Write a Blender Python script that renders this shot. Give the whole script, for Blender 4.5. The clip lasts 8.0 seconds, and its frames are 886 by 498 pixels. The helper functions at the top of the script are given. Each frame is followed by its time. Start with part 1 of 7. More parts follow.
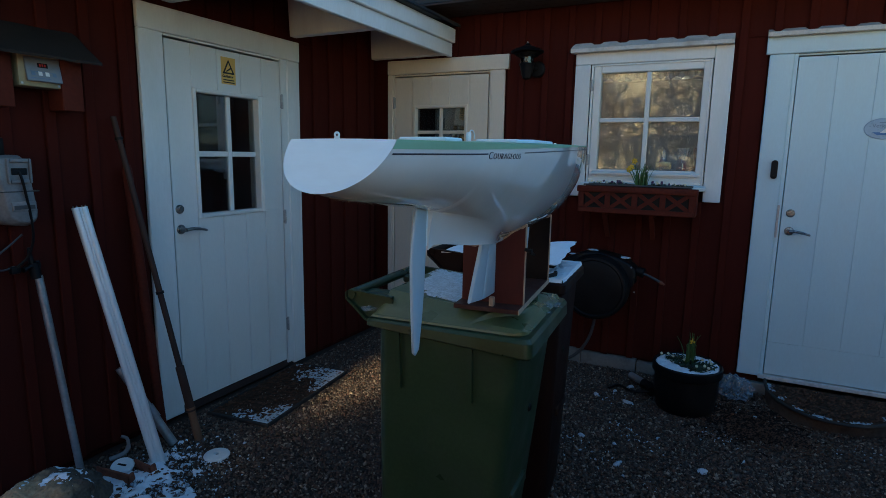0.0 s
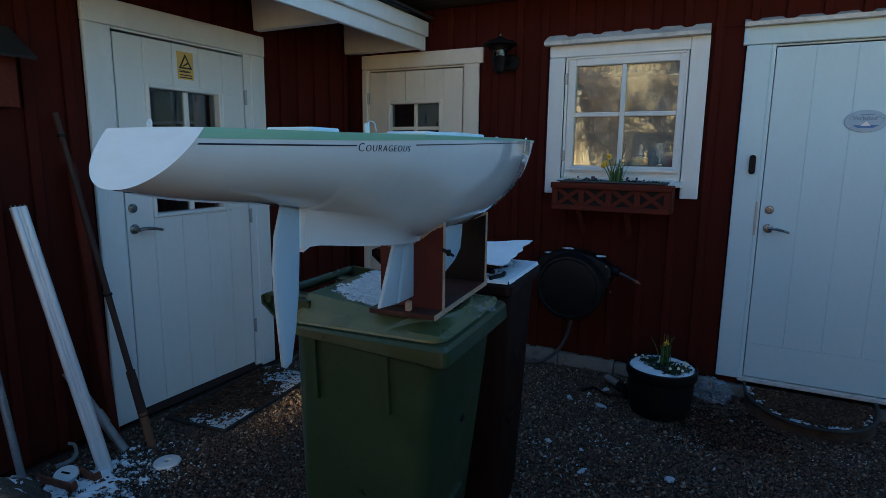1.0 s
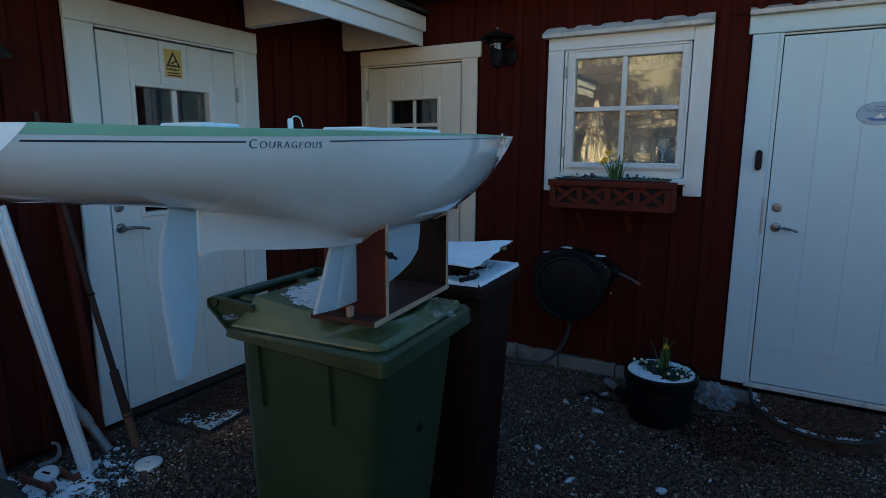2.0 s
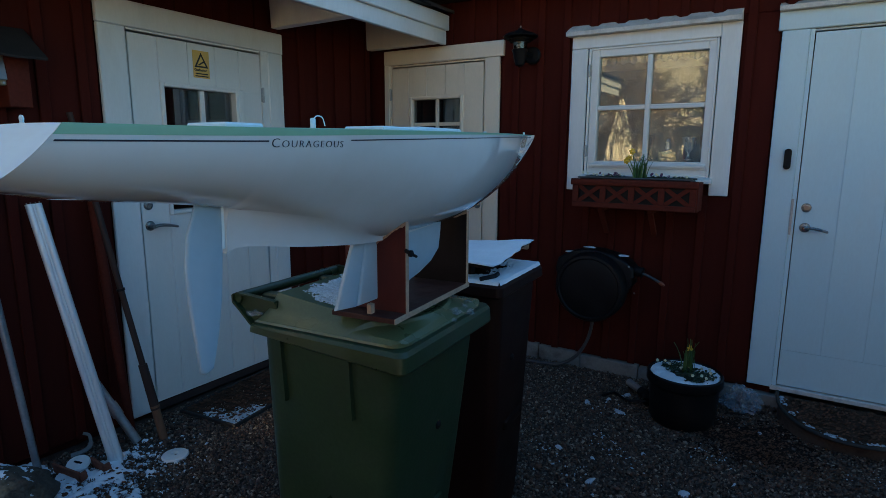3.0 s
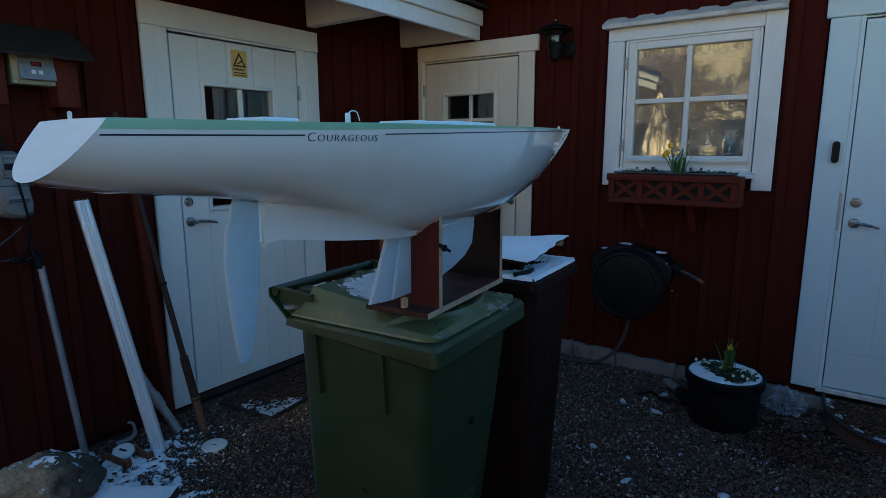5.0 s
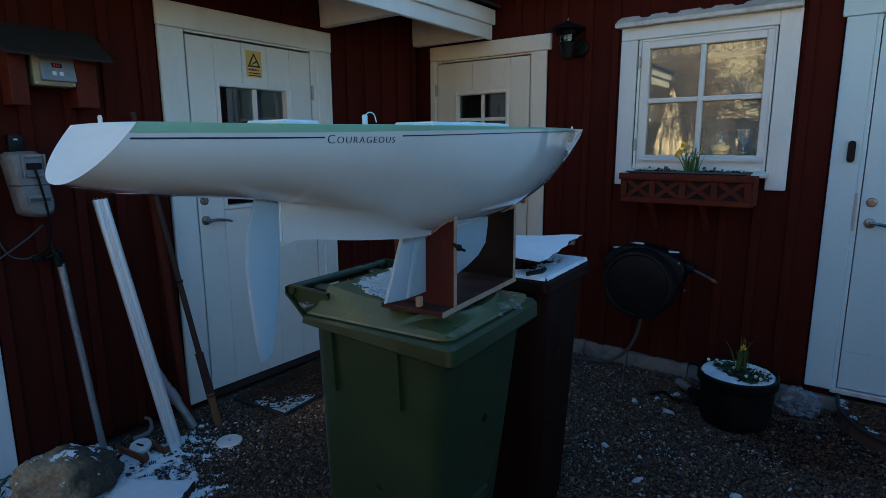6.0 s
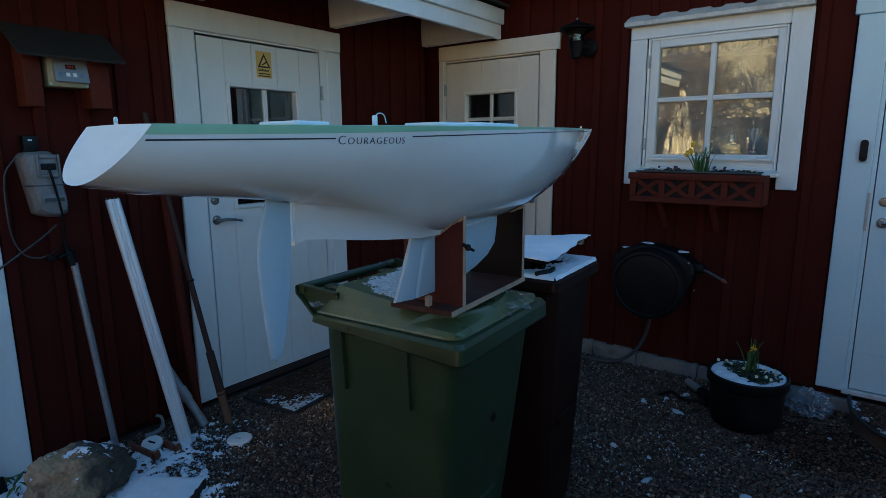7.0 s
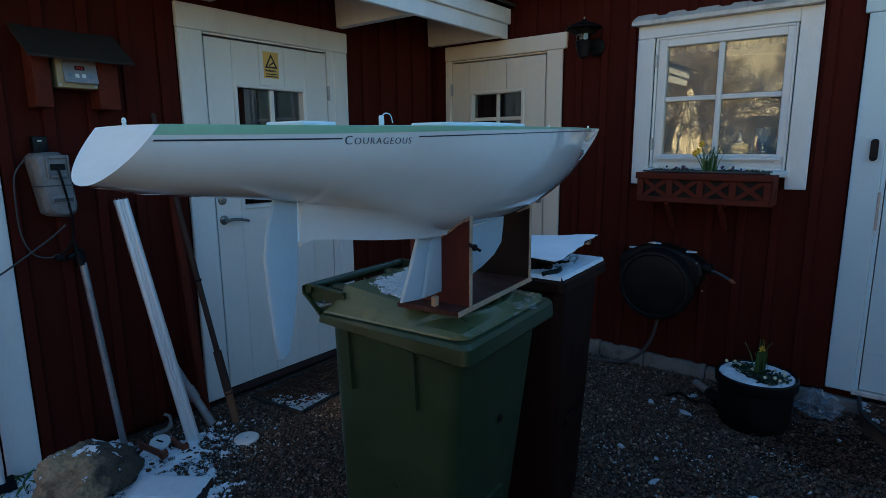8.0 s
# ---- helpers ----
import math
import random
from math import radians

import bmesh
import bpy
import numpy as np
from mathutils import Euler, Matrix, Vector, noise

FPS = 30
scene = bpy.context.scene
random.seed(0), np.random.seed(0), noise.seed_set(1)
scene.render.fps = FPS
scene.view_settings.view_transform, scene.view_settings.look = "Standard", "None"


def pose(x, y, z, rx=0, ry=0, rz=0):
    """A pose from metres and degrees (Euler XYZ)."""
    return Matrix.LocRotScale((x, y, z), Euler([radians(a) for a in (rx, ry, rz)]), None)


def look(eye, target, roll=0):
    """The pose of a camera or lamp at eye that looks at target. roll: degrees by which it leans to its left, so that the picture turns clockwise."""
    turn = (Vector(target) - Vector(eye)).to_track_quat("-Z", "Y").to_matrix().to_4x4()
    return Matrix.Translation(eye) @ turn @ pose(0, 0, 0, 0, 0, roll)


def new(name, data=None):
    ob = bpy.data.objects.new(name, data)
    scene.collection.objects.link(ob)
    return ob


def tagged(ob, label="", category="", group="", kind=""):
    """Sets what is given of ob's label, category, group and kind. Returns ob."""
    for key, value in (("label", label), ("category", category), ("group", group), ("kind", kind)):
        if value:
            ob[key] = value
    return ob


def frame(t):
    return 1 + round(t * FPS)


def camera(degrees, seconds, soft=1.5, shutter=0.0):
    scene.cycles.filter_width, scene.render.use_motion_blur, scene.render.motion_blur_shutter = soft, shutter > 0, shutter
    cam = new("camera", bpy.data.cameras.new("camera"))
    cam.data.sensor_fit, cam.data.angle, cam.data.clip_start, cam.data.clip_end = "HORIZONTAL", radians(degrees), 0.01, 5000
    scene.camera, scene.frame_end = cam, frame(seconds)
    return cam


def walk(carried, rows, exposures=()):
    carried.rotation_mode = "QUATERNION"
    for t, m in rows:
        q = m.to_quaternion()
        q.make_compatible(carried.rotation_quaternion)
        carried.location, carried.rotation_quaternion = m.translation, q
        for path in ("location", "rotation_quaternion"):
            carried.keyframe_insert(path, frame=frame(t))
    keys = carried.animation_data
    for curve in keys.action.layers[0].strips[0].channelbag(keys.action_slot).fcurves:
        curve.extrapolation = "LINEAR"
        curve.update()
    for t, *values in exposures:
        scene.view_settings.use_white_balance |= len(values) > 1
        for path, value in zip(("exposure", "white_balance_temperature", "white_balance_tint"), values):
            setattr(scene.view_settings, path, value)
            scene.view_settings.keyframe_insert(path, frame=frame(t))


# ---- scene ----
cam = camera(76.0, 8.0, 0.65)
PATH = [
    (0, (2.561, -3.951, 1.452), (1.683, -2.184, 1.126), 1.0),
    (0.5, (2.592, -3.91, 1.445), (1.713, -2.144, 1.117), 1.0),
    (1, (2.717, -3.759, 1.445), (1.823, -2.001, 1.112), 0.7),
    (1.2, (2.769, -3.702, 1.446), (1.863, -1.951, 1.111), 0.5),
    (2.3, (2.849, -3.593, 1.444), (1.859, -1.89, 1.1), 0.4),
    (2.5, (2.853, -3.593, 1.443), (1.85, -1.897, 1.099), 0.4),
    (3, (2.855, -3.602, 1.445), (1.817, -1.927, 1.098), 0.3),
    (3.5, (2.861, -3.6, 1.441), (1.794, -1.945, 1.091), 0.1),
    (4, (2.865, -3.594, 1.44), (1.774, -1.955, 1.087), 0.0),
    (4.5, (2.855, -3.599, 1.437), (1.741, -1.976, 1.081), -0.1),
    (4.7, (2.852, -3.599, 1.437), (1.73, -1.982, 1.081), -0.1),
    (5.8, (2.854, -3.615, 1.446), (1.696, -2.025, 1.084), -0.3),
    (6, (2.853, -3.619, 1.444), (1.691, -2.033, 1.082), -0.2),
    (6.5, (2.854, -3.628, 1.449), (1.679, -2.051, 1.086), -0.3),
    (7, (2.855, -3.625, 1.446), (1.669, -2.056, 1.082), -0.3),
    (7.5, (2.851, -3.627, 1.445), (1.655, -2.065, 1.082), -0.3),
    (8, (2.854, -3.624, 1.446), (1.65, -2.069, 1.082), -0.4),
]
walk(cam, [(t, look(eye, target, roll)) for t, eye, target, roll in PATH], exposures=[(0.0, 2.45, 5880, -7), (4.7, 2.45, 5880, -7), (6.2, 2.52, 5880, -7), (8.0, 2.52, 5880, -7)])

# ---- world and sun ----
SUN_ELEVATION, SUN_AZIMUTH = 21.0, 28.0
world = bpy.data.worlds.new("sky")
scene.world = world
world.use_nodes = True
wn = world.node_tree.nodes
sky = wn.new("ShaderNodeTexSky")
sky.sky_type = "NISHITA"
sky.sun_disc = False
sky.sun_elevation = radians(SUN_ELEVATION)
sky.sun_rotation = radians(SUN_AZIMUTH)
sky.altitude = 50
sky.dust_density = 0.0
sky.ozone_density = 4.0
wn["Background"].inputs["Strength"].default_value = 0.05
world.node_tree.links.new(sky.outputs[0], wn["Background"].inputs["Color"])

sun_data = bpy.data.lights.new("sun", "SUN")
sun_data.energy = 5.0
sun_data.angle = radians(0.5)
sun_data.color = (1.0, 0.73, 0.44)
sun = new("sun", sun_data)
sun_from = Vector((math.sin(radians(SUN_AZIMUTH)) * math.cos(radians(SUN_ELEVATION)),
                   math.cos(radians(SUN_AZIMUTH)) * math.cos(radians(SUN_ELEVATION)), math.sin(radians(SUN_ELEVATION))))
sun.matrix_world = look(sun_from * 40, (0, 0, 0))

# added area lamp standing in for low sun thrown back by an unseen upper window of the house across the garden: a narrow
# patch on the gravel
glint_data = bpy.data.lights.new("glint_lamp", "AREA")
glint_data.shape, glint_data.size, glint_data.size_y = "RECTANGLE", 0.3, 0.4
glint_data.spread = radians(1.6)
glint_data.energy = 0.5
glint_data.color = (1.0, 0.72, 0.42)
glint = new("glint_lamp", glint_data)
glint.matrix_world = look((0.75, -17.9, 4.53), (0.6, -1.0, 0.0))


# ---- materials ----
def material(name, base, rough=0.6, metal=0.0, vary=0.12, scale=6.0, fine=60.0, bump=0.15, dirt=None, dirt_amount=0.0,
             dirt_scale=3.0, stretch=(1, 1, 1), per_object=0.0, per_island=0.0, coat=0.0, bump_distance=0.002, rough_vary=0.1, emit=0.0, spec=0.5):
    """Principled surface with colour variation at two scales, a dirt layer with a shape of its own, and fine relief."""
    m = bpy.data.materials.new(name)
    m.use_nodes = True
    nt = m.node_tree
    n, link = nt.nodes, nt.links.new
    bsdf = n["Principled BSDF"]
    tc = n.new("ShaderNodeTexCoord")
    mp = n.new("ShaderNodeMapping")
    mp.inputs["Scale"].default_value = stretch
    link(tc.outputs["Object"], mp.inputs["Vector"])
    big = n.new("ShaderNodeTexNoise")
    big.inputs["Scale"].default_value, big.inputs["Detail"].default_value = scale, 4
    small = n.new("ShaderNodeTexNoise")
    small.inputs["Scale"].default_value, small.inputs["Detail"].default_value = fine, 5
    for tex in (big, small):
        link(mp.outputs[0], tex.inputs["Vector"])
    mix = n.new("ShaderNodeMath")
    mix.operation = "ADD"
    link(big.outputs[0], mix.inputs[0])
    link(small.outputs[0], mix.inputs[1])
    value = mix.outputs[0]
    for amount, socket in ((per_object, "o"), (per_island, "i")):
        if amount:
            src = n.new("ShaderNodeObjectInfo").outputs["Random"] if socket == "o" else n.new("ShaderNodeNewGeometry").outputs["Random Per Island"]
            k = n.new("ShaderNodeMath")
            k.operation, k.inputs[1].default_value = "MULTIPLY_ADD", amount
            link(src, k.inputs[0])
            link(value, k.inputs[2])
            value = k.outputs[0]
    spread = 1.0 + (per_object + per_island) * 0.5
    ramp = n.new("ShaderNodeMapRange")
    ramp.inputs["From Min"].default_value, ramp.inputs["From Max"].default_value = 0.6, 0.6 + 0.8 * spread
    ramp.inputs["To Min"].default_value, ramp.inputs["To Max"].default_value = 1 - vary, 1 + vary
    link(value, ramp.inputs["Value"])
    hue = n.new("ShaderNodeHueSaturation")
    hue.inputs["Color"].default_value = (*base, 1)
    link(ramp.outputs[0], hue.inputs["Value"])
    colour = hue.outputs[0]
    if dirt:
        dn = n.new("ShaderNodeTexNoise")
        dn.inputs["Scale"].default_value, dn.inputs["Detail"].default_value = dirt_scale, 7
        dn.inputs["Roughness"].default_value = 0.65
        link(mp.outputs[0], dn.inputs["Vector"])
        dr = n.new("ShaderNodeMapRange")
        dr.inputs["From Min"].default_value, dr.inputs["From Max"].default_value = 0.48, 0.68
        dr.inputs["To Max"].default_value = dirt_amount
        link(dn.outputs[0], dr.inputs["Value"])
        dm = n.new("ShaderNodeMixRGB")
        dm.inputs[2].default_value = (*dirt, 1)
        link(dr.outputs[0], dm.inputs[0])
        link(colour, dm.inputs[1])
        colour = dm.outputs[0]
    link(colour, bsdf.inputs["Base Color"])
    rr = n.new("ShaderNodeMapRange")
    rr.inputs["From Min"].default_value, rr.inputs["From Max"].default_value = 0.3, 0.7
    rr.inputs["To Min"].default_value, rr.inputs["To Max"].default_value = max(0.02, rough - rough_vary), min(1, rough + rough_vary)
    link(big.outputs[0], rr.inputs["Value"])
    link(rr.outputs[0], bsdf.inputs["Roughness"])
    bsdf.inputs["Metallic"].default_value = metal
    bsdf.inputs["Specular IOR Level"].default_value = spec
    if coat:
        bsdf.inputs["Coat Weight"].default_value = coat
        bsdf.inputs["Coat Roughness"].default_value = 0.05
    if bump:
        b = n.new("ShaderNodeBump")
        b.inputs["Strength"].default_value, b.inputs["Distance"].default_value = bump, bump_distance
        link(small.outputs[0], b.inputs["Height"])
        link(b.outputs[0], bsdf.inputs["Normal"])
    if emit:
        bsdf.inputs["Emission Color"].default_value = (*base, 1)
        bsdf.inputs["Emission Strength"].default_value = emit
    return m


def glass_material(name, tint=(0.92, 0.96, 0.95), rough=0.0, wave=0.0, ior=1.8, dust=0.0):
    m = bpy.data.materials.new(name)
    m.use_nodes = True
    nt = m.node_tree
    n, link = nt.nodes, nt.links.new
    n.remove(n["Principled BSDF"])
    fres = n.new("ShaderNodeFresnel")
    fres.inputs["IOR"].default_value = ior
    clear, gloss, mix = n.new("ShaderNodeBsdfTransparent"), n.new("ShaderNodeBsdfGlossy"), n.new("ShaderNodeMixShader")
    clear.inputs[0].default_value = (*tint, 1)
    gloss.inputs["Roughness"].default_value = rough
    if wave:
        tex, b = n.new("ShaderNodeTexNoise"), n.new("ShaderNodeBump")
        tc = n.new("ShaderNodeTexCoord")
        tex.inputs["Scale"].default_value, tex.inputs["Detail"].default_value = 5.0, 1
        b.inputs["Strength"].default_value, b.inputs["Distance"].default_value = wave, 0.003
        link(tc.outputs["Object"], tex.inputs["Vector"])
        link(tex.outputs[0], b.inputs["Height"])
        link(b.outputs[0], gloss.inputs["Normal"])
    link(fres.outputs[0], mix.inputs[0])
    link(clear.outputs[0], mix.inputs[1])
    link(gloss.outputs[0], mix.inputs[2])
    out = mix.outputs[0]
    if dust:
        film, veil, spots, span, at = n.new("ShaderNodeBsdfDiffuse"), n.new("ShaderNodeMixShader"), n.new("ShaderNodeTexNoise"), n.new("ShaderNodeMapRange"), n.new("ShaderNodeTexCoord")
        film.inputs[0].default_value = (0.75, 0.74, 0.7, 1)
        spots.inputs["Scale"].default_value, spots.inputs["Detail"].default_value = 9.0, 6
        link(at.outputs["Object"], spots.inputs["Vector"])
        link(spots.outputs[0], span.inputs["Value"])
        span.inputs["From Min"].default_value, span.inputs["From Max"].default_value = 0.3, 0.7
        span.inputs["To Min"].default_value, span.inputs["To Max"].default_value = dust * 0.5, dust * 1.5
        link(span.outputs[0], veil.inputs[0])
        link(out, veil.inputs[1])
        link(film.outputs[0], veil.inputs[2])
        out = veil.outputs[0]
    link(out, n["Material Output"].inputs["Surface"])
    return m


RED = material("red_distemper_paint", (0.055, 0.0075, 0.0042), 0.85, vary=0.28, scale=3, fine=40, bump=0.5, dirt=(0.032, 0.0052, 0.0036), dirt_amount=0.55,
               dirt_scale=5, stretch=(1, 1, 0.12), per_object=0.35, spec=0.15)
RED_TRIM = material("red_brown_stain", (0.1, 0.02, 0.0115), 0.75, vary=0.25, scale=5, fine=70, bump=0.3, dirt=(0.05, 0.012, 0.008), dirt_amount=0.4, spec=0.15)
WHITE = material("white_trim_paint", (0.76, 0.77, 0.755), 0.45, vary=0.05, scale=3, fine=90, bump=0.12, dirt=(0.55, 0.53, 0.48), dirt_amount=0.3,
                 dirt_scale=4, stretch=(1, 1, 0.25))
DOOR_WHITE = material("white_door_paint", (0.77, 0.765, 0.735), 0.38, vary=0.04, scale=2, fine=110, bump=0.06, dirt=(0.6, 0.57, 0.5), dirt_amount=0.25,
                      dirt_scale=3, stretch=(1, 1, 0.3), per_object=0.05)
# workshop door white: the blue of the sky light is put into this colour
SKY_TINT_WHITE = material("sky_tinted_door_paint", (0.55, 0.7, 0.765), 0.38, vary=0.04, scale=2, fine=110, bump=0.05, dirt=(0.55, 0.6, 0.6), dirt_amount=0.2,
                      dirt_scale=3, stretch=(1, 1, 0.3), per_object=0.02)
# corner door white: warm bounced light is put into this cream tint
WARM_TINT_WHITE = material("warm_tinted_door_paint", (0.82, 0.73, 0.6), 0.45, vary=0.05, scale=2, fine=110, bump=0.08, dirt=(0.62, 0.54, 0.42), dirt_amount=0.3,
                       dirt_scale=3, stretch=(1, 1, 0.3), per_object=0.04)
CAP_WHITE = material("weathered_white_cap", (0.62, 0.61, 0.59), 0.6, vary=0.15, scale=12, fine=120, bump=0.3, dirt=(0.33, 0.31, 0.29), dirt_amount=0.6, dirt_scale=14)
DARK_WOOD = material("dark_eave_boards", (0.035, 0.02, 0.017), 0.8, vary=0.3, scale=4, fine=50, bump=0.3, stretch=(0.2, 1, 1))
CONCRETE = material("plinth_concrete", (0.2, 0.19, 0.175), 0.9, vary=0.2, scale=6, fine=80, bump=0.5, dirt=(0.06, 0.05, 0.045), dirt_amount=0.75, dirt_scale=6)
GROUND = material("gravel_bed", (0.05, 0.034, 0.025), 0.95, vary=0.45, scale=25, fine=160, bump=0.9, bump_distance=0.01, dirt=(0.015, 0.012, 0.01), dirt_amount=0.6, dirt_scale=2)
STONES = material("gravel_stone", (0.08, 0.06, 0.048), 0.85, vary=0.35, scale=30, fine=200, bump=0.2, spec=0.25)
_n, _link = STONES.node_tree.nodes, STONES.node_tree.links.new
_rnd, _ramp = _n.new("ShaderNodeNewGeometry"), _n.new("ShaderNodeValToRGB")
_ramp.color_ramp.interpolation = "CONSTANT"
for _at, _colour in ((0.14, (0.118, 0.07, 0.049)), (0.3, (0.08, 0.059, 0.047)), (0.46, (0.138, 0.079, 0.056)), (0.56, (0.113, 0.09, 0.074)), (0.72, (0.092, 0.057, 0.04)), (0.86, (0.165, 0.122, 0.09)), (0.93, (0.062, 0.046, 0.04))):
    _ramp.color_ramp.elements.new(_at).color = (*(1.12 * c for c in _colour), 1)
_ramp.color_ramp.elements[0].color = (0.062, 0.048, 0.041, 1)
_ramp.color_ramp.elements[-1].color = (0.18, 0.145, 0.112, 1)
_link(_rnd.outputs["Random Per Island"], _ramp.inputs[0])
_link(_ramp.outputs[0], [k for k in _n if k.bl_idname == "ShaderNodeHueSaturation"][0].inputs["Color"])
PALE_STONES = material("pale_gravel_stone", (0.24, 0.185, 0.138), 0.85, vary=0.5, scale=30, fine=200, bump=0.2, per_island=1.0, spec=0.25)
DAMP_SOIL = material("damp_dark_soil", (0.02, 0.012, 0.009), 0.9, vary=0.5, scale=20, fine=120, bump=0.8, bump_distance=0.008, spec=0.15)
SNOW = material("old_snow", (0.84, 0.87, 0.92), 0.65, vary=0.06, scale=20, fine=160, bump=0.5, bump_distance=0.004)
THIN_SNOW = material("half_melted_snow", (0.5, 0.56, 0.63), 0.55, vary=0.25, scale=40, fine=200, bump=0.7, bump_distance=0.004, dirt=(0.22, 0.22, 0.21), dirt_amount=0.5, dirt_scale=60)
CRUST = material("thin_snow_crust", (0.62, 0.68, 0.74), 0.5, vary=0.3, scale=60, fine=260, bump=0.8, bump_distance=0.004, dirt=(0.3, 0.34, 0.33), dirt_amount=0.6, dirt_scale=90)
HULL = material("gloss_white_hull", (0.725, 0.73, 0.73), 0.035, vary=0.025, scale=4, fine=30, bump=0.01, dirt=(0.68, 0.66, 0.62), dirt_amount=0.3, dirt_scale=7, coat=1.0, rough_vary=0.02, spec=0.6)
# satin white with the sky's blue light put into its base colour
TRANSOM = material("satin_white_sky_tinted", (0.7, 0.81, 0.86), 0.5, vary=0.04, scale=8, fine=60, bump=0.05, dirt=(0.62, 0.66, 0.66), dirt_amount=0.3, dirt_scale=10, stretch=(0.4, 1, 1.6))
DECK_GREEN = material("pale_green_paint", (0.26, 0.45, 0.30), 0.4, vary=0.06, scale=8, fine=60, bump=0.03)
# white blades made darker and bluer: shade and sky light put into the colour
BLADE_SHADED = material("shaded_white_blade", (0.41, 0.5, 0.57), 0.42, vary=0.04, scale=8, fine=60, bump=0.05, spec=0.3)
NAVY = material("navy_lettering", (0.012, 0.014, 0.03), 0.4, vary=0.1, bump=0)
PLY_RED = material("maroon_stained_plywood", (0.062, 0.0095, 0.0085), 0.6, vary=0.25, scale=6, fine=70, bump=0.15, dirt=(0.05, 0.012, 0.01), dirt_amount=0.5, dirt_scale=8, stretch=(1, 1, 0.3), spec=0.3)
PLY_DARK = material("black_stained_plywood", (0.0085, 0.0055, 0.0052), 0.4, vary=0.3, scale=6, fine=70, bump=0.1, dirt=(0.016, 0.011, 0.01), dirt_amount=0.5, dirt_scale=5, spec=0.12)
HOSE = material("dark_grey_hose", (0.05, 0.052, 0.055), 0.5, vary=0.2, scale=10, fine=80, bump=0.1)
PLY_BASE = material("scuffed_plywood_base", (0.045, 0.018, 0.015), 0.5, vary=0.35, scale=14, fine=90, bump=0.25, dirt=(0.11, 0.07, 0.055), dirt_amount=0.4, dirt_scale=16, spec=0.2)
PLY_EDGE = material("raw_plywood_edge", (0.42, 0.30, 0.2), 0.75, vary=0.2, scale=30, fine=120, bump=0.2, dirt=(0.2, 0.1, 0.07), dirt_amount=0.4, dirt_scale=25)
FELT = material("tan_felt_strip", (0.36, 0.25, 0.17), 0.95, vary=0.3, scale=40, fine=200, bump=0.5)
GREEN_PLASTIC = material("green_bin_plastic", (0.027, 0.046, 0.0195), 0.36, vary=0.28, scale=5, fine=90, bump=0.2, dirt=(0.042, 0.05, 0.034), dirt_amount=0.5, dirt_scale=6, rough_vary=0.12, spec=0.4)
LID_PLASTIC = material("paler_green_lid_plastic", (0.09, 0.112, 0.05), 0.3, vary=0.2, scale=5, fine=140, bump=0.12, dirt=(0.1, 0.105, 0.065), dirt_amount=0.4, dirt_scale=7, rough_vary=0.12, spec=0.5)
BROWN_PLASTIC = material("dark_brown_bin_plastic", (0.0148, 0.0058, 0.0045), 0.5, vary=0.2, scale=4, fine=140, bump=0.12, dirt=(0.014, 0.008, 0.006), dirt_amount=0.4, dirt_scale=6, spec=0.13)
BLACK_PLASTIC = material("black_plastic", (0.0055, 0.0055, 0.0065), 0.5, vary=0.25, scale=8, fine=90, bump=0.1, dirt=(0.011, 0.01, 0.009), dirt_amount=0.4, dirt_scale=9, spec=0.2)
RUBBER = material("black_rubber", (0.02, 0.019, 0.018), 0.75, vary=0.3, scale=10, fine=90, bump=0.4, dirt=(0.06, 0.05, 0.04), dirt_amount=0.5, dirt_scale=10)
GREY_PLASTIC = material("weathered_grey_plastic", (0.2, 0.195, 0.195), 0.55, vary=0.22, scale=8, fine=90, bump=0.1, dirt=(0.11, 0.1, 0.1), dirt_amount=0.6, dirt_scale=14)
CREAM_PLASTIC = material("yellowed_cream_plastic", (0.33, 0.275, 0.155), 0.5, vary=0.1, scale=12, fine=90, bump=0.08, dirt=(0.3, 0.25, 0.16), dirt_amount=0.4, dirt_scale=14)
PANEL_GREY = material("grey_label_panel", (0.21, 0.225, 0.25), 0.45, vary=0.08, scale=15, fine=90, bump=0.05)
ALU = material("bare_aluminium", (0.8, 0.82, 0.83), 0.45, metal=0.35, vary=0.12, scale=6, fine=120, bump=0.15, stretch=(1, 1, 0.1), dirt=(0.5, 0.5, 0.5), dirt_amount=0.4, dirt_scale=8)
ZINC = material("galvanised_steel", (0.42, 0.43, 0.44), 0.5, metal=0.75, vary=0.22, scale=18, fine=90, bump=0.15, dirt=(0.25, 0.24, 0.23), dirt_amount=0.4, dirt_scale=12)
STEEL = material("brushed_steel", (0.24, 0.245, 0.25), 0.3, metal=0.8, vary=0.1, scale=20, fine=150, bump=0.05)
RUST = material("rusty_iron", (0.19, 0.062, 0.032), 0.85, vary=0.4, scale=20, fine=120, bump=0.5, dirt=(0.05, 0.02, 0.015), dirt_amount=0.6, dirt_scale=18)
POLE_WOOD = material("dark_weathered_pole", (0.042, 0.02, 0.013), 0.7, vary=0.35, scale=10, fine=80, bump=0.3, stretch=(1, 1, 0.1))
RAW_WOOD = material("orange_brown_wood", (0.17, 0.083, 0.042), 0.65, vary=0.3, scale=14, fine=90, bump=0.3, stretch=(1, 1, 0.12))
ROCK = material("granite_boulder", (0.44, 0.3, 0.17), 0.9, vary=0.5, scale=9, fine=70, bump=1.0, bump_distance=0.014, dirt=(0.06, 0.053, 0.047), dirt_amount=0.92, dirt_scale=4)
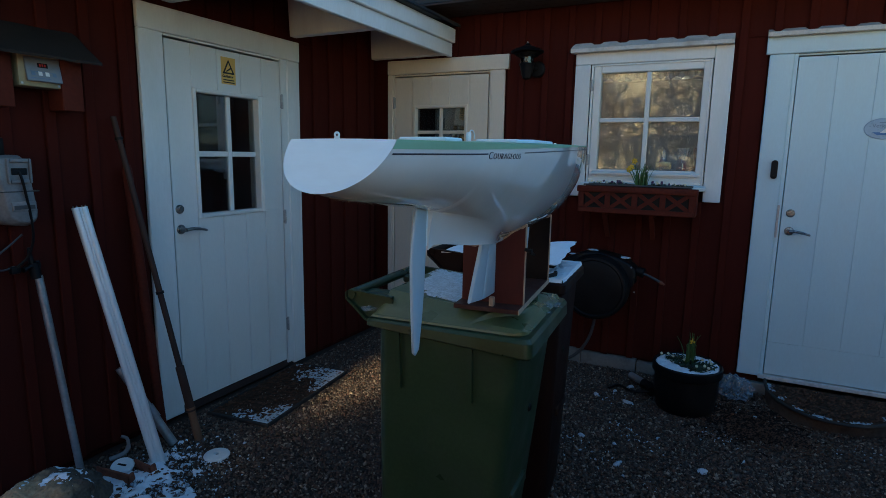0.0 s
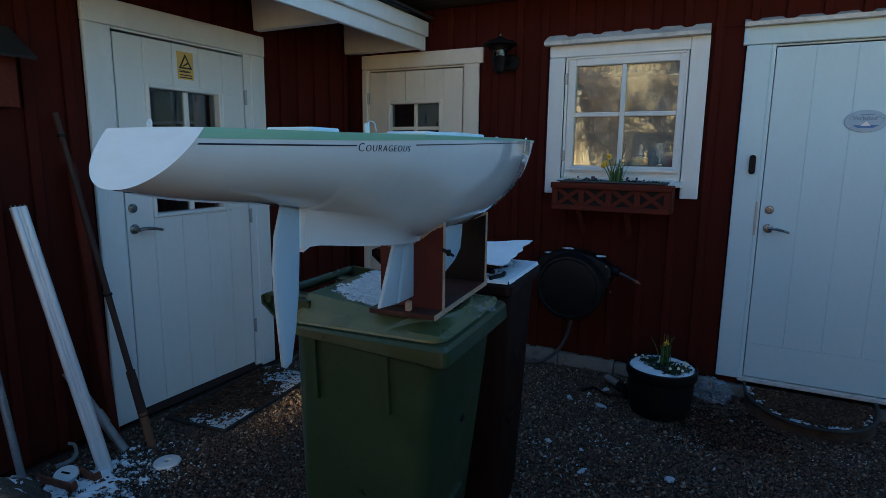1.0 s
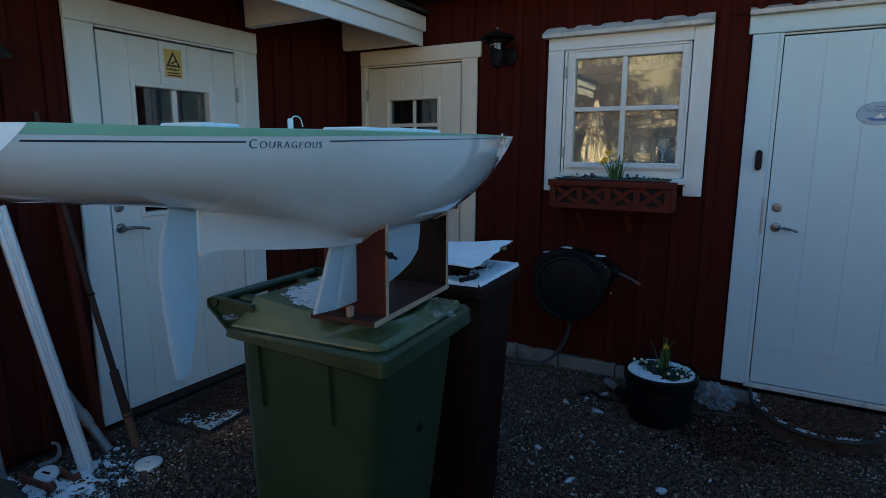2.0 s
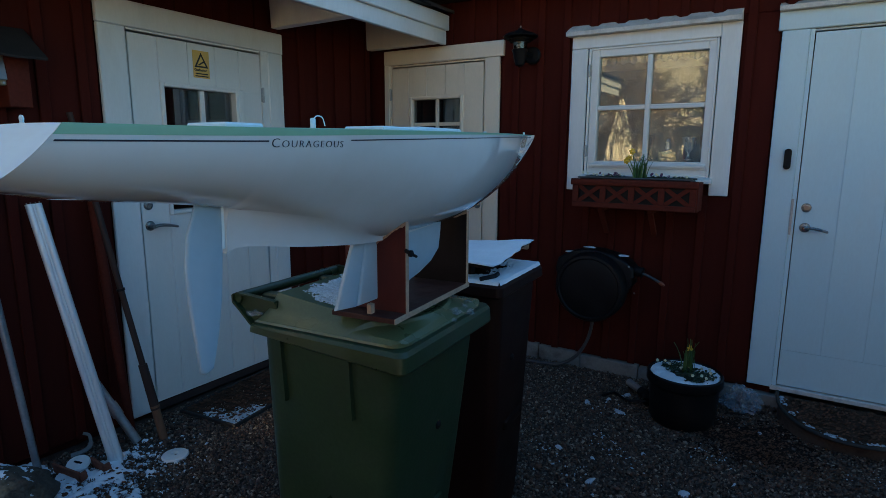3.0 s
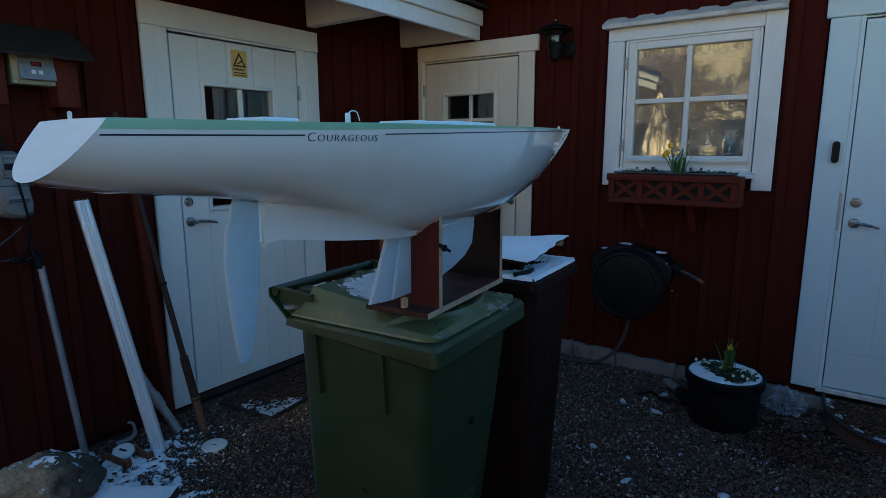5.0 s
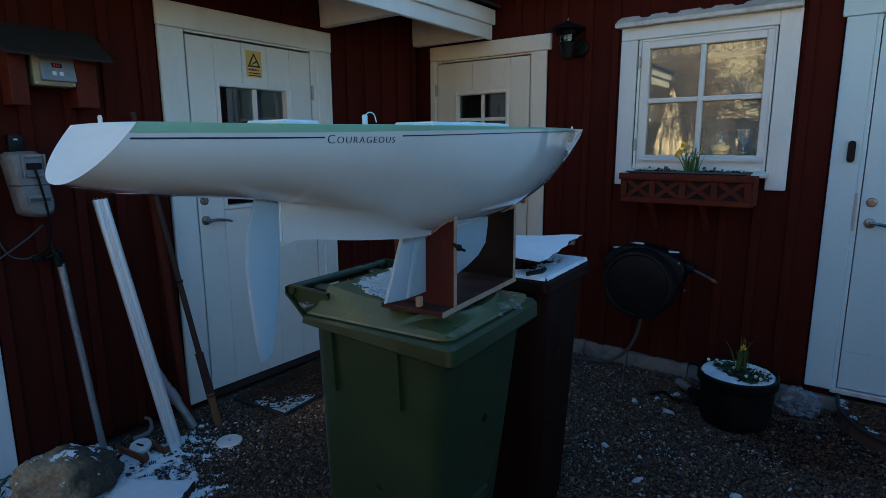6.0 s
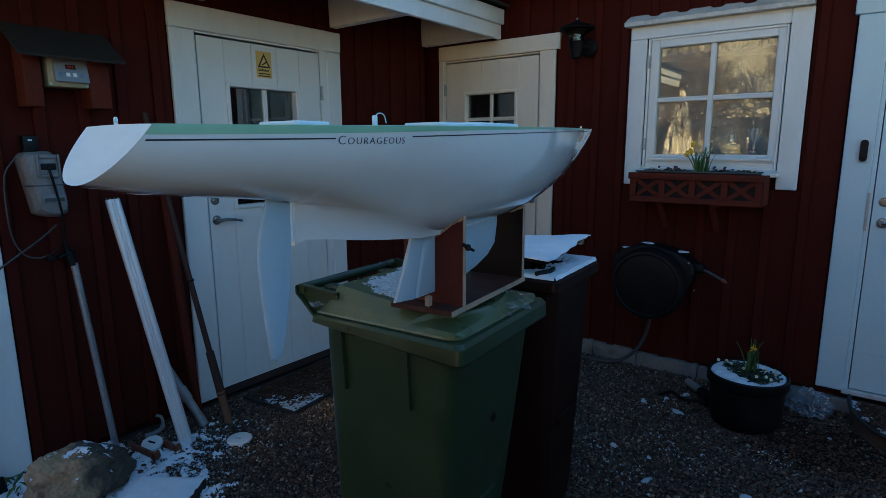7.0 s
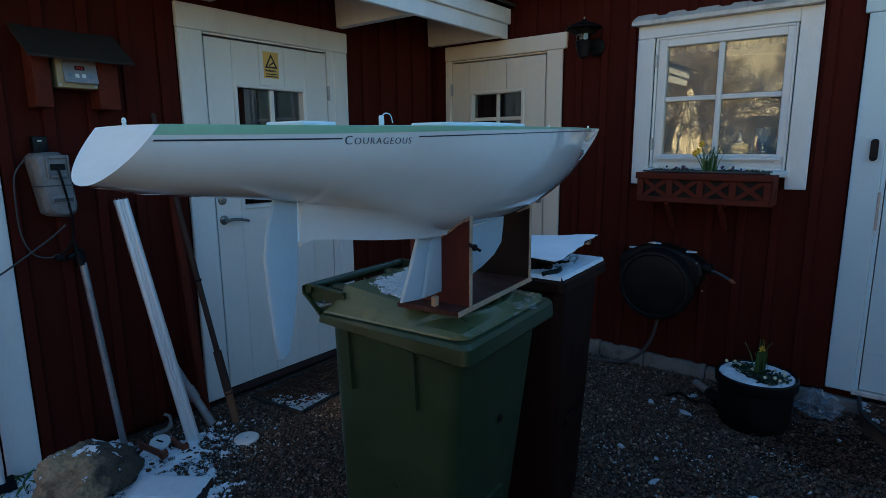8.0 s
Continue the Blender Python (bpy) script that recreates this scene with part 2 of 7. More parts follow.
# the boulder's northern half is darker, with a ragged border
_n, _link = ROCK.node_tree.nodes, ROCK.node_tree.links.new
_bsdf = _n["Principled BSDF"]
_axis = _n.new("ShaderNodeSeparateXYZ")
_link(_n.new("ShaderNodeNewGeometry").outputs["Position"], _axis.inputs[0])
_edge = _n.new("ShaderNodeTexNoise")
_edge.inputs["Scale"].default_value, _edge.inputs["Detail"].default_value = 14, 6
_link(_n.new("ShaderNodeTexCoord").outputs["Object"], _edge.inputs["Vector"])
_sum = _n.new("ShaderNodeMath")
_sum.operation, _sum.inputs[1].default_value = "MULTIPLY_ADD", 0.22
_link(_edge.outputs[0], _sum.inputs[0])
_link(_axis.outputs["Y"], _sum.inputs[2])
_dark_half = _n.new("ShaderNodeMapRange")
_dark_half.inputs["From Min"].default_value, _dark_half.inputs["From Max"].default_value, _dark_half.inputs["To Max"].default_value = -2.76, -2.69, 0.85
_link(_sum.outputs[0], _dark_half.inputs["Value"])
_over = _n.new("ShaderNodeMixRGB")
_over.inputs[2].default_value = (0.05, 0.042, 0.036, 1)
_link(_dark_half.outputs[0], _over.inputs[0])
_link(_bsdf.inputs["Base Color"].links[0].from_socket, _over.inputs[1])
_link(_over.outputs[0], _bsdf.inputs["Base Color"])
FELT_ROOF = material("grey_roofing_felt", (0.032, 0.026, 0.023), 0.95, vary=0.35, scale=30, fine=220, bump=0.8, spec=0.15)
YELLOW = material("yellow_sign_sheet", (0.72, 0.47, 0.13), 0.5, vary=0.08, scale=15, fine=70, bump=0.04)
BLACK_INK = material("black_print", (0.02, 0.018, 0.016), 0.6, vary=0.1, bump=0)
BLUE_ENAMEL = material("pale_blue_enamel", (0.3, 0.42, 0.55), 0.3, vary=0.08, scale=20, fine=60, bump=0.03)
BLUE_PRINT = material("blue_sea_print", (0.05, 0.16, 0.4), 0.4, vary=0.1, bump=0)
GREY_PRINT = material("grey_blue_print", (0.14, 0.2, 0.28), 0.5, vary=0.1, bump=0)
WHITE_PRINT = material("white_print", (0.75, 0.75, 0.74), 0.5, vary=0.05, bump=0)
LED_RED = material("red_display", (0.3, 0.012, 0.008), 0.4, vary=0, bump=0, emit=0.04)
LACE = material("lilac_lace_cloth", (0.46, 0.44, 0.56), 0.9, vary=0.3, scale=40, fine=160, bump=0.4, dirt=(0.1, 0.09, 0.16), dirt_amount=0.9, dirt_scale=38)
SILVER = material("trophy_silver", (0.82, 0.81, 0.78), 0.22, metal=0.8, vary=0.1, scale=20, fine=90, bump=0.05)
GOLD = material("trophy_brass", (0.72, 0.52, 0.22), 0.25, metal=0.7, vary=0.15, scale=20, fine=90, bump=0.05)
DARK_BASE = material("dark_wood_plinth", (0.05, 0.025, 0.018), 0.4, vary=0.2, bump=0.1)
SOIL = material("potting_soil", (0.03, 0.021, 0.015), 0.95, vary=0.5, scale=30, fine=150, bump=0.9, bump_distance=0.008)
LEAF = material("narcissus_leaf", (0.07, 0.13, 0.035), 0.5, vary=0.3, scale=20, fine=90, bump=0.1, per_object=0.3)
PANSY_LEAF = material("pansy_leaf", (0.018, 0.034, 0.016), 0.55, vary=0.4, scale=40, fine=120, bump=0.2, per_island=0.6)
PETAL_YELLOW = material("yellow_petal", (0.78, 0.5, 0.04), 0.55, vary=0.15, scale=40, fine=90, bump=0.05)
PETAL_PURPLE = material("purple_petal", (0.07, 0.02, 0.06), 0.6, vary=0.3, scale=40, fine=90, bump=0.05, per_island=0.5)
PETAL_WHITE = material("cream_petal", (0.7, 0.66, 0.45), 0.6, vary=0.15, scale=40, fine=90, bump=0.05)
MAT_FIBRE = material("wet_doormat", (0.055, 0.031, 0.019), 0.7, vary=0.5, scale=14, fine=170, bump=0.9, bump_distance=0.006, dirt=(0.07, 0.05, 0.036), dirt_amount=0.5, dirt_scale=9, spec=0.1)
DEAD_LEAF = material("dead_leaf_litter", (0.085, 0.043, 0.026), 0.85, vary=0.5, scale=20, fine=90, bump=0.2, per_island=0.8, spec=0.15)
BARK = material("grey_brown_bark", (0.14, 0.1, 0.07), 0.9, vary=0.4, scale=9, fine=60, bump=0.8, bump_distance=0.01, stretch=(1, 1, 0.2))
PALE_WALL = material("pale_cream_render", (0.52, 0.46, 0.35), 0.8, vary=0.1, scale=2, fine=40, bump=0.2)
CANVAS = material("pale_beige_canvas", (0.66, 0.58, 0.44), 0.8, vary=0.12, scale=6, fine=80, bump=0.2)
FENCE = material("pale_sun_bleached_boards", (0.44, 0.385, 0.28), 0.8, vary=0.15, scale=4, fine=60, bump=0.3, stretch=(1, 1, 0.1), per_object=0.3)
HEDGE = material("dry_hedge_twig", (0.2, 0.17, 0.085), 0.85, vary=0.4, scale=12, fine=60, bump=0.2, per_island=0.8)
EAST_BOUNCE_LAWN = material("pale_bounce_lawn", (0.46, 0.38, 0.26), 0.9, vary=0.2, scale=2, fine=60, bump=0.6, dirt=(0.55, 0.55, 0.52), dirt_amount=0.3, dirt_scale=1.0)
LAWN = material("pale_dry_lawn", (0.29, 0.24, 0.16), 0.9, vary=0.3, scale=2, fine=60, bump=0.6, dirt=(0.6, 0.62, 0.65), dirt_amount=0.25, dirt_scale=1.2)
PLANTER_SIDE = material("stained_planter_side", (0.085, 0.066, 0.054), 0.9, vary=0.3, scale=9, fine=80, bump=0.5, dirt=(0.03, 0.02, 0.016), dirt_amount=0.8, dirt_scale=7, spec=0.2)
ROOF_TILE = material("dark_roof_sheet", (0.03, 0.028, 0.028), 0.7, vary=0.25, scale=5, fine=60, bump=0.3)
INTERIOR = material("dim_interior_wall", (0.3, 0.28, 0.25), 0.9, vary=0.15, scale=2, fine=30, bump=0.1)
GLASS = glass_material("window_glass", wave=0.035, ior=1.9, dust=0.095)
DOOR_GLASS = glass_material("door_glass", tint=(0.55, 0.57, 0.55), ior=2.3, dust=0.007)
LAMP_GLASS = glass_material("lamp_glass", tint=(0.8, 0.82, 0.8))


def clear_material(name, base, rough, alpha):
    """Half see-through crumpled surface: the alpha and the gloss vary with folds."""
    m = bpy.data.materials.new(name)
    m.use_nodes = True
    n, link = m.node_tree.nodes, m.node_tree.links.new
    bsdf = n["Principled BSDF"]
    tc, tex, mr, b = n.new("ShaderNodeTexCoord"), n.new("ShaderNodeTexNoise"), n.new("ShaderNodeMapRange"), n.new("ShaderNodeBump")
    tex.inputs["Scale"].default_value, tex.inputs["Detail"].default_value = 22.0, 4
    link(tc.outputs["Object"], tex.inputs["Vector"])
    link(tex.outputs[0], mr.inputs["Value"])
    mr.inputs["From Min"].default_value, mr.inputs["From Max"].default_value = 0.35, 0.7
    mr.inputs["To Min"].default_value, mr.inputs["To Max"].default_value = alpha * 0.45, min(1.0, alpha * 1.6)
    link(mr.outputs[0], bsdf.inputs["Alpha"])
    b.inputs["Strength"].default_value, b.inputs["Distance"].default_value = 0.8, 0.006
    link(tex.outputs[0], b.inputs["Height"])
    link(b.outputs[0], bsdf.inputs["Normal"])
    bsdf.inputs["Base Color"].default_value = (*base, 1)
    bsdf.inputs["Roughness"].default_value = rough
    return m


CRUMPLED = clear_material("crumpled_clear_plastic", (0.26, 0.3, 0.35), 0.2, 0.45)
ICE = clear_material("wet_ice", (0.4, 0.45, 0.48), 0.06, 0.3)


# ---- builders ----
def thing(name, at, label, category, group="", kind=""):
    ob = new(name)
    ob.location = at
    ob.empty_display_size = 0.05
    return tagged(ob, label, category, group, kind)


def base_of(ob):
    while ob.parent:
        ob = ob.parent
    return ob.location.copy()


def finish(bm, name, mat, smooth=0.0):
    bmesh.ops.recalc_face_normals(bm, faces=bm.faces)
    me = bpy.data.meshes.new(name)
    if smooth:
        for f in bm.faces:
            f.smooth = True
        for e in bm.edges:
            if len(e.link_faces) == 2 and e.calc_face_angle(0) > radians(smooth):
                e.smooth = False
    bm.to_mesh(me)
    bm.free()
    for one in (mat if isinstance(mat, (list, tuple)) else [mat]):
        me.materials.append(one)
    return me


def part(name, bm, mat, parent, label="", smooth=35.0, shadow=True):
    """One mesh under a thing or under a part; the bmesh is in world metres."""
    bmesh.ops.translate(bm, verts=bm.verts, vec=-base_of(parent))
    ob = new(name, finish(bm, name, mat, smooth))
    ob.parent = parent
    ob.visible_shadow = shadow
    return tagged(ob, label)


def solid(name, bm, mat, label, category, kind="", group="", smooth=35.0):
    """A thing of one mesh, with its origin at its base."""
    lo = [min(v.co[i] for v in bm.verts) for i in range(3)]
    hi = [max(v.co[i] for v in bm.verts) for i in range(3)]
    at = Vector(((lo[0] + hi[0]) / 2, (lo[1] + hi[1]) / 2, lo[2]))
    bmesh.ops.translate(bm, verts=bm.verts, vec=-at)
    ob = new(name, finish(bm, name, mat, smooth))
    ob.location = at
    return tagged(ob, label, category, group, kind)


def add_box(bm, lo, hi, bevel=0.0, segments=1, m=None):
    lo, hi = [min(a, b) for a, b in zip(lo, hi)], [max(a, b) for a, b in zip(lo, hi)]
    made = bmesh.ops.create_cube(bm, size=1)["verts"]
    for v in made:
        v.co = Vector([(lo[i] + hi[i]) / 2 + v.co[i] * (hi[i] - lo[i]) for i in range(3)])
    if bevel:
        edges = list({e for v in made for e in v.link_edges})
        made = bmesh.ops.bevel(bm, geom=edges, offset=bevel, segments=segments, affect="EDGES", profile=0.5)["verts"]
    if m is not None:
        bmesh.ops.transform(bm, verts=list(set(made)), matrix=m)
    return made


def box(lo, hi, bevel=0.003, segments=1):
    bm = bmesh.new()
    add_box(bm, lo, hi, bevel, segments)
    return bm


def add_tube(bm, points, radius, sides=10, cap=True, squash=1.0):
    """A round bar along a line; radius is one number or one for each point."""
    pts = [Vector(p) for p in points]
    radii = list(radius) if isinstance(radius, (list, tuple)) else [radius] * len(pts)
    rings, up = [], None
    for i, p in enumerate(pts):
        d = (pts[min(i + 1, len(pts) - 1)] - pts[max(i - 1, 0)]).normalized()
        if up is None:
            up = d.orthogonal().normalized()
        side = d.cross(up).normalized()
        up = side.cross(d).normalized()
        rings.append([bm.verts.new(p + radii[i] * (math.cos(a) * side + squash * math.sin(a) * up))
                      for a in (2 * math.pi * k / sides for k in range(sides))])
    for a, b in zip(rings, rings[1:]):
        for k in range(sides):
            bm.faces.new((a[k], a[(k + 1) % sides], b[(k + 1) % sides], b[k]))
    if cap:
        bm.faces.new(rings[0][::-1])
        bm.faces.new(rings[-1])


def tube(points, radius, sides=10, squash=1.0):
    bm = bmesh.new()
    add_tube(bm, points, radius, sides, True, squash)
    return bm


def bend(points, steps=8):
    """A smooth line through the points (Catmull-Rom)."""
    p = [Vector(q) for q in points]
    p = [2 * p[0] - p[1]] + p + [2 * p[-1] - p[-2]]
    out = []
    for i in range(1, len(p) - 2):
        for k in range(steps):
            t = k / steps
            out.append(0.5 * (2 * p[i] + (p[i + 1] - p[i - 1]) * t + (2 * p[i - 1] - 5 * p[i] + 4 * p[i + 1] - p[i + 2]) * t * t
                              + (3 * p[i] - p[i - 1] - 3 * p[i + 1] + p[i + 2]) * t ** 3))
    return out + [p[-2]]


def add_lathe(bm, profile, at, axis=(0, 0, 1), sides=24):
    """A turned form: profile of (radius, height) along the axis."""
    z = Vector(axis).normalized()
    x = z.orthogonal().normalized()
    y = z.cross(x)
    rings = []
    for r, h in profile:
        c = Vector(at) + z * h
        rings.append([bm.verts.new(c + r * (math.cos(2 * math.pi * k / sides) * x + math.sin(2 * math.pi * k / sides) * y)) for k in range(sides)])
    for a, b in zip(rings, rings[1:]):
        for k in range(sides):
            bm.faces.new((a[k], a[(k + 1) % sides], b[(k + 1) % sides], b[k]))
    closed = profile[0] == profile[-1]
    if profile[0][0] > 1e-5 and not closed:
        bm.faces.new(rings[0][::-1])
    if profile[-1][0] > 1e-5 and not closed:
        bm.faces.new(rings[-1])
    bmesh.ops.remove_doubles(bm, verts=[v for r in (rings[0], rings[-1]) for v in r], dist=1e-6)


def lathe(profile, at, axis=(0, 0, 1), sides=24):
    bm = bmesh.new()
    add_lathe(bm, profile, at, axis, sides)
    return bm


def add_prism(bm, outline, offset, m=None):
    """A flat outline (3D points) given thickness along offset."""
    a = [bm.verts.new(Vector(p)) for p in outline]
    b = [bm.verts.new(Vector(p) + Vector(offset)) for p in outline]
    bm.faces.new(a)
    bm.faces.new(b[::-1])
    for i in range(len(a)):
        j = (i + 1) % len(a)
        bm.faces.new((a[i], b[i], b[j], a[j]))
    if m is not None:
        bmesh.ops.transform(bm, verts=a + b, matrix=m)


def prism(outline, offset, bevel=0.0):
    bm = bmesh.new()
    add_prism(bm, outline, offset)
    if bevel:
        bmesh.ops.bevel(bm, geom=list(bm.edges), offset=bevel, segments=1, affect="EDGES", profile=0.5)
    return bm


def words(text, size, extrude=0.0004, thin=0.0, space=1.0):
    """The mesh of a text in the built-in font, flat in xy, as vertex and face lists."""
    cu = bpy.data.curves.new("words", "FONT")
    cu.body, cu.size, cu.extrude, cu.offset = text, size, extrude, thin
    cu.resolution_u = 3
    cu.space_character = space
    ob = new("words", cu)
    me = bpy.data.meshes.new_from_object(ob.evaluated_get(bpy.context.evaluated_depsgraph_get()))
    bm = bmesh.new()
    bm.from_mesh(me)
    bpy.data.objects.remove(ob)
    bpy.data.curves.remove(cu)
    bpy.data.meshes.remove(me)
    return bm


def smooth_step(a, b, x):
    t = min(1.0, max(0.0, (x - a) / (b - a)))
    return t * t * (3 - 2 * t)


def table(rows, x):
    """Piecewise cubic reading of rows of (x, value)."""
    if x <= rows[0][0]:
        return rows[0][1]
    if x >= rows[-1][0]:
        return rows[-1][1]
    for i in range(len(rows) - 1):
        if rows[i][0] <= x <= rows[i + 1][0]:
            x0, v0 = rows[i]
            x1, v1 = rows[i + 1]
            xa, va = rows[i - 1] if i else (2 * x0 - x1, 2 * v0 - v1)
            xb, vb = rows[i + 2] if i + 2 < len(rows) else (2 * x1 - x0, 2 * v1 - v0)
            h, t = x1 - x0, (x - x0) / (x1 - x0)
            m0, m1 = (v1 - va) / (x1 - xa) * h, (vb - v0) / (xb - x0) * h
            return ((2 * t ** 3 - 3 * t * t + 1) * v0 + (t ** 3 - 2 * t * t + t) * m0 + (3 * t * t - 2 * t ** 3) * v1 + (t ** 3 - t * t) * m1)


def blob(at, radii, seed, rough=0.25, detail=3, flat=None):
    """An uneven lump: an icosphere pushed about by noise."""
    bm = bmesh.new()
    bmesh.ops.create_icosphere(bm, subdivisions=detail, radius=1)
    for v in bm.verts:
        d = v.co.copy()
        k = 1 + rough * noise.noise(d * 1.3 + Vector((seed, 0, 0))) + rough * 0.5 * noise.noise(d * 3.1 + Vector((0, seed, 0)))
        v.co = Vector((at[i] + d[i] * radii[i] * k for i in range(3)))
        if flat is not None and v.co.z < flat:
            v.co.z = flat
    return bm


def snow_sheet(x0, x1, y0, y1, z, cover, step=0.012, height=0.012, seed=0.0, shape=None, grain=1.0):
    """Patchy snow over a rectangle: a thin uneven layer where the noise is high. shape(x, y) adds to the noise; grain weighs the finest raggedness."""
    bm = bmesh.new()
    grid = {}
    nx, ny = int((x1 - x0) / step) + 1, int((y1 - y0) / step) + 1
    level = {}
    for i in range(nx):
        for j in range(ny):
            x, y = x0 + i * step, y0 + j * step
            p = Vector((x, y, seed))
            level[i, j] = (noise.noise(p * 7) * 0.4 + noise.noise(p * 18) * 0.35 + grain * (noise.noise(p * 45) * 0.35 + noise.noise(p * 90) * 0.3) + cover + (shape(x, y) if shape else 0))
    for i in range(nx):
        for j in range(ny):
            v = level[i, j]
            x, y = x0 + i * step, y0 + j * step
            h = z + height * min(1, max(0, v) * 3) ** 0.6 + 0.003 * noise.noise(Vector((x, y, seed)) * 30) - (0.006 if v <= 0 else 0)
            grid[i, j] = (x + 0.4 * step * noise.noise(Vector((x, y, 3)) * 60), y + 0.4 * step * noise.noise(Vector((x, y, 9)) * 60), h)
    used = {}
    for i in range(nx - 1):
        for j in range(ny - 1):
            q = [(i, j), (i + 1, j), (i + 1, j + 1), (i, j + 1)]
            if sum(level[k] > 0 for k in q) >= 2:
                for k in q:
                    if k not in used:
                        used[k] = bm.verts.new(grid[k])
                bm.faces.new([used[k] for k in q])
    return bm


# ---- ground ----
bm = bmesh.new()
bmesh.ops.create_grid(bm, x_segments=60, y_segments=60, size=1)
for v in bm.verts:
    sx, sy = v.co.x, v.co.y
    v.co.x = 2 + 400 * math.copysign(abs(sx) ** 3, sx)
    v.co.y = -3 + 400 * math.copysign(abs(sy) ** 3, sy)
    v.co.z = -0.006
ground = new("ground", finish(bm, "ground", GROUND))
tagged(ground, "dark wet gravel yard with fine grey and brown stones", "ground", kind="structure")


# ---- houses: walls, roofs ----
PITCH, BATTEN = 0.173, 0.046


def cut(lo, hi, holes):
    """What is left of the stretch lo..hi after the holes (pairs) are taken out."""
    out, at = [], lo
    for a, b in sorted(holes):
        if a > at + 0.01:
            out.append((at, min(a, hi)))
        at = max(at, b)
    if at < hi - 0.01:
        out.append((at, hi))
    return out


def wall_core(name, axis, span, height, depth, openings, label):
    """A wall slab with openings through it; axis 'x' lies in the plane y=0, axis 'y' in the plane x=0."""
    bm = bmesh.new()
    cuts = sorted({span[0], span[1], *[v for o in openings for v in o[:2]]})
    for a, b in zip(cuts, cuts[1:]):
        mid = (a + b) / 2
        holes = [o[2:] for o in openings if o[0] < mid < o[1]]
        for lo, hi in cut(0.0, height, holes):
            if axis == "x":
                add_box(bm, (a, depth[0], lo), (b, depth[1], hi))
            else:
                add_box(bm, (depth[0], a, lo), (depth[1], b, hi))
    bmesh.ops.remove_doubles(bm, verts=bm.verts, dist=1e-5)
    ob = new(name, finish(bm, name, RED))
    return tagged(ob, label, "wall", kind="structure")


BACK_OPENINGS = [(0.12, 0.96, 0.0, 2.06), (1.66, 2.44, 1.25, 2.08), (2.84, 3.78, 0.0, 2.06)]
LEFT_OPENINGS = [(-1.96, -1.09, 0.0, 2.03), (-3.86, -3.0, 0.0, 2.05)]
wall_north = wall_core("wall_north", "x", (-0.2, 6.2), 2.5, (0.045, 0.12), BACK_OPENINGS, "red painted board and batten house wall above a concrete plinth")
wall_west = wall_core("wall_west", "y", (-4.22, -0.05), 2.6, (-0.16, -0.045), LEFT_OPENINGS, "red painted board and batten shed wall")

# board and batten cladding, each piece on its own; openings are taken out of every column
board_rand = random.Random(3)


# faces of the boards: the trim's outer face is the plane 0, boards lie 26 mm and battens 4 mm behind it
def clad_wall(parent, axis, lo, hi, z0, top, holes, first):
    meshes = {}
    count = int((hi - lo) / PITCH) + 2
    for k in range(-2 * count, 2 * count):
        for kind, width, thick, face in (("board", PITCH - 0.004, 0.02, -0.024), ("batten", BATTEN, 0.02, -0.0045)):
            c = first + k * PITCH + (PITCH / 2 if kind == "board" else 0)
            if c - width / 2 < lo or c + width / 2 > hi:
                continue
            taken, pieces = [], []
            for h in holes:
                overlap = min(c + width / 2, h[1]) - max(c - width / 2, h[0])
                if overlap > 0.0:
                    taken.append(h[2:])
                    for p, q in ((c - width / 2, h[0] - 0.001), (h[1] + 0.001, c + width / 2)):
                        if kind == "board" and q - p > 0.012:
                            pieces.append(((p + q) / 2, q - p, max(z0, h[2]), min(top, h[3])))
            pieces += [(c, width, a, b) for a, b in cut(z0, top, taken)]
            for mid, wide, a, b in pieces:
                key = (kind, round(wide, 3), round(b - a, 3))
                if key not in meshes:
                    meshes[key] = finish(box((-wide / 2, 0, 0), (wide / 2, thick, b - a), 0.0035), kind, RED, 0)
                ob = new(kind, meshes[key])
                ob.parent = parent
                out = face + board_rand.uniform(-0.0012, 0.0012)
                ob.matrix_basis = pose(mid, -out, a) if axis == "x" else pose(out, mid, a, 0, 0, 90)


# plinth of the north house, cast in three pieces with an uneven top
bm = bmesh.new()
for a, b, t in ((-0.1, 1.42, 0.1), (1.424, 1.72, 0.095), (1.724, 2.1, 0.082), (2.104, 2.7, 0.07), (2.7, 6.1, 0.06)):
    add_box(bm, (a, -0.012, -0.05), (b, 0.05, t), 0.008, 2)
bmesh.ops.subdivide_edges(bm, edges=[e for e in bm.edges if e.calc_length() > 0.2], cuts=6)
for v in bm.verts:
    v.co.z += 0.006 * noise.noise(v.co * 9) if v.co.z > 0 else 0
    v.co.y += 0.004 * noise.noise(v.co * 14)
solid("plinth", bm, CONCRETE, "rough grey concrete plinth strip under the red wall", "plinth", kind="structure")

